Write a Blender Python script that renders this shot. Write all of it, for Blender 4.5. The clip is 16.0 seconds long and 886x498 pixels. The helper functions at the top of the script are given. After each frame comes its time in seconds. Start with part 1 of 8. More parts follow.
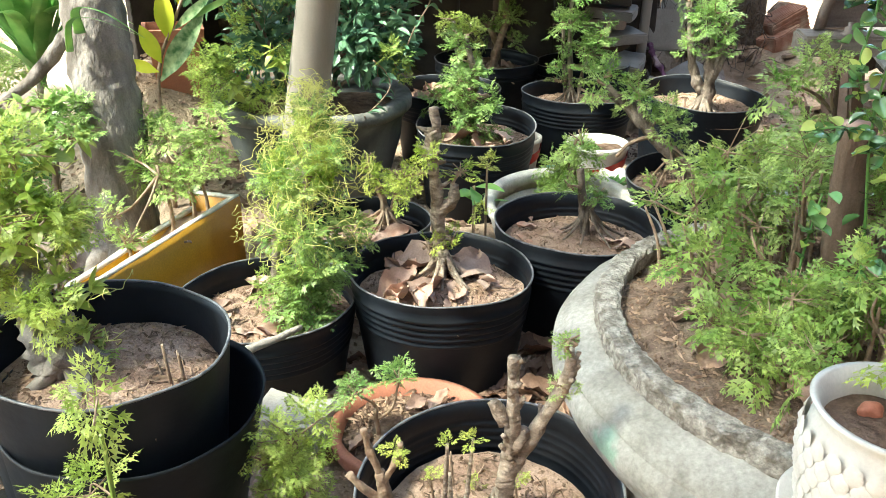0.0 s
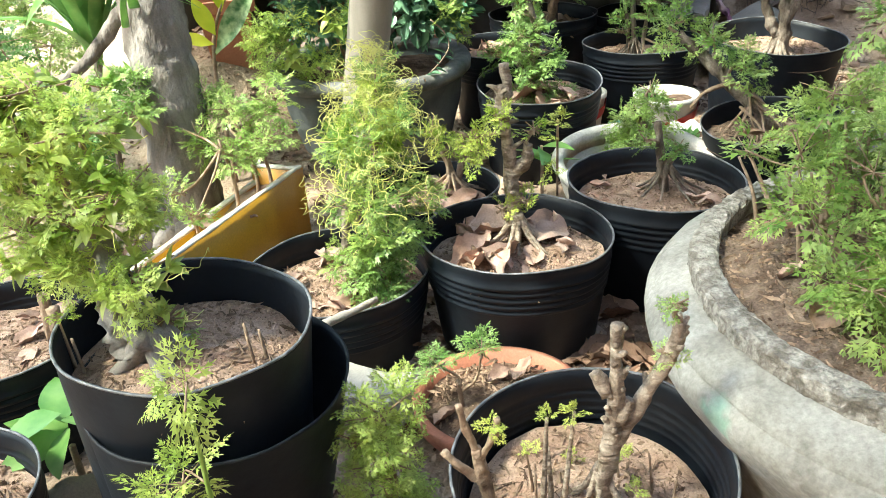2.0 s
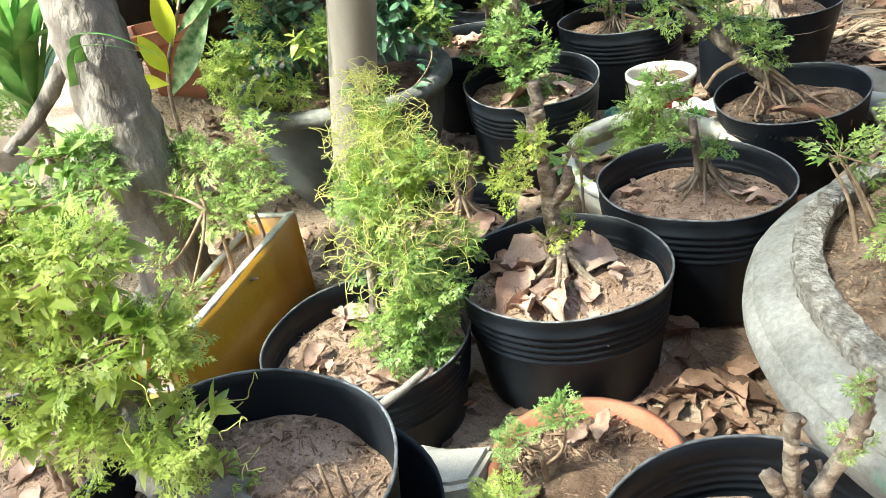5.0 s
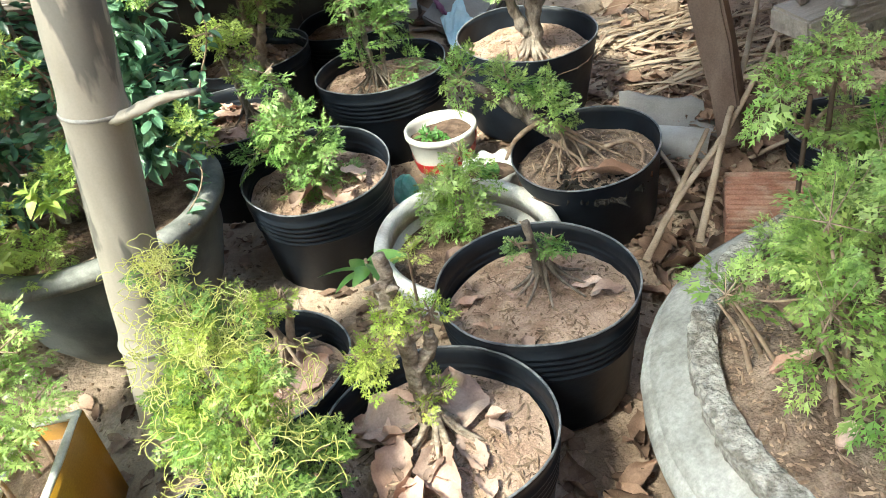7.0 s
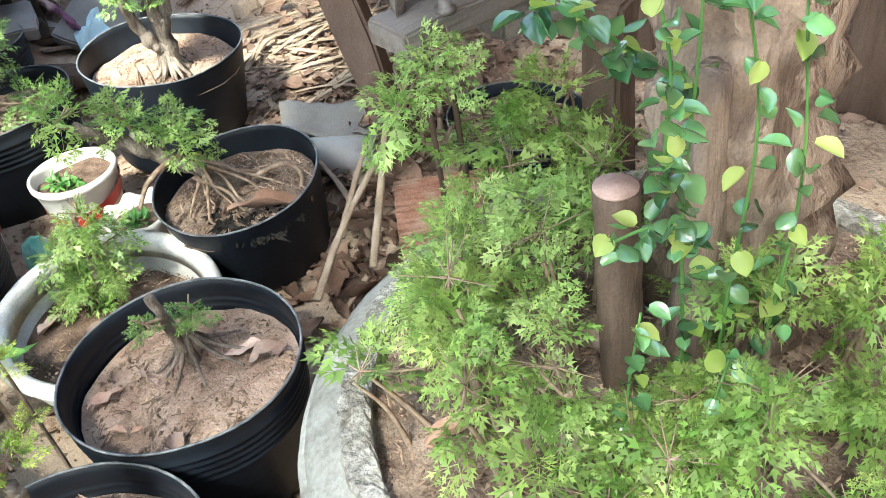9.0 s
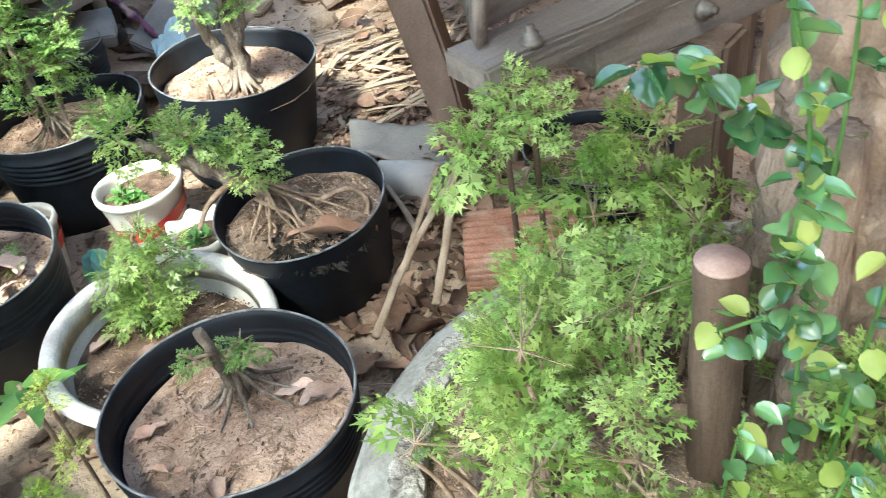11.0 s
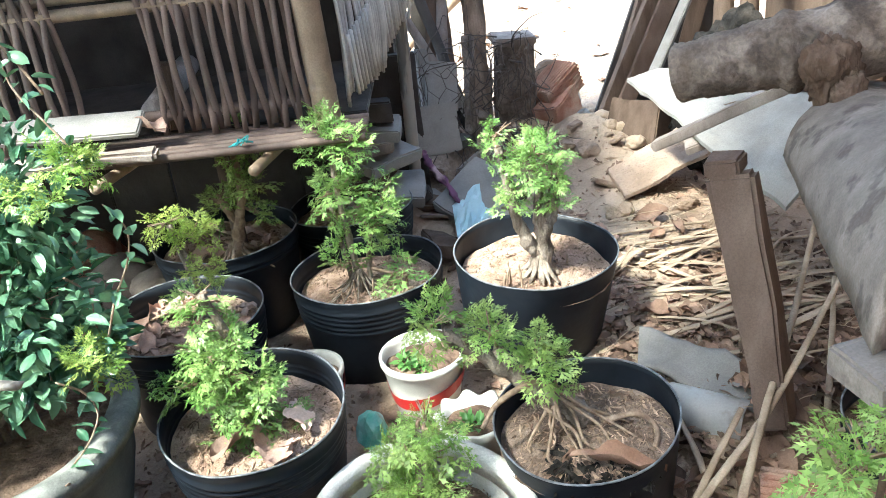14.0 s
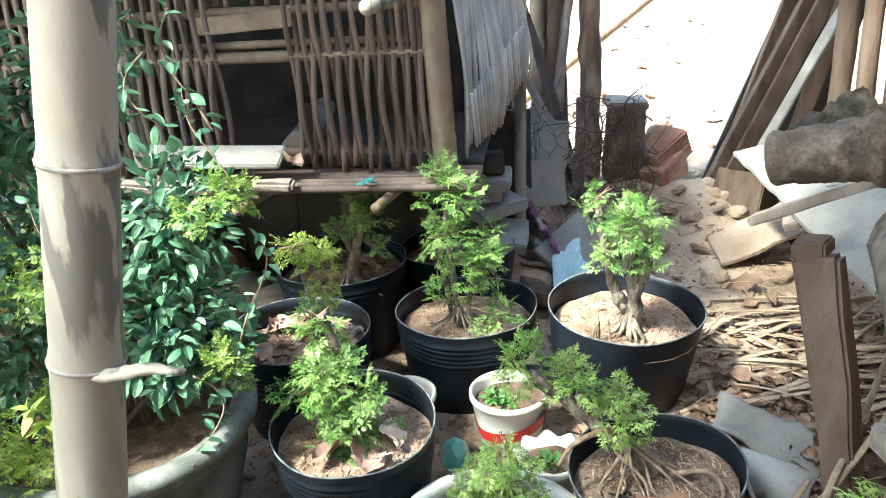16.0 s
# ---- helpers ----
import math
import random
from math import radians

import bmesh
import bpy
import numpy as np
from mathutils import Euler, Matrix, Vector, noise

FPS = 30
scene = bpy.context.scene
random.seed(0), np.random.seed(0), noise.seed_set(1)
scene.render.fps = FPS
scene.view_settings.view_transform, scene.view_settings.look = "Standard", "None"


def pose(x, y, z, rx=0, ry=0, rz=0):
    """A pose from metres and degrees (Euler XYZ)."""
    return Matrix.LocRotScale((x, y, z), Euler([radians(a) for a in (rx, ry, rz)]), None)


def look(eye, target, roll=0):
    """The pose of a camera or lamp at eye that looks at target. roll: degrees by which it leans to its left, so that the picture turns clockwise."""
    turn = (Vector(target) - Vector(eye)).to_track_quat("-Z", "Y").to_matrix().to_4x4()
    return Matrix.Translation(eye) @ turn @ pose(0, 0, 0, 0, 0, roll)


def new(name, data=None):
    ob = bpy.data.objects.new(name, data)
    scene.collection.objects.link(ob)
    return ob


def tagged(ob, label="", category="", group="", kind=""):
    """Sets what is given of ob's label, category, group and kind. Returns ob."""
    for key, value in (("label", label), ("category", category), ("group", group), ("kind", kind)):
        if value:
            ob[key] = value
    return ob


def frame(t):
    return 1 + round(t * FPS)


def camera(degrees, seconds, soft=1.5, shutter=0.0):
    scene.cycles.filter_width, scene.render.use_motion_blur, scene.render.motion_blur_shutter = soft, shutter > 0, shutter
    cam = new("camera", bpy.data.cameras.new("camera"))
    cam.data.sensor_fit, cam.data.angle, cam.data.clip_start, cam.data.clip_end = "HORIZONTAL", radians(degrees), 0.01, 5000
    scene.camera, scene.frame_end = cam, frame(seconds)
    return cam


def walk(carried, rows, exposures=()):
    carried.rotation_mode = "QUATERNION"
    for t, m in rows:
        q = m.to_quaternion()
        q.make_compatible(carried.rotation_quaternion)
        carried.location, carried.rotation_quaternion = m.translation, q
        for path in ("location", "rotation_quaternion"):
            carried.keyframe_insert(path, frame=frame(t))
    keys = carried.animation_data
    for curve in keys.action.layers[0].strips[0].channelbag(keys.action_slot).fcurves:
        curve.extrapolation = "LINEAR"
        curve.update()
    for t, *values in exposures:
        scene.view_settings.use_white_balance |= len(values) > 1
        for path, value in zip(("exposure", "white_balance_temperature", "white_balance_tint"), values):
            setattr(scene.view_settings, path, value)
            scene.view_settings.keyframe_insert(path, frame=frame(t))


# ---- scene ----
cam = camera(57.2, 16.0, soft=0.8, shutter=0.12)
PATH = [
    (0, (0.088, 0.139, 0.757), (0.006, 1.959, -0.068), 0.4),
    (0.5, (0.078, 0.143, 0.752), (-0.031, 1.943, -0.115), -0.3),
    (1, (0.062, 0.153, 0.745), (-0.089, 1.929, -0.161), -1.3),
    (1.5, (0.053, 0.168, 0.74), (-0.13, 1.939, -0.171), -2.4),
    (2, (0.047, 0.181, 0.738), (-0.157, 1.955, -0.162), -3.7),
    (2.5, (0.038, 0.199, 0.73), (-0.159, 1.973, -0.172), -5.0),
    (3, (0.028, 0.232, 0.718), (-0.147, 2.005, -0.192), -6.0),
    (3.5, (0.02, 0.26, 0.701), (-0.123, 2.024, -0.231), -6.6),
    (3.7, (0.012, 0.272, 0.692), (-0.123, 2.033, -0.245), -6.7),
    (5.8, (-0.117, 0.426, 0.873), (-0.129, 2.128, -0.176), -13.1),
    (6, (-0.102, 0.449, 0.894), (-0.091, 2.126, -0.195), -13.9),
    (6.5, (-0.115, 0.53, 0.904), (0.102, 2.171, -0.218), -12.6),
    (7, (-0.134, 0.638, 0.931), (0.366, 2.208, -0.202), -11.5),
    (7.5, (-0.061, 0.753, 0.927), (0.498, 2.272, -0.249), -12.1),
    (8, (0.048, 0.786, 0.891), (0.638, 2.254, -0.332), -12.8),
    (8.5, (0.07, 0.742, 0.873), (0.923, 2.059, -0.367), -11.4),
    (8.7, (0.074, 0.715, 0.888), (1.04, 1.936, -0.367), -9.2),
    (10.8, (0.148, 0.763, 0.868), (1.083, 2.035, -0.36), -10.2),
    (11, (0.134, 0.781, 0.872), (0.994, 2.117, -0.343), -9.5),
    (11.5, (0.079, 0.816, 0.895), (0.859, 2.248, -0.263), -7.8),
    (12, (0.059, 0.87, 0.93), (0.686, 2.458, -0.111), -7.5),
    (12.5, (0.073, 0.893, 0.935), (0.513, 2.592, -0.024), -7.2),
    (13, (0.091, 0.896, 0.941), (0.494, 2.635, 0.039), -7.3),
    (13.5, (0.099, 0.896, 0.949), (0.537, 2.643, 0.08), -7.4),
    (14, (0.101, 0.908, 0.946), (0.599, 2.648, 0.094), -7.0),
    (14.5, (0.112, 0.928, 0.946), (0.655, 2.669, 0.126), -6.2),
    (15, (0.092, 0.895, 0.969), (0.551, 2.679, 0.189), -5.6),
    (15.5, (0.081, 0.845, 0.988), (0.434, 2.664, 0.238), -4.6),
    (16, (0.072, 0.798, 1.005), (0.354, 2.634, 0.264), -3.9),
]
EXPOSURES = [(0.0, 2.56, 6450, -3), (3.5, 2.54, 6450, -3), (7.4, 2.46, 6300, -3), (8.05, 2.54, 6200, -2), (8.5, 2.78, 6050, 0), (11.0, 2.84, 6000, -2), (12.2, 2.90, 5800, -2), (14.0, 2.86, 5830, -1), (16.0, 2.73, 5920, -4)]
walk(cam, [(t, look(eye, target, roll)) for t, eye, target, roll in PATH], EXPOSURES)
SUN_DIR = Vector((-0.52, -0.24, 0.82)).normalized()   # towards the sun

# ---- world, sun ----
world = bpy.data.worlds.new("sky")
world.use_nodes = True
scene.world = world
wn = world.node_tree
sky = wn.nodes.new("ShaderNodeTexSky")
sky.sky_type, sky.sun_disc = "NISHITA", False
sky.sun_elevation = math.asin(SUN_DIR.z)
sky.sun_rotation = math.atan2(SUN_DIR.x, SUN_DIR.y)
sky.air_density, sky.dust_density, sky.ozone_density = 1.0, 2.5, 0.8
wn.links.new(sky.outputs[0], wn.nodes["Background"].inputs[0])
wn.nodes["Background"].inputs[1].default_value = 0.15
sun_data = bpy.data.lights.new("sun", "SUN")
sun_data.energy, sun_data.angle, sun_data.color = 5.0, radians(8.0), (1.0, 0.94, 0.83)
sun = new("sun", sun_data)
sun.matrix_world = look((0, 0, 8), Vector((0, 0, 8)) - SUN_DIR)

# ---- materials ----
def mat(name, a, b, scale=8.0, rough=0.7, metal=0.0, bump=0.3, bscale=60.0, c=None, cscale=2.0, cmix=0.5,
        island=0.0, rnd=0.0, translucent=0.0, spec=0.5, stretch=(1, 1, 1), bdist=0.004, coat=0.0, sharp=(0.35, 0.65), grain=0.17, gscale=330.0, csharp=(0.48, 0.62)):
    """Two colours mixed by noise, a third by larger stains, bump by fine noise."""
    m = bpy.data.materials.new(name)
    m.use_nodes = True
    t = m.node_tree
    p = t.nodes["Principled BSDF"]
    N, L = t.nodes.new, t.links.new
    tc, mp = N("ShaderNodeTexCoord"), N("ShaderNodeMapping")
    mp.inputs["Scale"].default_value = stretch
    L(tc.outputs["Object"], mp.inputs[0])
    n1 = N("ShaderNodeTexNoise")
    n1.inputs["Scale"].default_value, n1.inputs["Detail"].default_value = scale, 6.0
    L(mp.outputs[0], n1.inputs["Vector"])
    ramp = N("ShaderNodeValToRGB")
    ramp.color_ramp.elements[0].position, ramp.color_ramp.elements[1].position = sharp
    ramp.color_ramp.elements[0].color, ramp.color_ramp.elements[1].color = (*a, 1), (*b, 1)
    L(n1.outputs[0], ramp.inputs[0])
    col = ramp.outputs[0]
    if c:
        n2 = N("ShaderNodeTexNoise")
        n2.inputs["Scale"].default_value, n2.inputs["Detail"].default_value = cscale, 4.0
        L(mp.outputs[0], n2.inputs["Vector"])
        r2 = N("ShaderNodeValToRGB")
        r2.color_ramp.elements[0].position, r2.color_ramp.elements[1].position = csharp
        L(n2.outputs[0], r2.inputs[0])
        k = N("ShaderNodeMath")
        k.operation = "MULTIPLY"
        k.inputs[1].default_value = cmix
        L(r2.outputs[0], k.inputs[0])
        mx = N("ShaderNodeMix")
        mx.data_type = "RGBA"
        L(k.outputs[0], mx.inputs[0])
        L(col, mx.inputs[6])
        mx.inputs[7].default_value = (*c, 1)
        col = mx.outputs[2]
    if grain:
        n3, h3, r3 = N("ShaderNodeTexNoise"), N("ShaderNodeHueSaturation"), N("ShaderNodeMapRange")
        n3.inputs["Scale"].default_value, n3.inputs["Detail"].default_value, n3.inputs["Roughness"].default_value = gscale, 4.0, 0.7
        L(tc.outputs["Object"], n3.inputs["Vector"])
        r3.inputs[1].default_value, r3.inputs[2].default_value = 0.3, 0.7
        r3.inputs[3].default_value, r3.inputs[4].default_value = 1 - grain, 1 + grain
        L(n3.outputs[0], r3.inputs[0])
        L(r3.outputs[0], h3.inputs["Value"])
        L(col, h3.inputs["Color"])
        col = h3.outputs[0]
    if island or rnd:
        hs = N("ShaderNodeHueSaturation")
        src = N("ShaderNodeNewGeometry").outputs["Random Per Island"] if island else N("ShaderNodeObjectInfo").outputs["Random"]
        mr = N("ShaderNodeMapRange")
        amount = island or rnd
        mr.inputs[3].default_value, mr.inputs[4].default_value = 1 - amount, 1 + amount
        L(src, mr.inputs[0])
        L(mr.outputs[0], hs.inputs["Value"])
        L(col, hs.inputs["Color"])
        col = hs.outputs[0]
    L(col, p.inputs["Base Color"])
    p.inputs["Roughness"].default_value, p.inputs["Metallic"].default_value = rough, metal
    p.inputs["Specular IOR Level"].default_value = spec
    p.inputs["Coat Weight"].default_value = coat
    if bump:
        nb = N("ShaderNodeTexNoise")
        nb.inputs["Scale"].default_value, nb.inputs["Detail"].default_value = bscale, 5.0
        L(mp.outputs[0], nb.inputs["Vector"])
        bp = N("ShaderNodeBump")
        bp.inputs["Strength"].default_value, bp.inputs["Distance"].default_value = bump, bdist
        L(nb.outputs[0], bp.inputs["Height"])
        L(bp.outputs[0], p.inputs["Normal"])
    if translucent:
        tr, ms = N("ShaderNodeBsdfTranslucent"), N("ShaderNodeMixShader")
        L(col, tr.inputs[0])
        ms.inputs[0].default_value = translucent
        L(p.outputs[0], ms.inputs[1])
        L(tr.outputs[0], ms.inputs[2])
        L(ms.outputs[0], t.nodes["Material Output"].inputs[0])
    return m


def leaf_mat(name, a, b, island=0.25, translucent=0.35, rough=0.45, scale=18.0):
    return mat(name, a, b, scale=scale, rough=rough, bump=0.0, island=island, translucent=translucent, grain=0.0)


M = dict(
    plastic=mat("black_plastic", (0.005, 0.007, 0.011), (0.010, 0.014, 0.021), 14, 0.5, bump=0.3, bscale=40, c=(0.028, 0.032, 0.038), cscale=9, cmix=0.3, bdist=0.003, spec=0.25, grain=0.08),
    plastic_rim=mat("worn_plastic_edge", (0.06, 0.065, 0.075), (0.22, 0.225, 0.235), 60, 0.5, bump=0.3, bscale=120, grain=0.08),
    soil=mat("sandy_soil", (0.28, 0.182, 0.134), (0.44, 0.318, 0.245), 26, 0.95, bump=0.8, bscale=160, c=(0.16, 0.105, 0.075), cscale=9, cmix=0.6, csharp=(0.52, 0.66), grain=0.3, gscale=420.0, bdist=0.006, spec=0.1),
    darksoil=mat("dark_soil", (0.075, 0.048, 0.036), (0.18, 0.12, 0.085), 40, 0.95, bump=1.0, bscale=140, c=(0.26, 0.185, 0.135), cscale=18, cmix=0.5, bdist=0.006, spec=0.1),
    jarsoil=mat("rooty_planter_soil", (0.135, 0.092, 0.068), (0.30, 0.225, 0.175), 30, 0.95, bump=1.0, bscale=120, c=(0.09, 0.06, 0.045), cscale=14, cmix=0.7, bdist=0.008, spec=0.1, grain=0.3),
    crumb=mat("soil_grit", (0.13, 0.085, 0.06), (0.37, 0.265, 0.19), 40, 0.95, bump=0.4, bscale=200, island=0.45, spec=0.1),
    dirt=mat("yard_dirt", (0.21, 0.148, 0.108), (0.42, 0.32, 0.245), 5, 0.95, bump=1.0, bscale=70, c=(0.50, 0.39, 0.285), cscale=1.6, cmix=0.7, bdist=0.012, spec=0.1),
    concrete=mat("weathered_cement", (0.235, 0.225, 0.20), (0.37, 0.355, 0.325), 12, 0.9, bump=0.7, bscale=60, c=(0.16, 0.15, 0.13), cscale=16, cmix=0.6, csharp=(0.54, 0.62), spec=0.25, grain=0.24, gscale=160.0),
    rimcon=mat("mossy_cement_edge", (0.20, 0.182, 0.155), (0.40, 0.372, 0.33), 75, 0.95, bump=1.0, bscale=190, c=(0.12, 0.10, 0.08), cscale=42, cmix=0.6, csharp=(0.53, 0.61), spec=0.15, bdist=0.006, grain=0.35, gscale=200.0),
    # planter cement twice: paler for the sunlit rim, darker for the shaded bowl
    rimgrey=mat("sunlit_grey_cement", (0.12, 0.122, 0.112), (0.25, 0.25, 0.23), 22, 0.9, bump=0.6, bscale=70, c=(0.08, 0.085, 0.08), cscale=14, cmix=0.6, spec=0.2),
    darkcon=mat("dark_shaded_cement", (0.040, 0.050, 0.051), (0.095, 0.110, 0.108), 10, 0.75, bump=0.5, bscale=35, c=(0.17, 0.18, 0.172), cscale=5, cmix=0.5),
    palecon=mat("pale_cement", (0.32, 0.305, 0.275), (0.48, 0.46, 0.42), 12, 0.85, bump=0.6, bscale=50, c=(0.28, 0.26, 0.23), cscale=7, cmix=0.5),
    terracotta=mat("terracotta", (0.36, 0.13, 0.075), (0.47, 0.19, 0.115), 14, 0.8, bump=0.4, bscale=60, c=(0.28, 0.12, 0.08), cscale=8, cmix=0.5),
    ceramic=mat("white_glaze", (0.58, 0.56, 0.51), (0.68, 0.66, 0.61), 12, 0.3, bump=0.05, c=(0.55, 0.50, 0.42), cscale=8, cmix=0.35, grain=0.08),
    red=mat("red_glaze", (0.42, 0.02, 0.022), (0.52, 0.035, 0.03), 15, 0.3, bump=0.05, grain=0.1),
    yellow=mat("mustard_glaze", (0.40, 0.205, 0.012), (0.52, 0.285, 0.022), 6, 0.35, bump=0.1, c=(0.27, 0.115, 0.012), cscale=6, cmix=0.75, stretch=(1, 1, 0.5)),
    plaster=mat("raw_white_edge", (0.54, 0.51, 0.46), (0.74, 0.71, 0.66), 30, 0.9, bump=0.7, bscale=90),
    bark=mat("grey_bark", (0.135, 0.108, 0.085), (0.36, 0.30, 0.245), 48, 0.9, bump=1.0, bscale=120, c=(0.085, 0.065, 0.05), cscale=30, cmix=0.65, stretch=(1, 1, 0.45), bdist=0.006, grain=0.3, spec=0.15),
    palebark=mat("pale_ringed_bark", (0.20, 0.155, 0.12), (0.46, 0.385, 0.31), 70, 0.9, bump=1.0, bscale=150, c=(0.13, 0.095, 0.07), cscale=45, cmix=0.6, stretch=(0.6, 0.6, 1.6), bdist=0.004, spec=0.15, grain=0.3),
    twig=mat("pale_stem", (0.20, 0.135, 0.095), (0.38, 0.285, 0.205), 60, 0.85, bump=0.8, bscale=140, spec=0.2),
    graystem=mat("grey_stem", (0.22, 0.205, 0.185), (0.42, 0.40, 0.37), 30, 0.9, bump=0.8, bscale=80, c=(0.25, 0.2, 0.16), cscale=15, spec=0.2),
    treebark=mat("rough_tree_bark", (0.125, 0.11, 0.10), (0.29, 0.262, 0.242), 22, 0.95, bump=1.0, bscale=38, c=(0.07, 0.055, 0.045), cscale=8, cmix=0.7, stretch=(1, 1, 0.45), bdist=0.015, spec=0.1),
    tanbark=mat("tan_fibrous_bark", (0.15, 0.105, 0.078), (0.34, 0.255, 0.195), 14, 0.95, bump=1.0, bscale=45, c=(0.09, 0.062, 0.045), cscale=9, cmix=0.6, stretch=(1.6, 1.6, 0.3), bdist=0.012, spec=0.1),
    wood=mat("grey_weathered_wood", (0.20, 0.165, 0.14), (0.35, 0.30, 0.265), 9, 0.85, bump=0.6, bscale=40, c=(0.14, 0.10, 0.08), cscale=3, cmix=0.5, stretch=(3, 3, 0.6), spec=0.2),
    palewood=mat("pinkish_sawn_wood", (0.33, 0.20, 0.155), (0.48, 0.33, 0.27), 30, 0.85, bump=0.4, bscale=60),
    brownwood=mat("brown_timber", (0.10, 0.068, 0.05), (0.18, 0.13, 0.098), 12, 0.85, bump=0.7, bscale=60, c=(0.08, 0.05, 0.035), cscale=6, cmix=0.6, stretch=(2.5, 2.5, 0.5), spec=0.15),
    postwood=mat("worn_post_timber", (0.125, 0.085, 0.065), (0.215, 0.155, 0.122), 12, 0.9, bump=0.4, bscale=35, c=(0.10, 0.065, 0.048), cscale=8, cmix=0.5, stretch=(1.2, 1.2, 0.5), spec=0.15),
    sack=mat("stained_grey_board", (0.150, 0.124, 0.106), (0.235, 0.20, 0.175), 22, 0.95, bump=0.8, bscale=60, c=(0.06, 0.048, 0.04), cscale=20, cmix=0.6, csharp=(0.55, 0.62), spec=0.15),
    logbark=mat("brown_debarked_log", (0.115, 0.088, 0.070), (0.245, 0.20, 0.168), 14, 0.9, bump=1.0, bscale=45, c=(0.055, 0.040, 0.032), cscale=11, cmix=0.75, csharp=(0.52, 0.60), bdist=0.012, grain=0.3, gscale=140.0, spec=0.15),
    bamboo=mat("dry_bamboo", (0.24, 0.21, 0.17), (0.38, 0.34, 0.285), 10, 0.6, bump=0.12, bscale=60, c=(0.09, 0.085, 0.078), cscale=11, cmix=0.8, csharp=(0.545, 0.585), stretch=(2.2, 2.2, 0.45), sharp=(0.25, 0.75), grain=0.06),
    slat=mat("brown_bamboo_slat", (0.085, 0.055, 0.044), (0.175, 0.120, 0.097), 10, 0.7, bump=0.4, bscale=50, rnd=0.25, stretch=(2, 2, 0.5)),
    cane=mat("tan_split_cane", (0.22, 0.155, 0.10), (0.34, 0.25, 0.17), 10, 0.65, bump=0.3, bscale=50, c=(0.13, 0.09, 0.065), cscale=14, cmix=0.6, stretch=(1.5, 1.5, 1.0)),
    reed=mat("pale_reed", (0.42, 0.40, 0.38), (0.58, 0.56, 0.53), 14, 0.75, bump=0.3, bscale=60, rnd=0.2),
    straw=mat("dry_straw", (0.25, 0.185, 0.13), (0.43, 0.34, 0.25), 20, 0.85, bump=0.3, bscale=80, island=0.25, spec=0.2),
    brownleaf=mat("brown_dead_leaf", (0.22, 0.115, 0.070), (0.36, 0.22, 0.15), 12, 0.7, bump=0.4, bscale=60, c=(0.14, 0.07, 0.04), cscale=8, cmix=0.5, spec=0.3),
    dryleaf=mat("dry_leaf", (0.32, 0.20, 0.155), (0.55, 0.41, 0.34), 14, 0.8, bump=0.4, bscale=70, rnd=0.35, c=(0.20, 0.105, 0.06), cscale=9, cmix=0.5, spec=0.2),
    groundleaf=mat("ground_dead_leaf", (0.125, 0.076, 0.053), (0.30, 0.198, 0.145), 14, 0.85, bump=0.4, bscale=70, rnd=0.5, c=(0.12, 0.072, 0.05), cscale=9, cmix=0.5, spec=0.15),
    litter=mat("leaf_litter", (0.13, 0.08, 0.056), (0.34, 0.235, 0.175), 14, 0.85, bump=0.4, bscale=70, island=0.45, spec=0.15),
    brick=mat("red_brick", (0.30, 0.145, 0.10), (0.44, 0.26, 0.19), 20, 0.95, bump=0.8, bscale=70, c=(0.46, 0.36, 0.28), cscale=14, cmix=0.75, grain=0.25, spec=0.15),
    sheet=mat("grey_fibre_sheet", (0.20, 0.185, 0.17), (0.33, 0.31, 0.285), 9, 0.85, bump=0.4, bscale=45, c=(0.20, 0.175, 0.15), cscale=5, cmix=0.5),
    pvc=mat("white_pvc", (0.33, 0.325, 0.315), (0.44, 0.435, 0.425), 10, 0.5, bump=0.2, c=(0.24, 0.21, 0.175), cscale=22, cmix=0.6, csharp=(0.52, 0.6), grain=0.08),
    wire=mat("rusty_wire", (0.05, 0.04, 0.034), (0.11, 0.085, 0.07), 40, 0.8, metal=0.1, bump=0.3),
    charcoal=mat("crumbly_charcoal", (0.010, 0.009, 0.008), (0.035, 0.030, 0.026), 30, 0.95, bump=1.0, bscale=60, bdist=0.012, spec=0.1),
    # near-black wood: puts the shade in, under and behind things into its colour
    shadowwood=mat("shade_dark_wood", (0.030, 0.024, 0.02), (0.07, 0.058, 0.05), 10, 0.9, bump=0.5, bscale=40),
    stone=mat("field_stone", (0.17, 0.13, 0.10), (0.34, 0.27, 0.22), 10, 0.9, bump=0.8, bscale=40, c=(0.12, 0.09, 0.075), cscale=6, cmix=0.5),
    bag_green=mat("green_film", (0.22, 0.66, 0.52), (0.60, 0.88, 0.80), 30, 0.25, bump=0.6, bscale=60, translucent=0.3, grain=0.08),
    bag_blue=mat("pale_blue_film", (0.42, 0.62, 0.66), (0.62, 0.78, 0.80), 12, 0.4, bump=0.4, bscale=40, grain=0.08),
    purple=mat("purple_cloth", (0.09, 0.03, 0.07), (0.20, 0.08, 0.15), 30, 0.8, bump=0.6, bscale=70, c=(0.42, 0.30, 0.30), cscale=22, cmix=0.9),
    cord=mat("teal_cord", (0.03, 0.25, 0.27), (0.06, 0.35, 0.36), 40, 0.8, bump=0.4),
    benchwood=mat("weathered_bench_timber", (0.13, 0.108, 0.094), (0.25, 0.218, 0.195), 14, 0.85, bump=0.8, bscale=45, c=(0.12, 0.10, 0.085), cscale=7, cmix=0.7, stretch=(0.25, 3.0, 3.0)),
    steel=mat("rusty_steel", (0.085, 0.070, 0.060), (0.20, 0.175, 0.155), 60, 0.65, metal=0.4, bump=0.3),
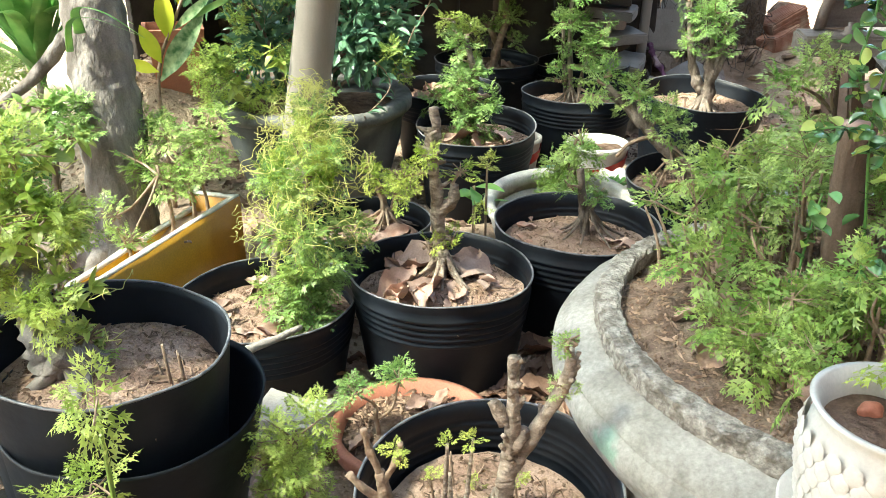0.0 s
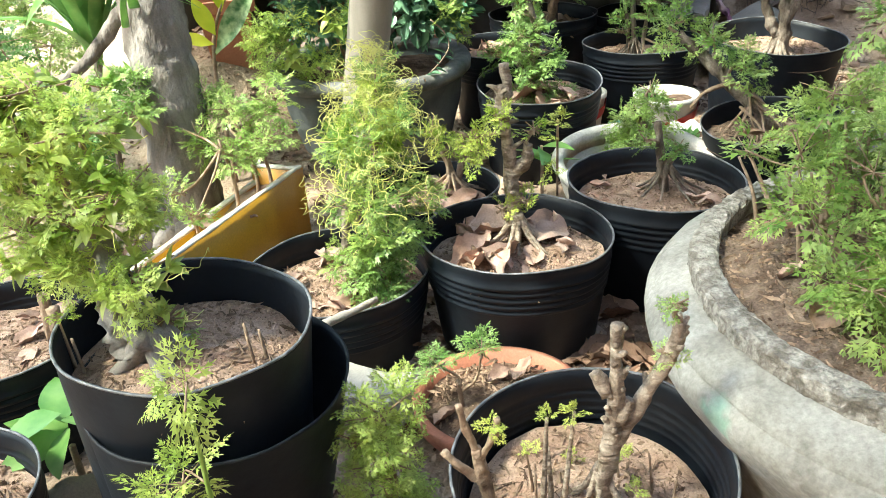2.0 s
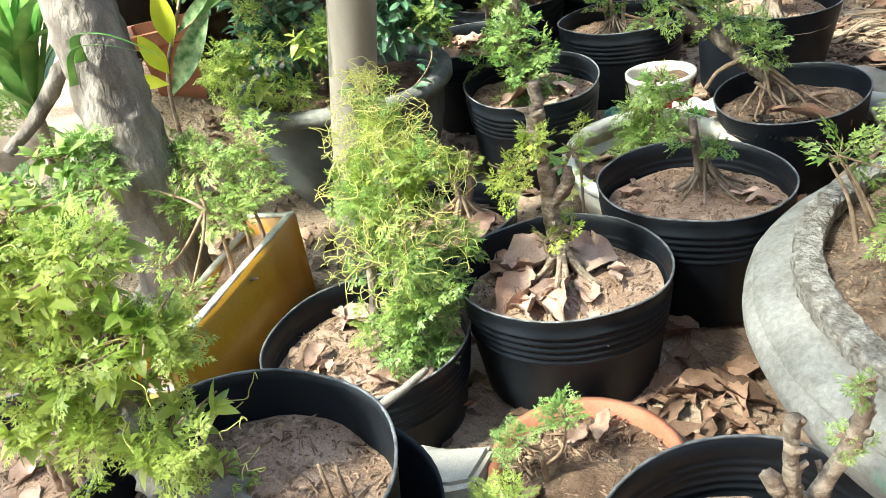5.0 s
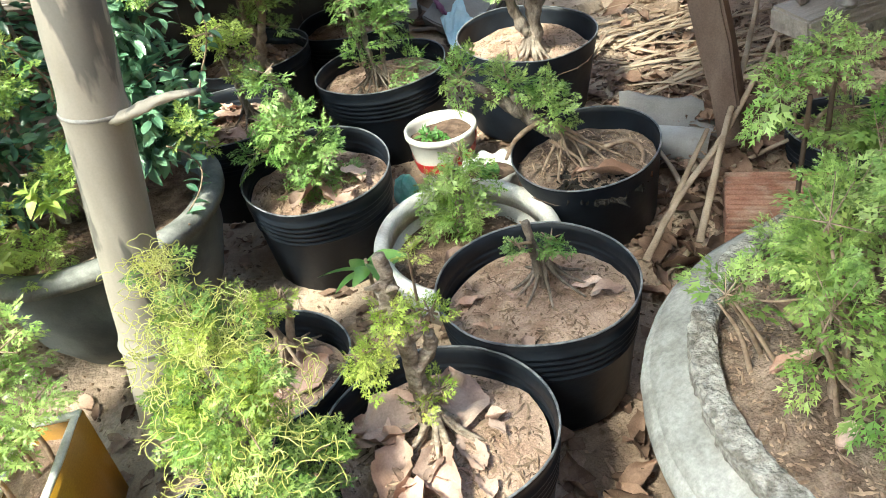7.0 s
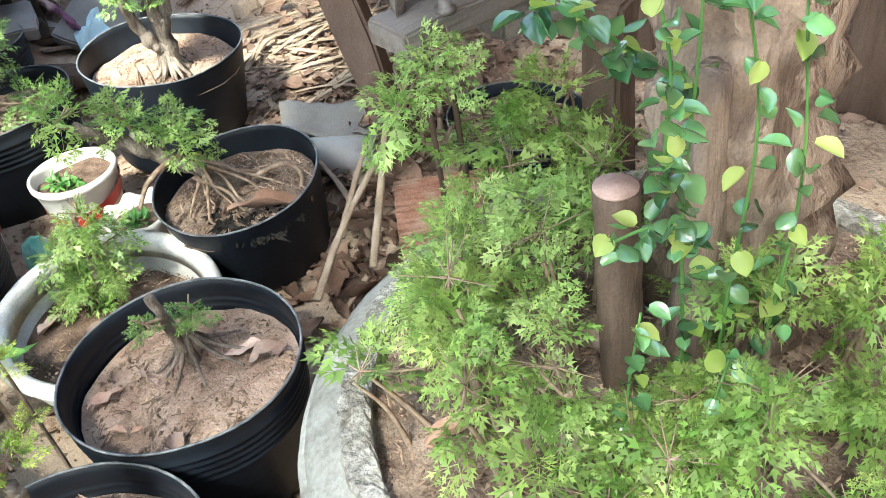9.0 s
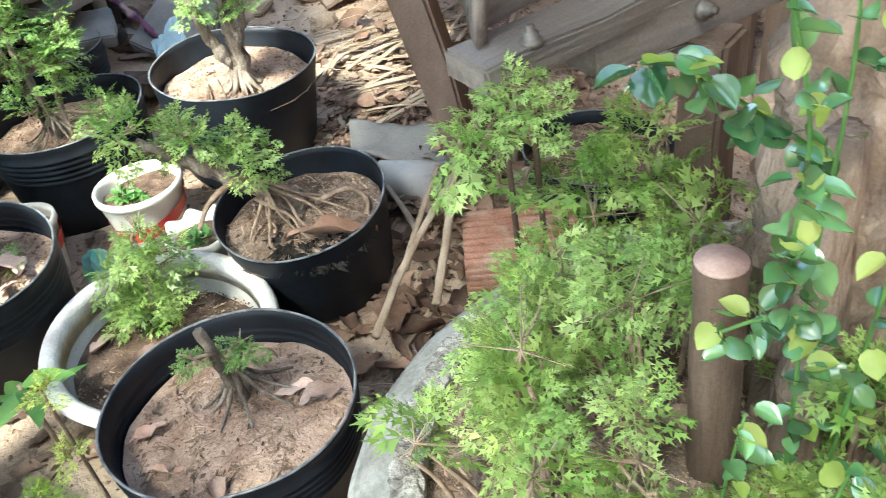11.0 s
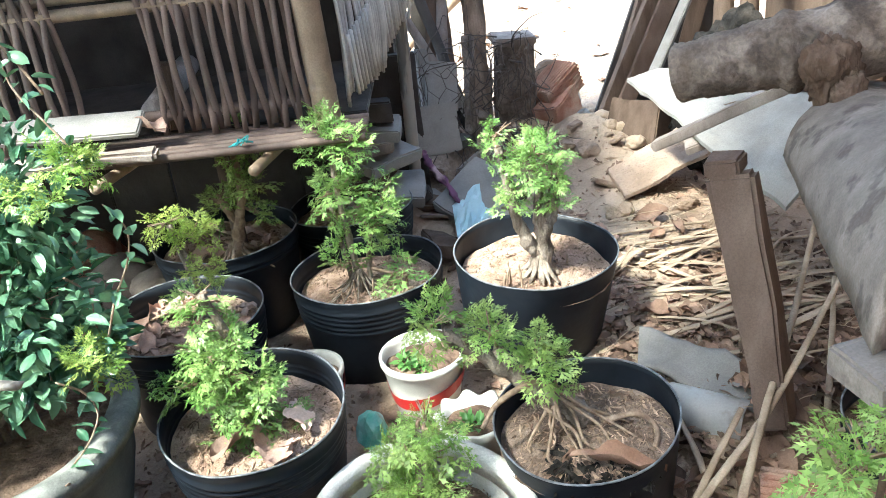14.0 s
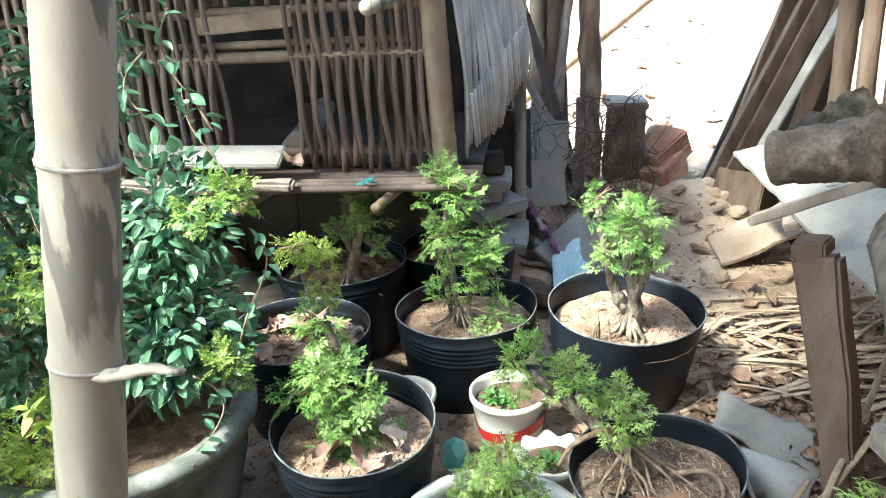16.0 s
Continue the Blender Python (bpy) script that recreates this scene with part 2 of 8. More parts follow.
    leaf_fine=leaf_mat("fern_green", (0.145, 0.285, 0.06), (0.325, 0.455, 0.15), island=0.35),
    leaf_deep=leaf_mat("deep_fern_green", (0.07, 0.19, 0.04), (0.16, 0.33, 0.085), island=0.35),
    leaf_yellow=leaf_mat("yellowing_fern", (0.26, 0.39, 0.045), (0.55, 0.60, 0.15), island=0.35),
    leaf_mid=leaf_mat("middle_fern_green", (0.15, 0.28, 0.048), (0.36, 0.455, 0.125), island=0.35),
    leaf_broad=leaf_mat("fresh_broad_green", (0.20, 0.355, 0.075), (0.44, 0.55, 0.185), translucent=0.42, rough=0.38, island=0.35),
    leaf_lime=leaf_mat("soft_lime_green", (0.30, 0.43, 0.08), (0.57, 0.655, 0.20), translucent=0.5, rough=0.42, island=0.3),
    leaf_gloss=leaf_mat("glossy_dark_green", (0.068, 0.165, 0.095), (0.215, 0.36, 0.22), rough=0.2, translucent=0.2),
    leaf_vine=mat("glossy_vine_green", (0.05, 0.15, 0.055), (0.17, 0.33, 0.12), scale=18, rough=0.22, bump=0.0, rnd=0.5, translucent=0.15, grain=0.0, spec=0.9, coat=0.8),
    leaf_strap=leaf_mat("strap_green", (0.10, 0.26, 0.06), (0.26, 0.44, 0.13), rough=0.35),
    leaf_gold=leaf_mat("golden_leaf", (0.42, 0.50, 0.03), (0.60, 0.62, 0.06), rough=0.4),
    leaf_stripe=leaf_mat("striped_green", (0.06, 0.15, 0.05), (0.36, 0.46, 0.25), rough=0.4, scale=60),
    thread=mat("yellow_thread", (0.56, 0.56, 0.14), (0.70, 0.69, 0.26), 30, 0.6, bump=0.0, translucent=0.2, grain=0.08),
    canopy=leaf_mat("shade_canopy_leaf", (0.06, 0.10, 0.03), (0.11, 0.17, 0.05), translucent=0.12),
)

def stain(m, centre, radius, colour):
    """A ragged patch of old paint round one point of a material's objects."""
    t = m.node_tree
    N, L = t.nodes.new, t.links.new
    base = t.nodes["Principled BSDF"].inputs["Base Color"]
    old = base.links[0].from_socket
    tc, d, nz, ad, mr, mx = N("ShaderNodeTexCoord"), N("ShaderNodeVectorMath"), N("ShaderNodeTexNoise"), N("ShaderNodeMath"), N("ShaderNodeMapRange"), N("ShaderNodeMix")
    d.operation, ad.operation, mx.data_type = "DISTANCE", "MULTIPLY_ADD", "RGBA"
    d.inputs[1].default_value = centre
    L(tc.outputs["Object"], d.inputs[0])
    nz.inputs["Scale"].default_value, nz.inputs["Detail"].default_value = 60.0, 5.0
    L(tc.outputs["Object"], nz.inputs["Vector"])
    L(nz.outputs[0], ad.inputs[0])
    ad.inputs[1].default_value = radius * 2
    L(d.outputs["Value"], ad.inputs[2])
    mr.inputs[1].default_value, mr.inputs[2].default_value = radius * 2.1, radius * 1.5
    mr.inputs[3].default_value, mr.inputs[4].default_value = 0.0, 0.6
    L(ad.outputs[0], mr.inputs[0])
    L(mr.outputs[0], mx.inputs[0])
    L(old, mx.inputs[6])
    mx.inputs[7].default_value = (*colour, 1)
    L(mx.outputs[2], base)


# ---- geometry helpers ----
rng = np.random.default_rng(7)


def ground_z(x, y):
    """Height of the yard's earth."""
    def ss(a, b, v):
        k = np.clip((v - a) / (b - a), 0, 1)
        return k * k * (3 - 2 * k)
    return 0.045 * ss(1.2, 2.0, y) + 0.055 * ss(0.35, 0.9, x) - 0.02 * ss(-0.1, -0.6, x)


def thing(name, loc, label, category, group="", kind=""):
    ob = new(name)
    ob.location = loc
    ob.empty_display_size = 0.05
    return tagged(ob, label, category, group, kind)


def origin(parent):
    v = Vector((0, 0, 0))
    while parent is not None:
        v += parent.location
        parent = parent.parent
    return v


def solid(name, geo, material, parent=None, label="", smooth=True):
    """One mesh from (verts, faces) in world metres, as a child of parent or alone."""
    verts, faces = geo[:2]
    smooth = smooth and len(geo) == 2
    o = origin(parent)
    me = bpy.data.meshes.new(name)
    v = np.asarray(verts, float) - np.array(o)
    me.from_pydata(v.tolist(), [], [tuple(int(i) for i in f) for f in faces])
    me.materials.append(material)
    if smooth:
        me.polygons.foreach_set("use_smooth", [True] * len(me.polygons))
    me.update()
    ob = new(name, me)
    if parent is not None:
        ob.parent = parent
    return tagged(ob, label, kind="stuff" if name in ("grit", "tendril") else "")


def merge(geos):
    vs, fs, n = [], [], 0
    for v, f in (g[:2] for g in geos):
        v = np.asarray(v, float)
        vs.append(v)
        fs.extend([tuple(i + n for i in q) for q in f])
        n += len(v)
    return np.concatenate(vs), fs


def smooth_pts(pts, n):
    """A smooth line through the points (Catmull-Rom)."""
    p = [np.array(q, float) for q in pts]
    if len(p) == 2:
        return [p[0] + (p[1] - p[0]) * k / n for k in range(n + 1)]
    p = [2 * p[0] - p[1]] + p + [2 * p[-1] - p[-2]]
    out = []
    for i in range(1, len(p) - 2):
        a, b, c, d = p[i - 1:i + 3]
        for k in range(n):
            t = k / n
            out.append(0.5 * (2 * b + (c - a) * t + (2 * a - 5 * b + 4 * c - d) * t * t + (3 * b - a - 3 * c + d) * t ** 3))
    out.append(p[-2])
    return out


def tube(pts, r0, r1, sides=8, n=6, rough=0.0, flat=1.0, seed=0, bulge=()):
    """A tapered round bar along the points, closed at both ends."""
    line = smooth_pts(pts, n)
    m = len(line)
    verts, faces = [], []
    up = np.array([0.0, 0.0, 1.0])
    prev = None
    for i, c in enumerate(line):
        d = line[min(i + 1, m - 1)] - line[max(i - 1, 0)]
        d = d / (np.linalg.norm(d) + 1e-9)
        if prev is None:
            a = np.cross(d, up if abs(d[2]) < 0.9 else np.array([1.0, 0, 0]))
        else:
            a = prev - d * (prev @ d)
        a /= np.linalg.norm(a) + 1e-9
        prev = a
        b = np.cross(d, a)
        r = r0 + (r1 - r0) * i / (m - 1)
        for at, amount in bulge:
            r *= 1 + amount * math.exp(-((i / (m - 1) - at) * m / 1.6) ** 2)
        for s in range(sides):
            w = 2 * math.pi * s / sides
            k = r
            if rough:
                q = c * 40 + np.array([math.cos(w), math.sin(w), seed]) * 1.7
                k *= 1 + rough * noise.noise(Vector(q)) + 0.6 * rough * noise.noise(Vector(q * 3.3))
            verts.append(c + (a * math.cos(w) + b * math.sin(w) * flat) * k)
    for i in range(m - 1):
        for s in range(sides):
            t = (s + 1) % sides
            faces.append((i * sides + s, i * sides + t, (i + 1) * sides + t, (i + 1) * sides + s))
    faces.append(tuple(range(sides - 1, -1, -1)))
    faces.append(tuple((m - 1) * sides + s for s in range(sides)))
    return np.array(verts), faces


def lathe(profile, centre, seg=48, wobble=0.0, ripple=0.0, seed=0, tilt=(0, 0), closed=True):
    """Turns a closed (radius, height) profile about an upright axis; tilt leans it (degrees)."""
    verts, faces = [], []
    rot = Euler((radians(tilt[0]), radians(tilt[1]), 0)).to_matrix()
    k = len(profile)
    for s in range(seg):
        w = 2 * math.pi * s / seg
        f = 1 + wobble * math.cos(2 * w + seed) + 0.5 * wobble * math.cos(3 * w + 2.1 * seed)
        for r, z in profile:
            lift = ripple * (noise.noise(Vector((math.cos(w) * 1.4, math.sin(w) * 1.4, seed * 3.1)))) * (z / (profile[0][1] + 0.2))
            v = rot @ Vector((r * f * math.cos(w), r * f * math.sin(w), z + lift))
            verts.append((v.x + centre[0], v.y + centre[1], v.z + centre[2]))
    for s in range(seg):
        t = (s + 1) % seg
        for i in range(k if closed else k - 1):
            j = (i + 1) % k
            faces.append((s * k + i, t * k + i, t * k + j, s * k + j))
    return np.array(verts), faces


def box(c, size, rot=(0, 0, 0), bevel=0.004, jag=0.0, seed=0):
    """A block with bevelled, slightly uneven edges."""
    bm = bmesh.new()
    bmesh.ops.create_cube(bm, size=1.0)
    for v in bm.verts:
        v.co = Vector((v.co.x * size[0], v.co.y * size[1], v.co.z * size[2]))
    if bevel:
        bmesh.ops.bevel(bm, geom=list(bm.edges), offset=min(bevel, min(size) * 0.3), segments=2, affect="EDGES")
    if jag:
        bmesh.ops.subdivide_edges(bm, edges=[e for e in bm.edges if e.calc_length() > 0.05], cuts=3, use_grid_fill=True)
        for v in bm.verts:
            q = v.co * 14 + Vector((seed * 7.3, 1.7, 0))
            v.co += Vector((noise.noise(q), noise.noise(q + Vector((9, 0, 0))), noise.noise(q + Vector((0, 9, 0))))) * jag
    m = pose(*c, *rot)
    bm.verts.ensure_lookup_table()
    verts = [tuple(m @ v.co) for v in bm.verts]
    faces = [tuple(v.index for v in f.verts) for f in bm.faces]
    bm.free()
    return np.array(verts), faces, "flat"


def rock(c, size, seed=0, fine=0.0):
    bm = bmesh.new()
    bmesh.ops.create_icosphere(bm, subdivisions=5 if fine else 3, radius=0.5)
    for v in bm.verts:
        k = 1 + 0.35 * noise.noise(v.co * 2.6 + Vector((seed * 5.1, 0, 0))) + 0.12 * noise.noise(v.co * 8 + Vector((0, seed, 0)))
        if fine:
            k += fine * (noise.noise(v.co * 13) + 0.6 * noise.noise(v.co * 27 + Vector((seed, 0, 0))) - abs(noise.noise(v.co * 5 + Vector((0, 0, seed)))))
        v.co = Vector((v.co.x * size[0] * k + c[0], v.co.y * size[1] * k + c[1], v.co.z * size[2] * k + c[2]))
    verts = [tuple(v.co) for v in bm.verts]
    faces = [tuple(v.index for v in f.verts) for f in bm.faces]
    bm.free()
    return np.array(verts), faces


# ---- leaves ----
def aralia_leaf(seed, broad=1.0):
    """A finely cut compound leaf, 1 long along +y: leaflets of three or five pointed lobes on side stalks."""
    r = np.random.default_rng(seed)
    V, Fc = [], []

    def leaflet(p, ang, ln):
        d = np.array([math.sin(ang), math.cos(ang), r.normal(0, 0.22)])
        s = np.array([math.cos(ang), -math.sin(ang), r.normal(0, 0.22)])
        k, w = r.uniform(0.5, 0.66), ln * r.uniform(0.27, 0.39) * broad
        i = len(V)
        V.extend([p, p + d * ln * k - s * w, p + d * ln * 0.48 - s * ln * 0.10 * broad, p + d * ln, p + d * ln * 0.48 + s * ln * 0.10 * broad, p + d * ln * k + s * w,
                  p + d * ln * 0.16 - s * ln * 0.075, p + d * ln * 0.16 + s * ln * 0.075])
        Fc.extend([(0 + i, 6 + i, 2 + i, 4 + i, 7 + i), (2 + i, 3 + i, 4 + i), (6 + i, 1 + i, 2 + i), (7 + i, 4 + i, 5 + i)])

    def stalk(p, q, w):
        d = (q - p) / np.linalg.norm(q - p)
        s = np.array([-d[1], d[0], 0.0]) * w
        i = len(V)
        V.extend([p - s, p + s, q])
        Fc.append((i, i + 1, i + 2))

    def pinna(p, ang, ln):
        d = np.array([math.sin(ang), math.cos(ang), r.normal(0, 0.16)])
        stalk(p, p + d * ln, 0.007)
        for k in (0.34, 0.66):
            for side in (-1, 1):
                leaflet(p + d * ln * k, ang + side * (0.80 + r.normal(0, 0.16)), ln * (0.66 - 0.28 * k) * r.uniform(0.8, 1.2))
        leaflet(p + d * ln * 0.80, ang + r.normal(0, 0.1), ln * 0.52)

    stalk(np.zeros(3), np.array([0, 0.95, 0.0]), 0.010)
    for k, ln in ((0.34, 0.42), (0.58, 0.38), (0.78, 0.27)):
        for side in (-1, 1):
            pinna(np.array([0, k, 0.0]), side * (1.0 - 0.30 * k + r.normal(0, 0.1)), ln * r.uniform(0.85, 1.15))
    pinna(np.array([0, 0.84, 0.0]), r.normal(0, 0.08), 0.30)
    v = np.array(V)
    v[:, 2] += -0.26 * v[:, 1] ** 2 - 0.30 * np.abs(v[:, 0]) + 0.16 * v[:, 1]
    return v, Fc


def oval_leaf(width=0.55, fold=0.12, droop=0.25, point=1.0, rows=4):
    """A smooth leaf blade, 1 long along +y, folded along its midrib, with a short stalk."""
    V, Fc = [(0.0, 0.0, 0.0)], []
    for i in range(1, rows):
        t = i / rows
        w = width * 0.5 * math.sin(math.pi * t ** (0.85 * point)) ** 0.8
        y = 0.1 + 0.9 * t
        V.extend([(-w, y, fold * w - droop * y * y), (0, y, -droop * y * y), (w, y, fold * w - droop * y * y)])
    V.append((0, 1.0, -droop))
    Fc.extend([(0, 2, 1), (0, 3, 2)])
    for i in range(rows - 2):
        a = 1 + 3 * i
        Fc.extend([(a, a + 1, a + 4, a + 3), (a + 1, a + 2, a + 5, a + 4)])
    a, e = 1 + 3 * (rows - 2), len(V) - 1
    Fc.extend([(a, a + 1, e), (a + 1, a + 2, e)])
    return np.array(V, float), Fc


FERN = [aralia_leaf(s) for s in range(8)]
PARSLEY = [aralia_leaf(s + 20, 1.12) for s in range(8)]
def cupped_leaf(width, cup, droop, seed, rows=6, cols=6):
    """A rounded leaf, 1 long along +y, with a curved blade, a waved edge and a short stalk."""
    r = np.random.default_rng(seed)
    V, Fc = [], []
    for i in range(rows + 1):
        t = i / rows
        w = width * 0.5 * max(0.02, math.sin(math.pi * (0.04 + 0.95 * t) ** 0.9)) ** 0.62
        y = 0.14 + 0.86 * t
        for j in range(cols + 1):
            u = 2 * j / cols - 1
            V.append((u * w, y - 0.03 * u * u, cup * w * (u * u) * 1.6 - droop * y * y - 0.02 * math.exp(-30 * u * u) + 0.012 * r.normal() * abs(u)))
    for i in range(rows):
        for j in range(cols):
            q = i * (cols + 1) + j
            Fc.append((q, q + 1, q + cols + 2, q + cols + 1))
    n = len(V)
    V.extend([(-0.015, 0, 0), (0.015, 0, 0), (0.012, 0.16, -droop * 0.02), (-0.012, 0.16, -droop * 0.02)])
    Fc.append((n, n + 1, n + 2, n + 3))
    return np.array(V, float), Fc


COIN = [cupped_leaf(0.72, 0.35, 0.10, 1), cupped_leaf(0.80, 0.2, 0.25, 2), cupped_leaf(0.66, 0.45, 0.0, 3), cupped_leaf(0.74, -0.25, 0.30, 4)]
SLIM = [cupped_leaf(0.46, 0.4, 0.15, 5, 5, 4), cupped_leaf(0.52, 0.25, 0.30, 6, 5, 4), cupped_leaf(0.42, 0.5, 0.05, 7, 5, 4), cupped_leaf(0.50, -0.2, 0.35, 8, 5, 4)]
OVAL = [oval_leaf(0.55), oval_leaf(0.62, 0.2, 0.15), oval_leaf(0.5, 0.05, 0.35)]
SPEAR = [oval_leaf(0.42, 0.25, 0.25, 0.78, 5), oval_leaf(0.36, 0.3, 0.15, 0.75, 5), oval_leaf(0.48, 0.15, 0.4, 0.8, 5)]
OVATE = [oval_leaf(0.5, 0.2, 0.3, 0.75), oval_leaf(0.45, 0.3, 0.2, 0.7), oval_leaf(0.55, 0.1, 0.4, 0.8)]


def leaves(templates, places):
    """Many copies of leaf templates as one (verts, faces): places hold base, direction, size."""
    vs, fs, n = [], [], 0
    for p, d, size in places:
        v, f = templates[rng.integers(len(templates))]
        y = np.asarray(d, float)
        y = y / (np.linalg.norm(y) + 1e-9)
        x = np.cross(y, np.array([0, 0, 1.0]) + rng.normal(0, 0.35, 3))
        x /= np.linalg.norm(x) + 1e-9
        z = np.cross(x, y)
        vs.append(np.asarray(p) + size * (v[:, :1] * x + v[:, 1:2] * y + v[:, 2:3] * z))
        fs.extend([tuple(i + n for i in q) for q in f])
        n += len(v)
    return np.concatenate(vs), fs


FULL = 5.6


def clump(blobs, density, size, up=0.45, hollow=0.45):
    """Leaf places in ellipsoids (x, y, z, across, high): bases set back from the outside, tips outwards."""
    out = []
    for x, y, z, w, h in blobs:
        n = max(4, int(1.25 * FULL * density * (w * w * h) ** (2 / 3) / size ** 2))
        for _ in range(n):
            d = rng.normal(0, 1, 3)
            d /= np.linalg.norm(d)
            k = rng.uniform(hollow, 1.0) ** 0.6
            p = np.array([x + d[0] * w * k, y + d[1] * w * k, z + d[2] * h * k])
            way = d * 0.9 + np.array([0, 0, up]) + rng.normal(0, 0.35, 3)
            s = size * rng.uniform(0.65, 1.2)
            out.append((p - way / np.linalg.norm(way) * s * 0.6, way, s))
    return out


def rosettes(blobs, density, size, up=0.45, hollow=0.45):
    """Shoot tips in ellipsoids, each with a whorl of leaves: the outer ones spread flat, the inner ones stand up."""
    out = []
    for x, y, z, w, h in blobs:
        total = max(4, int(FULL * density * (w * w * h) ** (2 / 3) / size ** 2))
        per = 7
        for _ in range(max(1, round(total / per))):
            d = rng.normal(0, 1, 3)
            d /= np.linalg.norm(d)
            k = rng.uniform(hollow, 1.0) ** 0.7 * 0.86
            c = np.array([x + d[0] * w * k, y + d[1] * w * k, z + d[2] * h * k])
            axis = d * 0.75 + np.array([0, 0, up + 0.45]) + rng.normal(0, 0.22, 3)
            axis /= np.linalg.norm(axis)
            a = np.cross(axis, rng.normal(0, 1, 3))
            a /= np.linalg.norm(a)
            b = np.cross(axis, a)
            big = size * rng.uniform(0.75, 1.15)
            for i in range(per):
                f, t = i / (per - 1), 2.4 * i + rng.normal(0, 0.25)
                lean = radians(88 - 62 * f + rng.normal(0, 10))
                way = axis * math.cos(lean) + (a * math.cos(t) + b * math.sin(t)) * math.sin(lean)
                s = big * (1.05 - 0.50 * f) * rng.uniform(0.85, 1.15)
                out.append((c + axis * size * (0.34 * f - 0.30) - way * s * 0.22, way, s))
    return out


def threads(blobs, n, seed=3, r=0.0003):
    """Thin curling yellow stems over a bush."""
    q = np.random.default_rng(seed)
    geos = []
    for _ in range(n):
        x, y, z, w, h = blobs[q.integers(len(blobs))]
        d = q.normal(0, 1, 3)
        d /= np.linalg.norm(d)
        p = np.array([x, y, z]) + d * np.array([w, w, h]) * 1.02
        pts = [p]
        step = q.normal(0, 1, 3)
        for _ in range(8):
            back = np.array([x, y, z]) - p
            step = step / np.linalg.norm(step) + q.normal(0, 0.75, 3) + back / np.linalg.norm(back) * 0.55
            p = p + step / np.linalg.norm(step) * 0.0085
            pts.append(p)
        geos.append(tube(pts, r, r * 0.8, 4, 3))
    return merge(geos)

# ---- ground ----
def ground_height(x, y):
    base = ground_z(x, y) + 0.27 * np.exp(-(((x + 0.85) / 0.30) ** 2 + ((y - 2.40) / 0.36) ** 2)) + 0.11 * np.exp(-(((x - 1.22) / 0.20) ** 2 + ((y - 2.98) / 0.26) ** 2)) + 0.05 * np.exp(-(((x - 0.82) / 0.10) ** 2 + ((y - 1.76) / 0.10) ** 2))
    return base


def lump(x, y):
    return 0.010 * noise.noise(Vector((x * 9, y * 9, 0))) + 0.018 * noise.noise(Vector((x * 3.1, y * 3.1, 4))) * (1 + 0.6 * (y > 2.4)) + 0.004 * noise.noise(Vector((x * 30, y * 30, 7)))


def make_ground():
    xs = np.concatenate([[-90, -30, -10, -5, -3], np.arange(-2, 3.001, 0.025), [3.5, 4.2, 5, 6, 8, 12, 30, 90]])
    ys = np.concatenate([[-90, -30, -10, -4, -2], np.arange(-1, 4.601, 0.025), [5, 5.6, 6.5, 8, 11, 30, 90]])
    verts, faces = [], []
    for y in ys:
        for x in xs:
            z = float(ground_height(np.float64(x), np.float64(y)))
            verts.append((x, y, z + lump(x, y)))
    w = len(xs)
    for j in range(len(ys) - 1):
        for i in range(w - 1):
            faces.append((j * w + i, j * w + i + 1, (j + 1) * w + i + 1, (j + 1) * w + i))
    return solid("ground", (np.array(verts), faces), M["dirt"])


ground = tagged(make_ground(), "sandy brown yard earth with litter and crumbs", "ground", kind="structure")


def gz(x, y):
    return float(ground_height(np.float64(x), np.float64(y))) + lump(x, y)


# ---- pots ----
def nursery_profile(r, h, taper=0.84, ridges=5, thick=0.0018):
    """Outer wall up, rolled rim, inner wall down; floor closed by the soil."""
    rb = r * taper
    out = [(0.0, 0.0), (rb * 0.97, 0.0), (rb, 0.008)]
    top = h
    low = h - 0.022 - 0.011 * ridges
    out.append((rb + (r - rb) * low / h, low))
    for i in range(ridges):
        z = low + 0.011 * i
        rr = rb + (r - rb) * z / h
        out += [(rr + 0.0005, z + 0.001), (rr + 0.0028, z + 0.004), (rr + 0.0028, z + 0.007), (rr + 0.0002, z + 0.010)]
    out += [(r - 0.001, top - 0.010), (r + 0.0004, top - 0.004), (r + 0.0006, top)]
    inner = [(r - thick, top), (r - thick - 0.001, top - 0.012)]
    for i in range(ridges - 1, -1, -1):
        z = low + 0.011 * i
        rr = rb + (r - rb) * z / h - thick
        inner += [(rr, z + 0.010), (rr + 0.0022, z + 0.006), (rr, z + 0.001)]
    inner += [(rb + (r - rb) * 0.35 - thick, h * 0.35), (0.0, h * 0.35)]
    return out + inner


def soil_disc(c, r, z, mound=0.012, seed=0, rings=14, seg=44, tilt=(0, 0)):
    verts, faces = [], []
    for i in range(rings + 1):
        rr = r * i / rings
        for s in range(seg):
            w = 2 * math.pi * s / seg
            x, y = c[0] + rr * math.cos(w), c[1] + rr * math.sin(w)
            h = z + mound * (1 - (i / rings) ** 2) + 0.006 * noise.noise(Vector((x * 30, y * 30, seed))) + 0.010 * noise.noise(Vector((x * 9, y * 9, seed + 5)))
            h += (x - c[0]) * -math.tan(radians(tilt[1])) + (y - c[1]) * math.tan(radians(tilt[0]))
            verts.append((x, y, h))
    for i in range(rings):
        for s in range(seg):
            t = (s + 1) % seg
            faces.append((i * seg + s, i * seg + t, (i + 1) * seg + t, (i + 1) * seg + s))
    return np.array(verts), faces


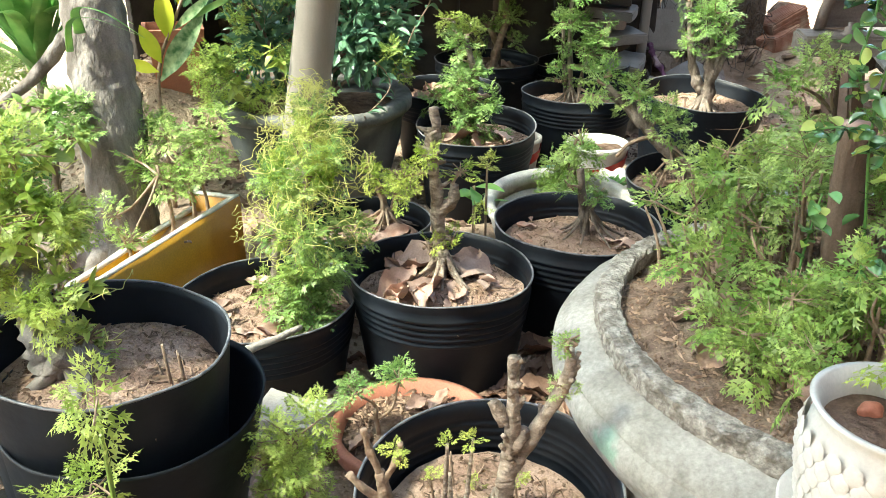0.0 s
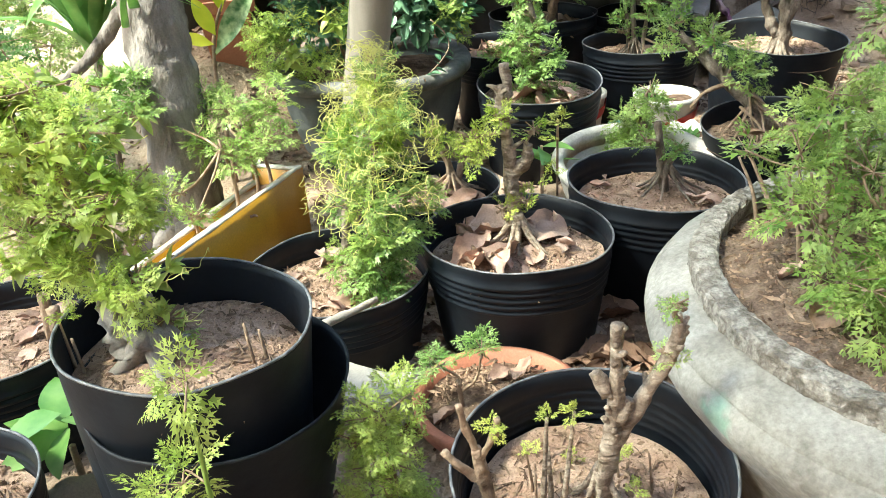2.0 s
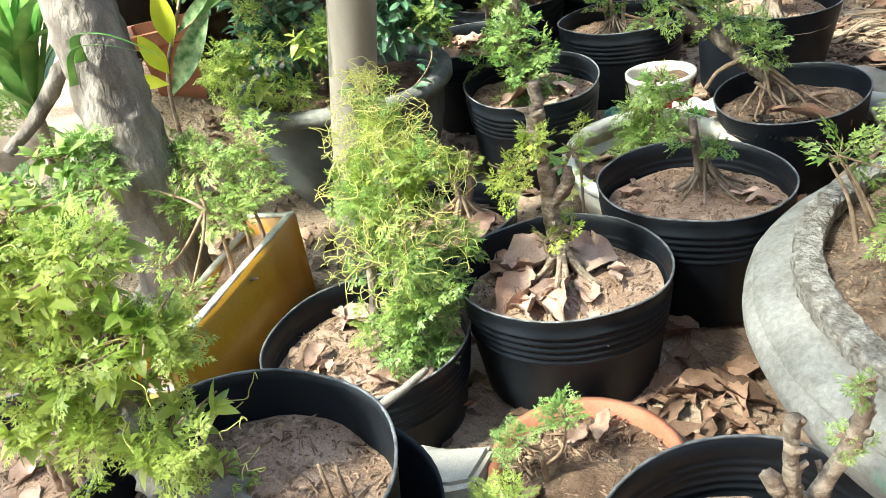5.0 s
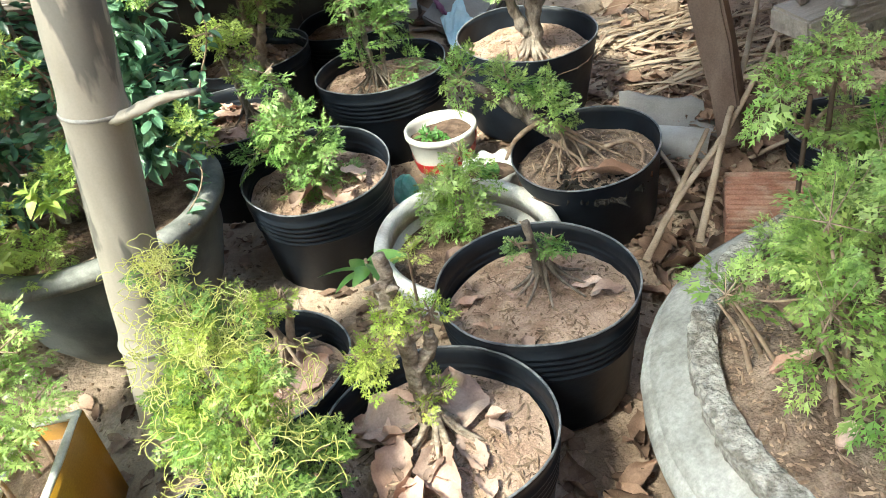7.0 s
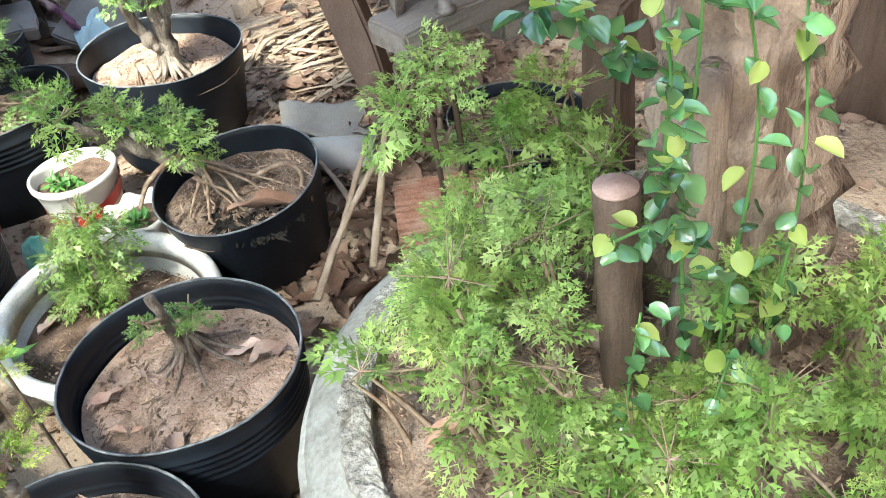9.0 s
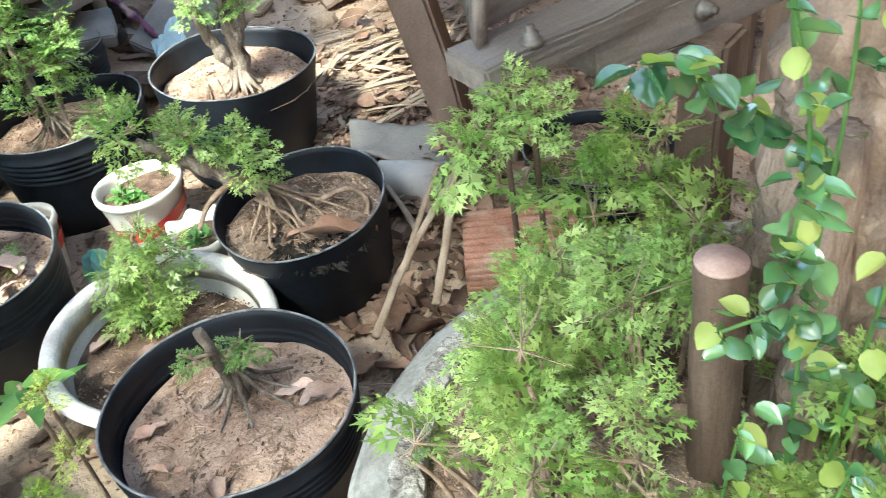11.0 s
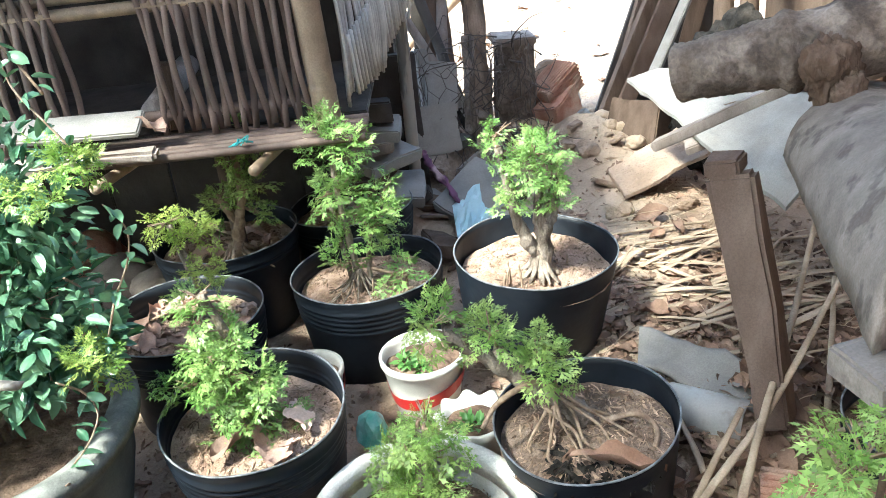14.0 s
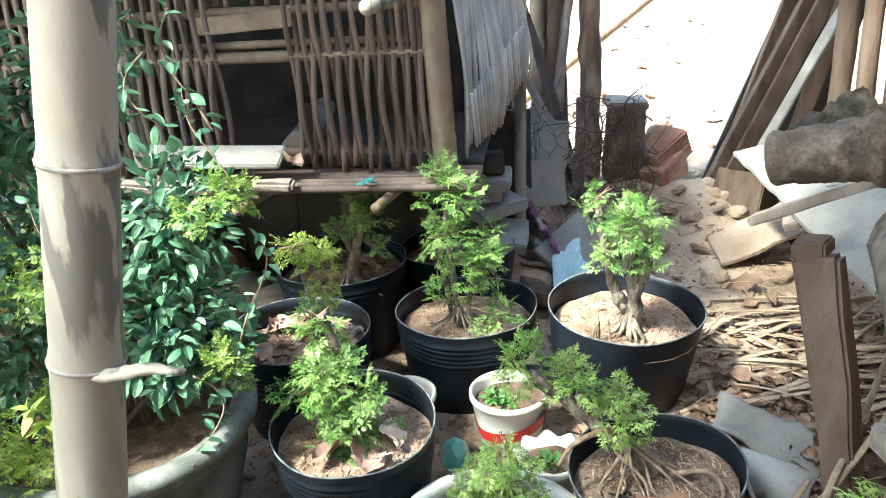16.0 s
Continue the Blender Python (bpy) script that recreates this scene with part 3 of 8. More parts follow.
def crumbs(c, r, z, n, size=0.004, seed=0, spread=None):
    """Grains, bits of bark and roots lying on soil."""
    q = np.random.default_rng(seed + 91)
    vs, fs, k = [], [], 0
    for _ in range(n):
        w, rr = q.uniform(0, 2 * math.pi), r * math.sqrt(q.uniform(0, 1))
        x, y = c[0] + rr * math.cos(w), c[1] + rr * math.sin(w)
        h = z if spread is None else spread(x, y)
        s = size * q.uniform(0.4, 1.7)
        a = q.uniform(0, math.pi)
        ln = s * q.choice([1.0, 1.3, 3.5], p=[0.6, 0.27, 0.13])
        ux, uy = math.cos(a), math.sin(a)
        vs += [(x - ux * ln, y - uy * ln, h), (x + uy * s * 0.6, y - ux * s * 0.6, h), (x + ux * ln, y + uy * ln, h + s * q.uniform(0, 0.6)), (x - uy * s * 0.6, y + ux * s * 0.6, h), (x, y, h + s * 0.9)]
        fs += [(k, k + 1, k + 4), (k + 1, k + 2, k + 4), (k + 2, k + 3, k + 4), (k + 3, k, k + 4)]
        k += 5
    return np.array(vs), fs


def fibres(c, r, n, seed, level):
    """Short bent strips of root and straw lying on soil."""
    q = np.random.default_rng(seed + 23)
    vs, fs = [], []
    for i in range(n):
        w, rr = q.uniform(0, 2 * math.pi), r * math.sqrt(q.uniform(0, 1))
        x, y, a = c[0] + rr * math.cos(w), c[1] + rr * math.sin(w), q.uniform(0, math.pi)
        ln, wd = q.uniform(0.004, 0.014), q.uniform(0.0005, 0.0014)
        for k, b in ((-1, a - 0.4), (0, a), (1, a + q.uniform(-0.6, 0.6))):
            px, py = x + k * ln * math.cos(b), y + k * ln * math.sin(b)
            if math.hypot(px - c[0], py - c[1]) > r * 1.03:
                px, py = x, y
            h = level(px, py) + (0.0035 if k == 0 else 0.001)
            vs += [(px - wd * math.sin(b), py + wd * math.cos(b), h), (px + wd * math.sin(b), py - wd * math.cos(b), h + 0.0005)]
        fs += [(6 * i, 6 * i + 1, 6 * i + 3, 6 * i + 2), (6 * i + 2, 6 * i + 3, 6 * i + 5, 6 * i + 4)]
    return np.array(vs), fs


def curled_leaf(c, length, width, yaw, curl=0.5, tilt=0.0, roll=0.0, seed=0, n=12, m=6):
    """One dry leaf, curled along its midrib, with thickness by its fold."""
    verts, faces = [], []
    for i in range(n):
        t = i / (n - 1)
        w = width * 0.5 * (math.sin(math.pi * min(1, t ** 0.8 * 0.97 + 0.02)) ** 1.15 * (1 + 0.25 * noise.noise(Vector((t * 4, 0, seed))))) + 0.0006
        for j in range(m):
            s = j / (m - 1) * 2 - 1
            a = s * curl * 1.5
            x = w * math.sin(a) / max(curl * 1.5, 0.2)
            z = w * (1 - math.cos(a)) / max(curl * 1.5, 0.2) + 0.10 * length * math.sin(t * 3.0 + seed) * 0.5
            u = Vector((t * 3.2, s * 1.3, seed * 1.37))
            z += (0.30 * noise.noise(u) + 0.16 * noise.noise(u * 2.7)) * width
            bend = 0.22 * length * (t - 0.5) ** 2 * math.sin(seed * 2.1)
            x += bend + 0.12 * width * noise.noise(u * 2.0 + Vector((5, 0, 0)))
            verts.append(Vector((x, (t - 0.5) * length, z)))
    for i in range(n - 1):
        for j in range(m - 1):
            a = i * m + j
            faces.append((a, a + 1, a + m + 1, a + m))
    k = pose(*c, tilt, roll, yaw)
    return np.array([tuple(k @ v) for v in verts]), faces


def lay_leaves(parent, c, r, z, n, seed, size=0.05, mtl="dryleaf"):
    q = np.random.default_rng(seed + 17)
    for i in range(n):
        w, rr = q.uniform(0, 2 * math.pi), r * math.sqrt(q.uniform(0.05, 1))
        ln = size * q.uniform(0.7, 1.5)
        rr = min(rr, r * 1.15 - 0.5 * ln)
        p = (c[0] + rr * math.cos(w), c[1] + rr * math.sin(w), z + q.uniform(0.004, 0.016))
        solid("dry_leaf", curled_leaf(p, ln, ln * q.uniform(0.4, 0.7), q.uniform(0, 360), q.uniform(0.2, 1.0), q.uniform(-18, 18), q.uniform(-25, 25), seed=seed * 31 + i), M[mtl], parent)


def nursery_pot(owner, c, z0, z1, r, seed, tilt=(0, 0), soil_drop=0.045, soil="soil", ridges=5, mound=0.012, ncrumbs=1100):
    """Black soft-plastic pot with its soil, from the ground at z0 to the rim at z1."""
    h = z1 - z0
    prof = nursery_profile(r, h, ridges=ridges)
    base = (c[0] - h * math.sin(radians(tilt[1])), c[1] + h * math.sin(radians(tilt[0])), z0)
    pot = solid("pot", lathe(prof, base, 56, wobble=0.020, ripple=0.005, seed=seed, tilt=tilt), M["plastic"], owner, "black ribbed soft plastic nursery pot")
    edge = [(r - 0.0020, h - 0.0010), (r - 0.0019, h + 0.0006), (r - 0.0005, h + 0.0011), (r + 0.0010, h + 0.0006), (r + 0.0011, h - 0.0010)]
    # the worn lip follows the wall's wobble
    lip_profile = [(a, b) for a, b in edge]
    first = [(prof[0][0], prof[0][1])]
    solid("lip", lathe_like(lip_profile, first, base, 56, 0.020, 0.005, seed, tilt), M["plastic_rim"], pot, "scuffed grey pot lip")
    zs = z1 - soil_drop
    rs = r * (0.84 + 0.16 * (zs - z0) / h) - 0.0045
    solid("soil", soil_disc(c, rs, zs, mound, seed, tilt=tilt), M[soil], owner, "dry crumbly potting soil")

    def level(x, y):
        return zs + mound * (1 - (math.hypot(x - c[0], y - c[1]) / rs) ** 2) + 0.006 * noise.noise(Vector((x * 30, y * 30, seed))) + 0.010 * noise.noise(Vector((x * 9, y * 9, seed + 5))) + (x - c[0]) * -math.tan(radians(tilt[1])) + (y - c[1]) * math.tan(radians(tilt[0])) - 0.0005
    if ncrumbs:
        solid("grit", merge([crumbs(c, rs * 0.97, zs, ncrumbs * 2, 0.0012, seed=seed, spread=level), crumbs(c, rs * 0.95, zs, 420, 0.0030, seed=seed + 1, spread=level), fibres(c, rs * 0.93, 220, seed, level)]), M["crumb"], owner, "crumbs and bits of bark", smooth=False)
    return level, zs, rs


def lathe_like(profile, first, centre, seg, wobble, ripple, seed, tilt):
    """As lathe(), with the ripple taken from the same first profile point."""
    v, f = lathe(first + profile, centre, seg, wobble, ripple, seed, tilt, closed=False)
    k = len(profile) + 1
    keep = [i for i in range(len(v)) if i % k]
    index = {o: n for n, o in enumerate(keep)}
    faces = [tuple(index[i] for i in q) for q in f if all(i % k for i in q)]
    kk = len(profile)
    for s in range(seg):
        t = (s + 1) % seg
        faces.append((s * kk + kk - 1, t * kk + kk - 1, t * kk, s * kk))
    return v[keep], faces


def stem(owner, pts, r0, r1, material="bark", seed=0, name="trunk", label="", rough=0.35, n=6, sides=9, bulge=()):
    return solid(name, tube(pts, r0, r1, sides, n, rough, seed=seed, bulge=bulge), M[material], owner, label)


def roots(owner, c, z, n, reach, r, seed, material="bark", rise=0.05):
    """Flared surface roots round a stem's foot, each a mesh of its own."""
    q = np.random.default_rng(seed + 5)
    for i in range(n):
        w = 2 * math.pi * i / n + q.uniform(-0.3, 0.3)
        a = np.array([math.cos(w), math.sin(w), 0])
        k = reach * q.uniform(0.7, 1.3)
        p = np.array([c[0], c[1], z])
        solid("root", tube([p + a * r * 0.5 + (0, 0, rise), p + a * k * 0.45 + (0, 0, rise * 0.35), p + a * k + (0, 0, -0.004)], r, r * 0.35, 6, 4, 0.3, seed=seed + i), M[material], owner)


def branches(owner, frm, blobs, r, seed, per=5, material="twig"):
    """Side shoots from the stem's points to the leaf clumps, as one mesh a clump."""
    q = np.random.default_rng(seed + 40)
    for x, y, z, w, h in blobs:
        c = np.array([x, y, z])
        f = min((np.array(p, float) for p in frm), key=lambda p: np.linalg.norm(p - c) + (0.3 if p[2] > z + 0.02 else 0))
        geos = [tube([f, (f + c) / 2 + q.normal(0, 0.008, 3), c], r, r * 0.6, 6, 4, 0.2)]
        for _ in range(per):
            d = q.normal(0, 1, 3)
            d[2] = abs(d[2]) * 0.8
            d /= np.linalg.norm(d)
            geos.append(tube([c - d * 0.01, c + d * np.array([w, w, h]) * 0.8], r * 0.5, r * 0.22, 5, 3))
        solid("branch", merge(geos), M[material], owner)


def foliage(owner, blobs, size=0.055, density=9.0, material="leaf_fine", templates=None, up=0.45, hollow=0.4, label=""):
    return solid("foliage", leaves(templates or FERN, (rosettes if templates is None or templates is PARSLEY or templates is SPEAR else clump)(blobs, density, size, up, hollow)), M[material], owner, label, smooth=False)


GROUP = "potted shrubs in nursery pots"


def shrub(label, c, z1, r, trunks, blobs, seed, tilt=(0, 0), size=0.055, density=9.0, leaf="leaf_fine", bark="bark",
          tr=(0.013, 0.006), nroots=9, reach=0.045, soil="soil", drop=0.045, leaves_on=0, leaf_size=0.05, ridges=5, twig=0.0035, up=0.45, mound=0.012):
    """A feathery-leaved shrub in a black nursery pot."""
    z0 = gz(*c) - 0.006
    t = thing("potted_shrub", (c[0], c[1], z0), label, "potted plant", GROUP)
    level, zs, rs = nursery_pot(t, c, z0, z1, r, seed, tilt, drop, soil, ridges, mound)
    pts = []
    for i, line in enumerate(trunks):
        k = 1.0 if i == 0 else 0.72 if i < 4 else 0.30
        stem(t, line, tr[0] * k, tr[1] * (1 if i < 4 else 0.35), bark, seed + i, rough=0.45, n=9, sides=12, bulge=((0.35, 0.18), (0.7, 0.22), (0.98, 0.12)) if i < 4 else ())
        pts += smooth_pts(line, 4)
    if trunks and nroots:
        f = trunks[0][0]
        roots(t, f, level(f[0], f[1]), nroots, reach, tr[0] * 0.42, seed, bark)
    if blobs:
        branches(t, pts, blobs, twig, seed)
        foliage(t, blobs, size, density, leaf, up=up)
    if leaves_on:
        lay_leaves(t, c, rs * 0.8, zs + mound * 0.5, int(leaves_on * 0.7) + 1, seed, leaf_size)
        lay_leaves(t, c, rs * 0.85, zs + mound * 0.6, leaves_on, seed + 3, leaf_size * 0.42)
    return t, level, zs, rs

# ---- shrubs in black nursery pots ----
shrub("pruned bonsai stem with tufts, brown dead leaves on soil", (0.032, 1.326), 0.188, 0.147,
      [[(0.034, 1.332, 0.12), (0.028, 1.34, 0.20), (0.024, 1.342, 0.30), (0.014, 1.338, 0.38), (0.014, 1.338, 0.415)],
       [(0.024, 1.34, 0.27), (0.048, 1.338, 0.30), (0.052, 1.336, 0.325)], [(0.014, 1.338, 0.37), (0.022, 1.345, 0.41), (0.018, 1.345, 0.445)]],
      [(-0.031, 1.333, 0.335, 0.032, 0.042), (0.010, 1.338, 0.372, 0.026, 0.03), (0.060, 1.343, 0.345, 0.019, 0.026), (0.010, 1.33, 0.222, 0.022, 0.02), (0.05, 1.34, 0.23, 0.022, 0.022)],
      1, size=0.04, density=6, leaf="leaf_yellow", bark="palebark", tr=(0.0132, 0.006), nroots=14, reach=0.05, leaves_on=11, leaf_size=0.09, mound=0.022)
shrub("short stub of a shrub with two small tufts", (0.266, 1.485), 0.208, 0.147,
      [[(0.286, 1.50, 0.165), (0.277, 1.50, 0.225), (0.266, 1.50, 0.30)], [(0.279, 1.50, 0.21), (0.298, 1.50, 0.245)]],
      [(0.250, 1.50, 0.268, 0.020, 0.022), (0.303, 1.50, 0.255, 0.021, 0.022)], 2, size=0.036, density=6, leaf="leaf_fine",
      tr=(0.010, 0.005), nroots=10, reach=0.055, leaves_on=5, leaf_size=0.05)
shrub("leaning bonsai with long bare roots and leaf pads", (0.530, 1.775), 0.209, 0.136,
      [[(0.54, 1.79, 0.185), (0.50, 1.80, 0.235), (0.452, 1.805, 0.27), (0.42, 1.812, 0.335)], [(0.46, 1.803, 0.265), (0.40, 1.82, 0.325), (0.35, 1.83, 0.37)]],
      [(0.413, 1.814, 0.362, 0.048, 0.038), (0.471, 1.800, 0.308, 0.038, 0.042), (0.340, 1.833, 0.388, 0.032, 0.03)], 3,
      size=0.060, density=11, leaf="leaf_broad", bark="bark", tr=(0.0165, 0.008), nroots=0, leaves_on=0, soil="jarsoil", ridges=0, drop=0.04, tilt=(1, -6))
shrub("bushy shrub with twisted stem in pot", (0.081, 1.973), 0.247, 0.140,
      [[(0.062, 1.978, 0.19), (0.066, 1.974, 0.28), (0.075, 1.974, 0.35), (0.050, 1.977, 0.445)], [(0.066, 1.974, 0.25), (0.03, 1.985, 0.29)]],
      [(0.045, 1.979, 0.441, 0.036, 0.032), (0.067, 1.973, 0.385, 0.050, 0.042), (0.040, 1.972, 0.345, 0.040, 0.036), (0.083, 1.960, 0.305, 0.068, 0.046), (0.055, 1.955, 0.255, 0.045, 0.034), (0.005, 1.985, 0.303, 0.040, 0.038), (0.026, 1.970, 0.225, 0.026, 0.024), (0.128, 1.950, 0.212, 0.020, 0.018)],
      4, size=0.064, density=9, leaf="leaf_fine", tr=(0.011, 0.006), nroots=9, leaves_on=3, leaf_size=0.09, tilt=(5, 0))
shrub("tall dense green shrub on several thin stems", (0.355, 2.360), 0.238, 0.153,
      [[(0.333, 2.332, 0.20), (0.325, 2.334, 0.32), (0.318, 2.336, 0.44), (0.325, 2.334, 0.53)], [(0.35, 2.33, 0.20), (0.36, 2.325, 0.30), (0.395, 2.318, 0.38)], [(0.322, 2.345, 0.2), (0.312, 2.345, 0.3), (0.30, 2.34, 0.42)]],
      [(0.323, 2.334, 0.510, 0.066, 0.066), (0.318, 2.336, 0.415, 0.068, 0.066), (0.402, 2.315, 0.400, 0.043, 0.056), (0.361, 2.320, 0.340, 0.052, 0.032), (0.298, 2.325, 0.270, 0.028, 0.028), (0.418, 2.300, 0.235, 0.022, 0.022)],
      5, size=0.066, density=9, leaf="leaf_fine", tr=(0.007, 0.004), nroots=14, reach=0.06)
shrub("open-branched shrub with a forked pale stem", (0.645, 2.182), 0.278, 0.153,
      [[(0.640, 2.148, 0.232), (0.646, 2.145, 0.29), (0.642, 2.142, 0.35), (0.640, 2.138, 0.45)], [(0.642, 2.147, 0.275), (0.615, 2.147, 0.315), (0.598, 2.148, 0.37), (0.576, 2.151, 0.50)], [(0.644, 2.144, 0.32), (0.662, 2.136, 0.37), (0.666, 2.130, 0.43)]],
      [(0.577, 2.151, 0.525, 0.038, 0.036), (0.635, 2.136, 0.480, 0.056, 0.058), (0.665, 2.129, 0.410, 0.034, 0.056), (0.592, 2.148, 0.415, 0.034, 0.05)],
      6, size=0.06, density=8, leaf="leaf_fine", tr=(0.020, 0.007), nroots=16, reach=0.042, tilt=(4, 3), ridges=0)
shrub("half-hidden pot with a few dry sticks", (0.400, 2.690), 0.250, 0.143,
      [[(0.37, 2.66, 0.21), (0.36, 2.66, 0.30)]], [], 7, tr=(0.006, 0.003), nroots=0, drop=0.035)
shrub("upright shrub with bunched pale roots", (0.105, 2.655), 0.262, 0.160,
      [[(0.12, 2.57, 0.235), (0.135, 2.535, 0.32), (0.155, 2.527, 0.40), (0.155, 2.527, 0.50)], [(0.135, 2.54, 0.32), (0.108, 2.54, 0.38)]],
      [(0.153, 2.527, 0.480, 0.048, 0.046), (0.163, 2.524, 0.392, 0.042, 0.042), (0.105, 2.539, 0.382, 0.034, 0.03), (0.172, 2.525, 0.345, 0.03, 0.024), (0.175, 2.525, 0.515, 0.034, 0.026)],
      8, size=0.062, density=9, leaf="leaf_broad", bark="twig", tr=(0.013, 0.006), nroots=14, reach=0.07, leaves_on=10, leaf_size=0.08, ridges=2)
shrub("thin yellowing shrub over leaf-strewn soil", (-0.005, 2.345), 0.245, 0.150,
      [[(0.035, 2.342, 0.20), (0.03, 2.342, 0.30), (0.012, 2.347, 0.42)]],
      [(0.008, 2.347, 0.425, 0.040, 0.030), (0.045, 2.340, 0.392, 0.036, 0.034), (0.045, 2.340, 0.335, 0.034, 0.030), (0.075, 2.335, 0.325, 0.024, 0.022)], 9, size=0.05, density=6.5, leaf="leaf_lime", tr=(0.008, 0.005), nroots=6, leaves_on=16, leaf_size=0.07)
shrub("dense column of yellow-green feathery leaves", (-0.252, 1.297), 0.142, 0.150,
      [[(-0.205, 1.272, 0.10), (-0.19, 1.285, 0.22), (-0.185, 1.36, 0.35), (-0.205, 1.50, 0.41)], [(-0.225, 1.275, 0.10), (-0.23, 1.288, 0.2), (-0.22, 1.33, 0.32)], [(-0.18, 1.265, 0.10), (-0.16, 1.27, 0.25)]],
      [(-0.178, 1.335, 0.335, 0.104, 0.068), (-0.178, 1.295, 0.255, 0.104, 0.078), (-0.195, 1.273, 0.168, 0.080, 0.05), (-0.190, 1.42, 0.385, 0.075, 0.048), (-0.205, 1.52, 0.418, 0.032, 0.024)],
      10, size=0.05, density=5.5, leaf="leaf_mid", tr=(0.009, 0.005), nroots=8, leaves_on=16, leaf_size=0.06)
shrub("hard-pruned shrub with knobbly cut stems", (0.109, 0.806), 0.184, 0.140,
      [[(0.118, 0.81, 0.14), (0.124, 0.803, 0.20), (0.128, 0.803, 0.26), (0.126, 0.803, 0.345)], [(0.124, 0.803, 0.20), (0.150, 0.806, 0.255), (0.178, 0.809, 0.315), (0.182, 0.809, 0.345)],
       [(0.13, 0.80, 0.24), (0.142, 0.805, 0.262)], [(0.120, 0.803, 0.27), (0.108, 0.80, 0.295)], [(0.06, 0.80, 0.12), (0.064, 0.797, 0.245)], [(0.08, 0.80, 0.12), (0.09, 0.80, 0.25)], [(0.07, 0.815, 0.12), (0.066, 0.82, 0.19)]],
      [(0.178, 0.809, 0.362, 0.014, 0.016), (0.172, 0.808, 0.312, 0.009, 0.008)], 11, size=0.028, density=5, leaf="leaf_broad", bark="palebark", tr=(0.0105, 0.005), nroots=8, reach=0.03, drop=0.07, tilt=(7, 0))
shrub("small half-hidden pot with strewn leaves", (-0.135, 1.61), 0.150, 0.130,
      [[(-0.095, 1.64, 0.12), (-0.10, 1.645, 0.18), (-0.12, 1.65, 0.23)], [(-0.09, 1.64, 0.12), (-0.07, 1.65, 0.2)]],
      [(-0.130, 1.65, 0.245, 0.040, 0.036), (-0.075, 1.655, 0.225, 0.030, 0.03)], 12, size=0.042, density=6, leaf="leaf_yellow", bark="twig", tr=(0.009, 0.005), nroots=12, reach=0.08, leaves_on=9, leaf_size=0.06)
shrub("pot of straw-like dry soil with cut stubs", (-0.71, 1.10), 0.155, 0.150,
      [[(-0.60, 1.08, 0.12), (-0.595, 1.08, 0.20)], [(-0.62, 1.09, 0.12), (-0.61, 1.09, 0.215)], [(-0.58, 1.075, 0.12), (-0.575, 1.08, 0.185)]],
      [], 13, bark="twig", tr=(0.008, 0.007), nroots=0, leaves_on=8)
shrub("low black pot of pale sand", (-0.60, 0.765), 0.150, 0.130, [], [], 14, ridges=3)
shrub("bright light-green sprigs in a small pot", (-0.19, 0.655), 0.195, 0.062,
      [[(-0.215, 0.67, 0.16), (-0.222, 0.68, 0.24), (-0.224, 0.685, 0.35)], [(-0.21, 0.66, 0.16), (-0.232, 0.67, 0.235)]],
      [(-0.223, 0.690, 0.366, 0.026, 0.028), (-0.243, 0.68, 0.268, 0.036, 0.026)], 15, size=0.048, density=5.5, leaf="leaf_lime", bark="leaf_mid", tr=(0.0026, 0.0016), nroots=0, twig=0.0012)

def pot_twigs():
    """Dead twigs standing in the soil of two pots."""
    for start, spots in (("open-branched", [(0.560, 2.120, 0.235, 0.05), (0.568, 2.125, 0.235, 0.06), (0.590, 2.125, 0.237, 0.045), (0.556, 2.128, 0.235, 0.035), (0.70, 2.16, 0.24, 0.02)]),
                         ("tall dense", [(0.42, 2.31, 0.195, 0.04), (0.29, 2.31, 0.195, 0.03), (0.385, 2.30, 0.195, 0.035), (0.345, 2.29, 0.195, 0.05), (0.315, 2.30, 0.195, 0.05)])):
        t = [o for o in scene.objects if o.get("label", "").startswith(start)][0]
        for i, (x, y, z, h) in enumerate(spots):
            stem(t, [(x, y, z - 0.012), (x + 0.003 * math.sin(3 * i), y, z + h * 0.5), (x + 0.006 * math.cos(2 * i), y, z + h)], 0.0024, 0.0016, "twig", i, "dead_twig", rough=0.3, sides=6)


pot_twigs()


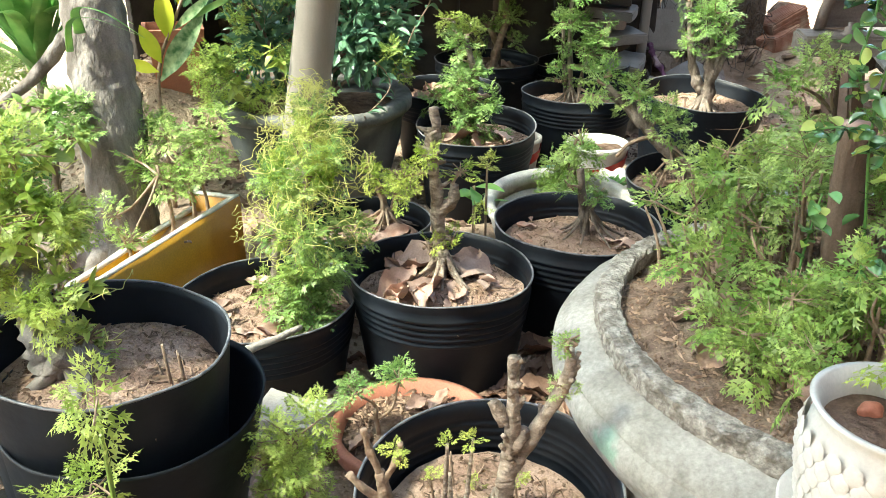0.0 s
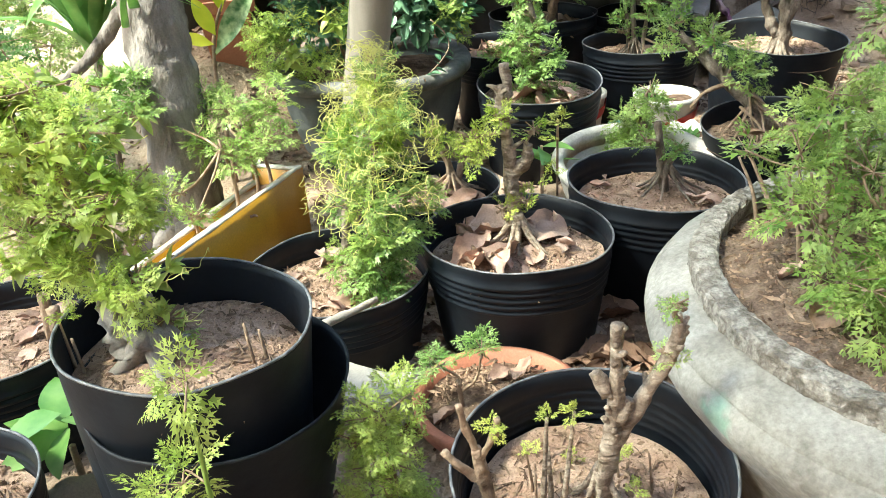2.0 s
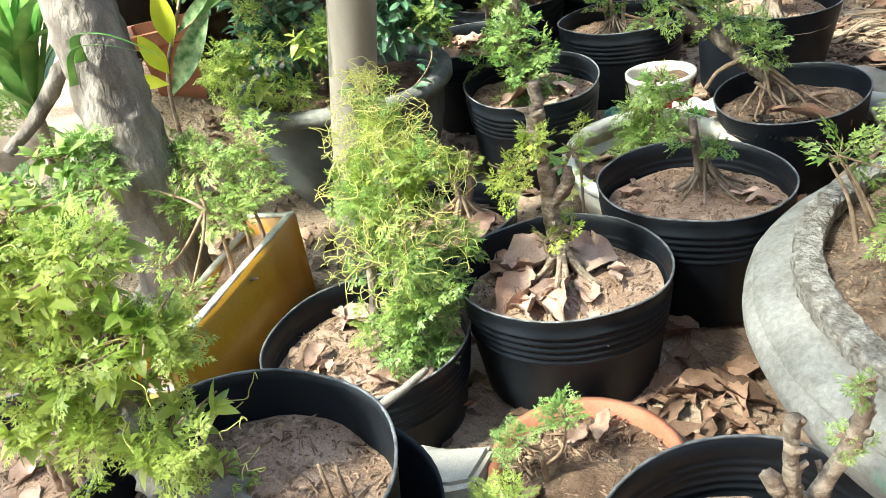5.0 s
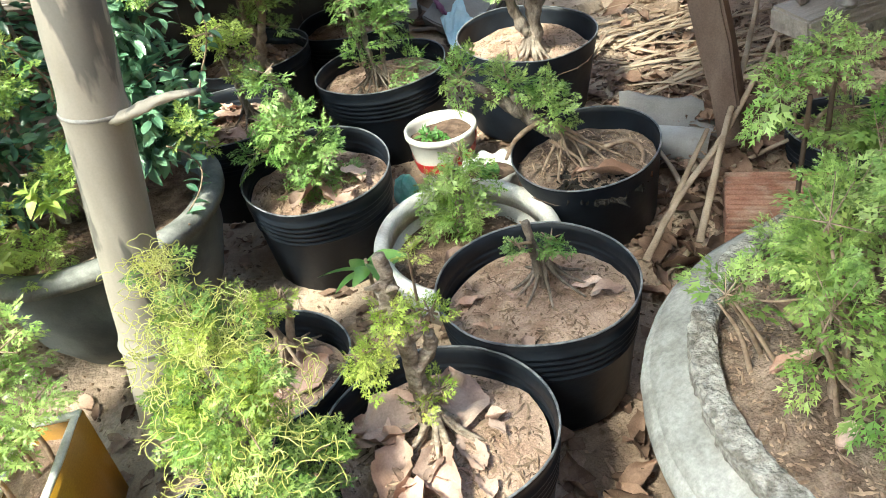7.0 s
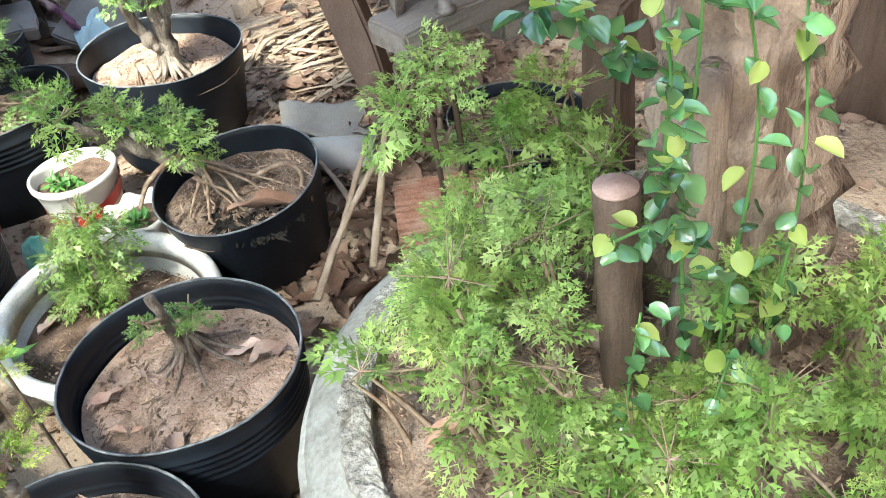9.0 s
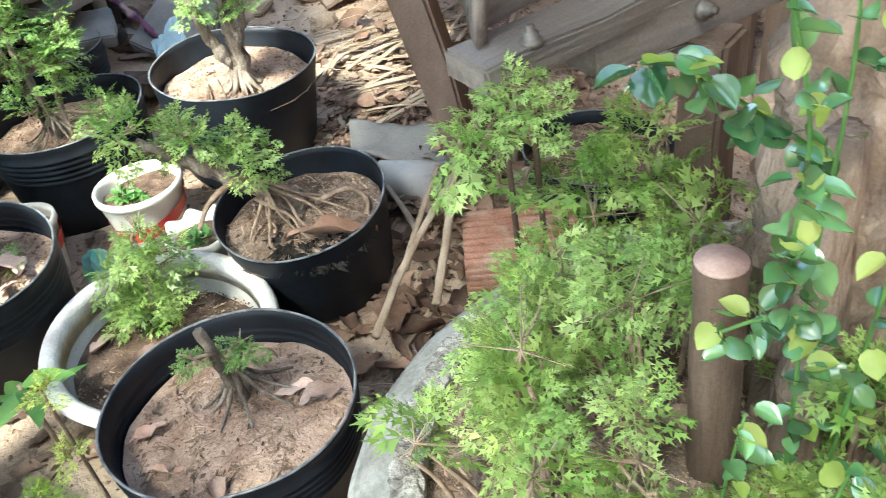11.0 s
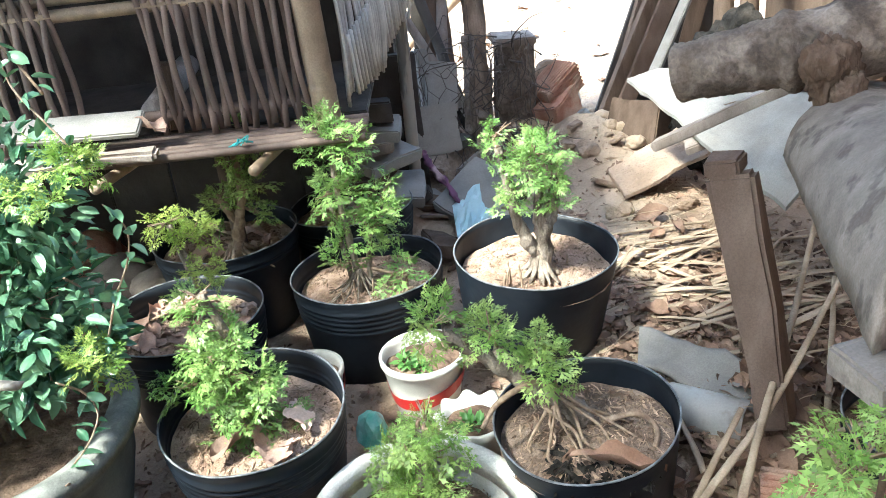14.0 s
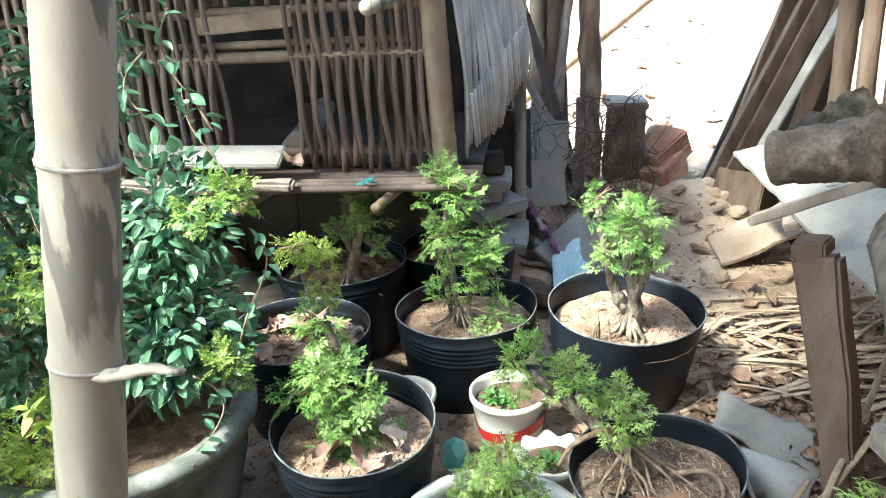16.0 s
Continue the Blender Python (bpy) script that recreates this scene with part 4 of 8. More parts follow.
# roots and the long dead leaf of the leaning bonsai
def pruned_neighbour():
    """Forked bare stems beside the hard-pruned shrub."""
    t = [o for o in scene.objects if o.get("label", "").startswith("hard-pruned")][0]
    for i, (pts, r0, r1) in enumerate([([(0.012, 0.80, 0.10), (0.002, 0.79, 0.18), (-0.004, 0.788, 0.215)], 0.0065, 0.005), ([(-0.002, 0.788, 0.205), (-0.012, 0.787, 0.24), (-0.018, 0.786, 0.268)], 0.0042, 0.003),
                                       ([(0.0, 0.788, 0.20), (0.014, 0.79, 0.232), (0.018, 0.79, 0.25)], 0.004, 0.003), ([(0.004, 0.79, 0.17), (-0.02, 0.785, 0.195), (-0.034, 0.783, 0.215)], 0.0048, 0.0036)]):
        stem(t, pts, r0, r1, "twig", 60 + i, "cut_stem", rough=0.5, n=8, sides=10, bulge=((0.5, 0.2), (0.95, 0.2)))
    q = np.random.default_rng(71)
    for line, n in (([(0.118, 0.81, 0.14), (0.124, 0.803, 0.20), (0.128, 0.803, 0.26), (0.126, 0.803, 0.345)], 22), ([(0.124, 0.803, 0.20), (0.150, 0.806, 0.255), (0.178, 0.809, 0.315), (0.182, 0.809, 0.345)], 14)):
        pts = smooth_pts(line, 8)
        for i in range(n):
            p = pts[3 + (i * (len(pts) - 4)) // n]
            w = q.uniform(0, 6.28)
            d = np.array([math.cos(w), math.sin(w), q.uniform(0.7, 1.5)])
            stem(t, [p, p + d * 0.006, p + d * q.uniform(0.008, 0.012)], 0.0034, 0.0024, "palebark", 70 + i, "cut_stub", rough=0.5, n=3)
    foliage(t, [(0.064, 0.797, 0.25, 0.008, 0.012), (0.09, 0.80, 0.25, 0.006, 0.008), (0.01, 0.79, 0.245, 0.008, 0.01)], 0.018, 3, "leaf_yellow")


pruned_neighbour()


def stem_knobs():
    """Stubs of cut side shoots along the bonsai stem."""
    t = [o for o in scene.objects if o.get("label", "").startswith("pruned bonsai")][0]
    q = np.random.default_rng(81)
    pts = smooth_pts([(0.034, 1.332, 0.15), (0.028, 1.34, 0.20), (0.024, 1.342, 0.30), (0.014, 1.338, 0.38), (0.014, 1.338, 0.415)], 6)
    for i in range(26):
        p = pts[1 + (i * (len(pts) - 2)) // 26]
        w = q.uniform(0, 6.28)
        d = np.array([math.cos(w), math.sin(w), q.uniform(0.1, 0.9)])
        stem(t, [p, p + d * 0.010, p + d * q.uniform(0.013, 0.024)], 0.0048, 0.0022, "palebark", 90 + i, "cut_stub", rough=0.5, n=3)


stem_knobs()


def bonsai_roots():
    t = [o for o in scene.objects if o.get("label", "").startswith("leaning bonsai")][0]
    ends = [(0.595, 1.715, 0.175), (0.575, 1.70, 0.172), (0.55, 1.70, 0.172), (0.52, 1.70, 0.172), (0.49, 1.715, 0.172), (0.46, 1.735, 0.172), (0.61, 1.75, 0.178), (0.44, 1.77, 0.176), (0.47, 1.76, 0.175)]
    for i, e in enumerate(ends):
        e = np.array(e)
        a = np.array([0.475 + 0.012 * (i % 3), 1.80, 0.262 - 0.012 * (i % 4)])
        m = (a + e) / 2 + np.array([0, 0, 0.012 - 0.008 * (i % 3)])
        b = m + np.array([0.012 * math.sin(i * 2.3), 0.010 * math.cos(i * 1.7), -0.012])
        solid("root", tube([a, (a + m) / 2, b, (b + e) / 2 + (0.008 * math.cos(i * 3.1), 0, -0.006), e], 0.0034, 0.0013, 6, 5, 0.4, seed=i), M["twig"], t)
    solid("root", tube([(0.47, 1.80, 0.268), (0.44, 1.79, 0.275), (0.40, 1.785, 0.262), (0.375, 1.78, 0.235)], 0.006, 0.003, 6, 5, 0.3), M["twig"], t, "pale aerial root")
    solid("root", tube([(0.55, 1.76, 0.20), (0.60, 1.745, 0.205), (0.615, 1.72, 0.19), (0.60, 1.70, 0.178)], 0.005, 0.004, 6, 5, 0.3), M["twig"], t)
    solid("dry_leaf", curled_leaf((0.528, 1.688, 0.192), 0.14, 0.055, 68, 0.7, 4, 12, seed=5), M["brownleaf"], t, "long curled brown leaf")
    solid("charcoal", crumbs((0.515, 1.70), 0.075, 0.172, 240, 0.0052, 57), M["charcoal"], t, "scattered bits of charcoal", smooth=False)


bonsai_roots()


# small sprout between the pots
def sprout():
    c = (0.103, 1.565)
    z = gz(*c)
    t = thing("seedling", (*c, z), "slender green seedling growing between the pots", "plant")
    stem(t, [(*c, z - 0.01), (0.104, 1.56, 0.15), (0.104, 1.55, 0.29)], 0.003, 0.0018, "twig")
    foliage(t, [(0.104, 1.548, 0.292, 0.022, 0.016), (0.100, 1.55, 0.19, 0.02, 0.022)], 0.036, 5, "leaf_yellow")
    o = thing("broadleaf_seedling", (0.082, 1.735, gz(0.082, 1.735)), "low seedling with broad bright-green leaves", "plant")
    q = [((0.080, 1.733, 0.135 + 0.006 * k), (math.cos(w), math.sin(w), 0.35 + 0.12 * math.sin(3 * k)), 0.072 + 0.012 * math.cos(2 * k)) for k, w in enumerate(np.arange(0.4, 6.4, 0.75))]
    stem(o, [(0.082, 1.735, gz(0.082, 1.735) - 0.01), (0.080, 1.733, 0.18)], 0.004, 0.003, "twig")
    for i, (p, d, s) in enumerate(q):
        solid("leaf", leaves([oval_leaf(0.40, 0.2, 0.35, 0.8, 8)], [(p, d, s)]), M["leaf_strap"], o)


sprout()

# ---- double black bag with a thick grey stem ----
def double_pot():
    c = (-0.305, 0.872)
    z0 = gz(*c) - 0.006
    t = thing("potted_shrub", (*c, z0), "thick grey stem with yellow-green leaves in doubled black pot", "potted plant", GROUP)
    level, zs, rs = nursery_pot(t, c, z0, 0.314, 0.131, 21, (0, 3), 0.055, "soil", 0, 0.01, 700)
    solid("outer_pot", lathe(nursery_profile(0.139, 0.262, 0.80, 0), (c[0] - 0.004, c[1] - 0.004, z0), 56, 0.015, 0.01, 23, (0, 6)), M["plastic"], t, "wrinkled black outer plastic pot")
    stem(t, [(-0.345, 0.87, 0.245), (-0.36, 0.875, 0.30), (-0.385, 0.89, 0.345), (-0.40, 0.90, 0.39)], 0.030, 0.012, "graystem", 3, rough=0.9, sides=20, n=12)
    roots(t, (-0.345, 0.87), 0.258, 9, 0.055, 0.013, 4, "graystem", 0.04)
    blobs = [(-0.465, 0.93, 0.475, 0.08, 0.06), (-0.395, 0.91, 0.415, 0.075, 0.06), (-0.355, 0.885, 0.352, 0.058, 0.045), (-0.42, 0.90, 0.36, 0.05, 0.04), (-0.52, 0.96, 0.43, 0.06, 0.05), (-0.33, 0.88, 0.305, 0.026, 0.022), (-0.48, 0.94, 0.52, 0.04, 0.03), (-0.47, 0.90, 0.40, 0.06, 0.05), (-0.54, 0.95, 0.49, 0.05, 0.045), (-0.40, 0.93, 0.495, 0.065, 0.045), (-0.355, 0.90, 0.44, 0.055, 0.045), (-0.45, 0.95, 0.535, 0.06, 0.035)]
    branches(t, [(-0.36, 0.875, 0.30), (-0.385, 0.89, 0.345), (-0.40, 0.90, 0.39)], blobs, 0.004, 22, 7)
    foliage(t, blobs, 0.029, 4.2, "leaf_lime", SPEAR, 0.5, 0.35)
    foliage(t, blobs, 0.046, 4.5, "leaf_lime", None, 0.4)
    solid("tendril", threads(blobs, 70, 5, 0.0005), M["thread"], t, "thin yellow parasitic threads")
    for i, (x, y, h) in enumerate([(-0.235, 0.86, 0.05), (-0.225, 0.872, 0.035), (-0.41, 0.84, 0.045), (-0.425, 0.85, 0.06), (-0.26, 0.80, 0.02)]):
        solid("twig", tube([(x, y, 0.25), (x - 0.004, y, 0.262 + h)], 0.0022, 0.0016, 6, 3, 0.2, seed=i), M["twig"], t)
    foliage(t, [(-0.425, 0.85, 0.325, 0.014, 0.014)], 0.026, 4, "leaf_yellow")


double_pot()


def column_threads():
    t = [o for o in scene.objects if o.get("label", "").startswith("dense column")][0]
    b = [(-0.180, 1.335, 0.335, 0.102, 0.07), (-0.190, 1.42, 0.385, 0.08, 0.05), (-0.190, 1.40, 0.375, 0.085, 0.05), (-0.205, 1.52, 0.418, 0.04, 0.03), (-0.180, 1.295, 0.275, 0.10, 0.075)]
    solid("tendril", threads(b, 480, 8, 0.00055), M["thread"], t, "thin yellow parasitic threads")
    foliage(t, [(-0.182, 1.29, 0.23, 0.090, 0.07), (-0.185, 1.273, 0.165, 0.08, 0.05)], 0.052, 5, "leaf_fine")
    foliage(t, [(-0.183, 1.345, 0.345, 0.080, 0.055), (-0.192, 1.42, 0.385, 0.06, 0.04)], 0.036, 6, "leaf_yellow", up=0.2, hollow=0.1)
    solid("stick", tube([(-0.233, 1.113, 0.150), (-0.20, 1.14, 0.153), (-0.166, 1.17, 0.158)], 0.0075, 0.004, 8, 4, 0.3), M["graystem"], t, "broken grey stick")

    # sprouts and short stubs round the pruned stems
    p = [o for o in scene.objects if o.get("label", "").startswith("hard-pruned")][0]
    for i in range(16):
        x, y = 0.109 + 0.085 * math.cos(2.4 * i) * (0.5 + 0.03 * i), 0.806 + 0.085 * math.sin(2.4 * i) * (0.5 + 0.03 * i)
        z = 0.16 + 0.02 * math.sin(5.0 * i)
        stem(p, [(x, y, 0.105), (x + 0.004 * math.sin(i), y, 0.13), (x + 0.006 * math.cos(i), y + 0.003, z)], 0.0022, 0.0012, "twig", i, "sprout", rough=0.3, sides=5)
        if i % 3 == 0:
            foliage(p, [(x, y, z, 0.007, 0.008)], 0.018, 3, "leaf_yellow")


column_threads()


# ---- great cement jar ----
def cement_jar():
    c = (0.560, 0.990)
    z0 = gz(*c) - 0.01
    t = thing("cement_planter", (*c, z0), "huge round weathered cement planter with chipped rim", "planter")
    prof = [(0.0, 0.0), (0.25, 0.0), (0.285, 0.03), (0.313, 0.09), (0.332, 0.135), (0.348, 0.165), (0.367, 0.193), (0.379, 0.218), (0.378, 0.230), (0.372, 0.239), (0.3685, 0.2405), (0.3680, 0.2425), (0.3685, 0.2440), (0.355, 0.256), (0.330, 0.266), (0.314, 0.268), (0.310, 0.266), (0.310, 0.20), (0.29, 0.18), (0.0, 0.18)]
    v, f = lathe(prof, (c[0], c[1], z0), 160, 0.006, 0.0, 3)
    for p in v:
        e = 1 + 0.006 * noise.noise(Vector(p * 9)) + 0.004 * noise.noise(Vector(p * 30))
        p[0], p[1] = c[0] + (p[0] - c[0]) * e, c[1] + (p[1] - c[1]) * e
    solid("bowl", (v, f), M["concrete"], t, "pale cement bowl with moulded band")
    seg, k, V, Fc = 300, 16, [], []
    for s in range(seg):
        w = 2 * math.pi * s / seg
        for i in range(k):
            a = 2 * math.pi * i / k
            q = Vector((math.cos(w) * 5, math.sin(w) * 5, math.cos(a) * 0.8))
            chip = max(0, noise.noise(q * 1.3 + Vector((3, 0, 0))) - 0.15) * 0.006 + max(0, noise.noise(q * 4.1) - 0.15) * 0.004
            ca, sa = (math.copysign(abs(f(a)) ** 0.45, f(a)) for f in (math.cos, math.sin))
            fine = 0.0010 * noise.noise(q * 5) + 0.0013 * noise.noise(q * 13) + 0.0012 * noise.noise(q * 27)
            rr = 0.3120 + (0.016 + 0.0018 * noise.noise(q * 1.6) + 1.3 * fine) * ca - (chip * 1.8 if ca > 0 else -chip * 0.5)
            zz = 0.276 + (0.0135 + 0.0014 * noise.noise(q * 2) + 1.6 * fine) * sa - chip * 0.8
            V.append((c[0] + rr * math.cos(w), c[1] + rr * math.sin(w), z0 + zz))
    for s in range(seg):
        for i in range(k):
            Fc.append((s * k + i, ((s + 1) % seg) * k + i, ((s + 1) % seg) * k + (i + 1) % k, s * k + (i + 1) % k))
    solid("rim", (np.array(V), Fc), M["rimcon"], t, "rough mossy chipped cement rim", smooth=False)
    stain(M["concrete"], (-0.337, -0.172, 0.224), 0.022, (0.22, 0.40, 0.30))
    zs = z0 + 0.266
    solid("soil", soil_disc(c, 0.3095, zs, 0.02, 31, 40, 120), M["jarsoil"], t, "dark crumbly planter soil")
    solid("grit", crumbs(c, 0.30, zs, 5000, 0.0024, 31, lambda x, y: zs + 0.02 * (1 - (math.hypot(x - c[0], y - c[1]) / 0.3095) ** 2) + 0.006 * noise.noise(Vector((x * 30, y * 30, 31))) + 0.010 * noise.noise(Vector((x * 9, y * 9, 36)))), M["crumb"], t, "bark crumbs and clods", smooth=False)
    lay_leaves(t, c, 0.29, zs + 0.012, 22, 32, 0.055)
    return t, zs


jar, jar_soil = cement_jar()


def jar_shrub(label, feet, blobs, seed, leaf, size=0.055, density=8):
    f = feet[0]
    t = thing("shrub", (f[0], f[1], jar_soil), label, "shrub", "shrubs in the cement planter")
    for i, (x, y, tx, ty, tz) in enumerate(feet):
        stem(t, [(x, y, jar_soil - 0.01), ((x + tx) / 2 + 0.008 * (-1) ** i, (y + ty) / 2, (jar_soil + tz) / 2), (tx, ty, tz - 0.045)], 0.006, 0.0025, "twig", seed + i, rough=0.25, sides=7)
    for i, (x, y, z, w, h) in enumerate(blobs):
        for k in range(3):
            a = 2.1 * k + 1.3 * i
            foot = (0.56 + (x - 0.56) * 0.84 + 0.02 * math.cos(a), 0.99 + (y - 0.99) * 0.84 + 0.02 * math.sin(a))
            stem(t, [(*foot, jar_soil - 0.01), ((foot[0] + x) / 2 + 0.006 * math.sin(3 * a), (foot[1] + y) / 2, (jar_soil + z) / 2), (x + 0.3 * w * math.cos(a), y + 0.3 * w * math.sin(a), z - 0.3 * h)], 0.0034, 0.0016, "twig", seed + 10 * i + k, "bare_shoot", rough=0.25, sides=6)
    branches(t, [(a[2], a[3], a[4] - 0.05) for a in feet] + [((a[0] + a[2]) / 2, (a[1] + a[3]) / 2, (jar_soil + a[4]) / 2) for a in feet], blobs, 0.0018, seed, 6)
    foliage(t, [(x, y, z - 0.10 * h, 0.80 * w, 1.35 * h) for x, y, z, w, h in blobs], size, density, leaf, PARSLEY)


jar_shrub("tall feathery shrub with bare lower stems", [(0.40, 1.10, 0.39, 1.11, 0.46), (0.43, 1.14, 0.44, 1.15, 0.42), (0.37, 1.05, 0.35, 1.06, 0.40)],
          [(0.39, 1.10, 0.46, 0.055, 0.065), (0.345, 1.045, 0.41, 0.05, 0.06), (0.345, 0.965, 0.355, 0.036, 0.036), (0.44, 1.15, 0.41, 0.055, 0.06), (0.318, 1.152, 0.375, 0.030, 0.024)], 41, "leaf_mid", 0.062, 6.2)
jar_shrub("leafy shrub with yellowing tips", [(0.47, 1.06, 0.48, 1.08, 0.47), (0.50, 1.16, 0.51, 1.18, 0.42), (0.42, 1.0, 0.41, 1.0, 0.42)],
          [(0.48, 1.08, 0.46, 0.06, 0.06), (0.51, 1.18, 0.40, 0.06, 0.065), (0.41, 1.01, 0.40, 0.05, 0.06), (0.46, 1.22, 0.35, 0.05, 0.04)], 42, "leaf_broad", 0.062, 5.6)
jar_shrub("low bushy green shrub", [(0.50, 0.86, 0.49, 0.86, 0.40), (0.43, 0.90, 0.42, 0.90, 0.37), (0.56, 0.80, 0.57, 0.81, 0.38)],
          [(0.49, 0.87, 0.40, 0.06, 0.06), (0.42, 0.91, 0.36, 0.045, 0.045), (0.57, 0.81, 0.38, 0.06, 0.055), (0.375, 0.885, 0.33, 0.04, 0.035), (0.42, 0.83, 0.34, 0.045, 0.045), (0.47, 0.79, 0.34, 0.045, 0.04), (0.43, 0.95, 0.345, 0.05, 0.045), (0.48, 0.93, 0.36, 0.05, 0.05), (0.40, 0.86, 0.315, 0.035, 0.03), (0.37, 0.93, 0.325, 0.045, 0.035), (0.40, 0.90, 0.335, 0.045, 0.035)], 43, "leaf_mid", 0.062, 6.2)
jar_shrub("deep green feathery shrub", [(0.60, 1.10, 0.60, 1.12, 0.46), (0.58, 1.20, 0.58, 1.22, 0.43), (0.66, 1.18, 0.665, 1.20, 0.46)],
          [(0.60, 1.11, 0.45, 0.06, 0.065), (0.58, 1.21, 0.42, 0.055, 0.06), (0.665, 1.20, 0.47, 0.06, 0.06), (0.69, 1.10, 0.40, 0.06, 0.06)], 44, "leaf_mid", 0.062, 6.2)
jar_shrub("feathery shrub near the bark", [(0.58, 0.92, 0.57, 0.92, 0.42), (0.64, 0.86, 0.65, 0.87, 0.40)],
          [(0.56, 0.92, 0.41, 0.05, 0.06), (0.65, 0.86, 0.40, 0.06, 0.055), (0.60, 0.98, 0.37, 0.05, 0.05)], 45, "leaf_mid", 0.062, 5.6)


def cut_stump():
    t = thing("cut_stump", (0.50, 1.02, jar_soil), "short brown sawn stump in the cement planter", "stump")
    stem(t, [(0.515, 1.02, jar_soil - 0.02), (0.507, 1.02, 0.40), (0.50, 1.02, 0.518)], 0.0195, 0.0185, "brownwood", 4, "trunk", rough=0.12, sides=20)
    solid("cut_face", lathe([(0.0, 0.0), (0.0178, 0.0), (0.0178, 0.002), (0.0, 0.004)], (0.50, 1.02, 0.518), 20, closed=True), M["palewood"], t, "weathered pinkish sawn top")
    o = thing("old_trunk", (0.655, 1.0, jar_soil), "thick rough brown bark trunk in the cement planter", "tree trunk")
    stem(o, [(0.665, 1.0, jar_soil - 0.03), (0.655, 1.0, 0.45), (0.66, 1.01, 0.70), (0.69, 1.03, 1.05), (0.74, 1.05, 1.6)], 0.080, 0.055, "tanbark", 9, rough=0.35, sides=28, n=12)
    stem(o, [(0.575, 0.985, jar_soil - 0.02), (0.57, 0.985, 0.45), (0.565, 0.985, 0.60)], 0.024, 0.014, "tanbark", 12, "side_stem", rough=0.4, sides=14)
    v = thing("climbing_vine", (0.50, 0.97, jar_soil), "vine with glossy round leaves climbing the trunk", "vine")
    lines = [[(0.52, 0.96, jar_soil), (0.50, 0.955, 0.42), (0.48, 0.95, 0.55), (0.50, 0.96, 0.70), (0.52, 1.0, 0.85)],
             [(0.53, 0.94, jar_soil), (0.52, 0.93, 0.45), (0.53, 0.93, 0.60), (0.50, 0.95, 0.75)],
             [(0.45, 0.975, jar_soil), (0.445, 0.965, 0.38), (0.45, 0.96, 0.46)],
             [(0.50, 0.96, 0.62), (0.46, 0.985, 0.66), (0.43, 1.0, 0.69), (0.405, 1.01, 0.70)], [(0.49, 0.95, 0.52), (0.46, 0.965, 0.53), (0.43, 0.985, 0.52)],
             [(0.55, 0.92, jar_soil), (0.56, 0.91, 0.42), (0.555, 0.905, 0.55), (0.55, 0.92, 0.68)], [(0.47, 0.955, 0.56), (0.455, 0.95, 0.60), (0.462, 0.955, 0.66), (0.45, 0.97, 0.74)], [(0.47, 0.92, jar_soil), (0.475, 0.91, 0.36), (0.485, 0.905, 0.42)]]
    places = []
    for i, ln in enumerate(lines):
        solid("vine_stem", tube(ln, 0.0018, 0.0010, 6, 6), M["leaf_deep"], v)
        for p in smooth_pts(ln, 7):
            if p[2] < jar_soil + 0.06:
                continue
            for _ in range(rng.integers(1, 3)):
                d = rng.normal(0, 1, 3) * np.array([1, 1, 0.7]) + np.array([-0.4, -0.4, 0.0])
                places.append((p + rng.normal(0, 0.004, 3), d, rng.uniform(0.014, 0.025)))
    for i, (p, d, s) in enumerate(places):
        solid("leaf", leaves(COIN, [(p, d, s)]), M["leaf_lime" if i % 5 == 2 else "leaf_vine"], v)


cut_stump()


# shrub behind the jar
def back_shrub():
    c = (0.66, 1.375)
    z = gz(*c)
    t = thing("shrub", (*c, z), "feathery shrub on thin brown stems growing from the earth", "shrub")
    for i, (x, y, h) in enumerate([(0.64, 1.345, 0.52), (0.61, 1.35, 0.47), (0.68, 1.35, 0.38)]):
        stem(t, [(c[0] + 0.02 * i, c[1], z - 0.01), (x, y, z + 0.16), (x - 0.06, y - 0.06, h)], 0.005, 0.003, "brownwood", i, rough=0.2, sides=7)
    b = [(0.560, 1.255, 0.545, 0.048, 0.024), (0.521, 1.285, 0.503, 0.046, 0.032), (0.633, 1.30, 0.424, 0.046, 0.036), (0.57, 1.33, 0.44, 0.035, 0.03)]
    branches(t, [(0.59, 1.30, 0.46), (0.57, 1.30, 0.42), (0.63, 1.31, 0.35)], b, 0.003, 51)
    foliage(t, b, 0.060, 6.0, "leaf_broad", PARSLEY)


back_shrub()


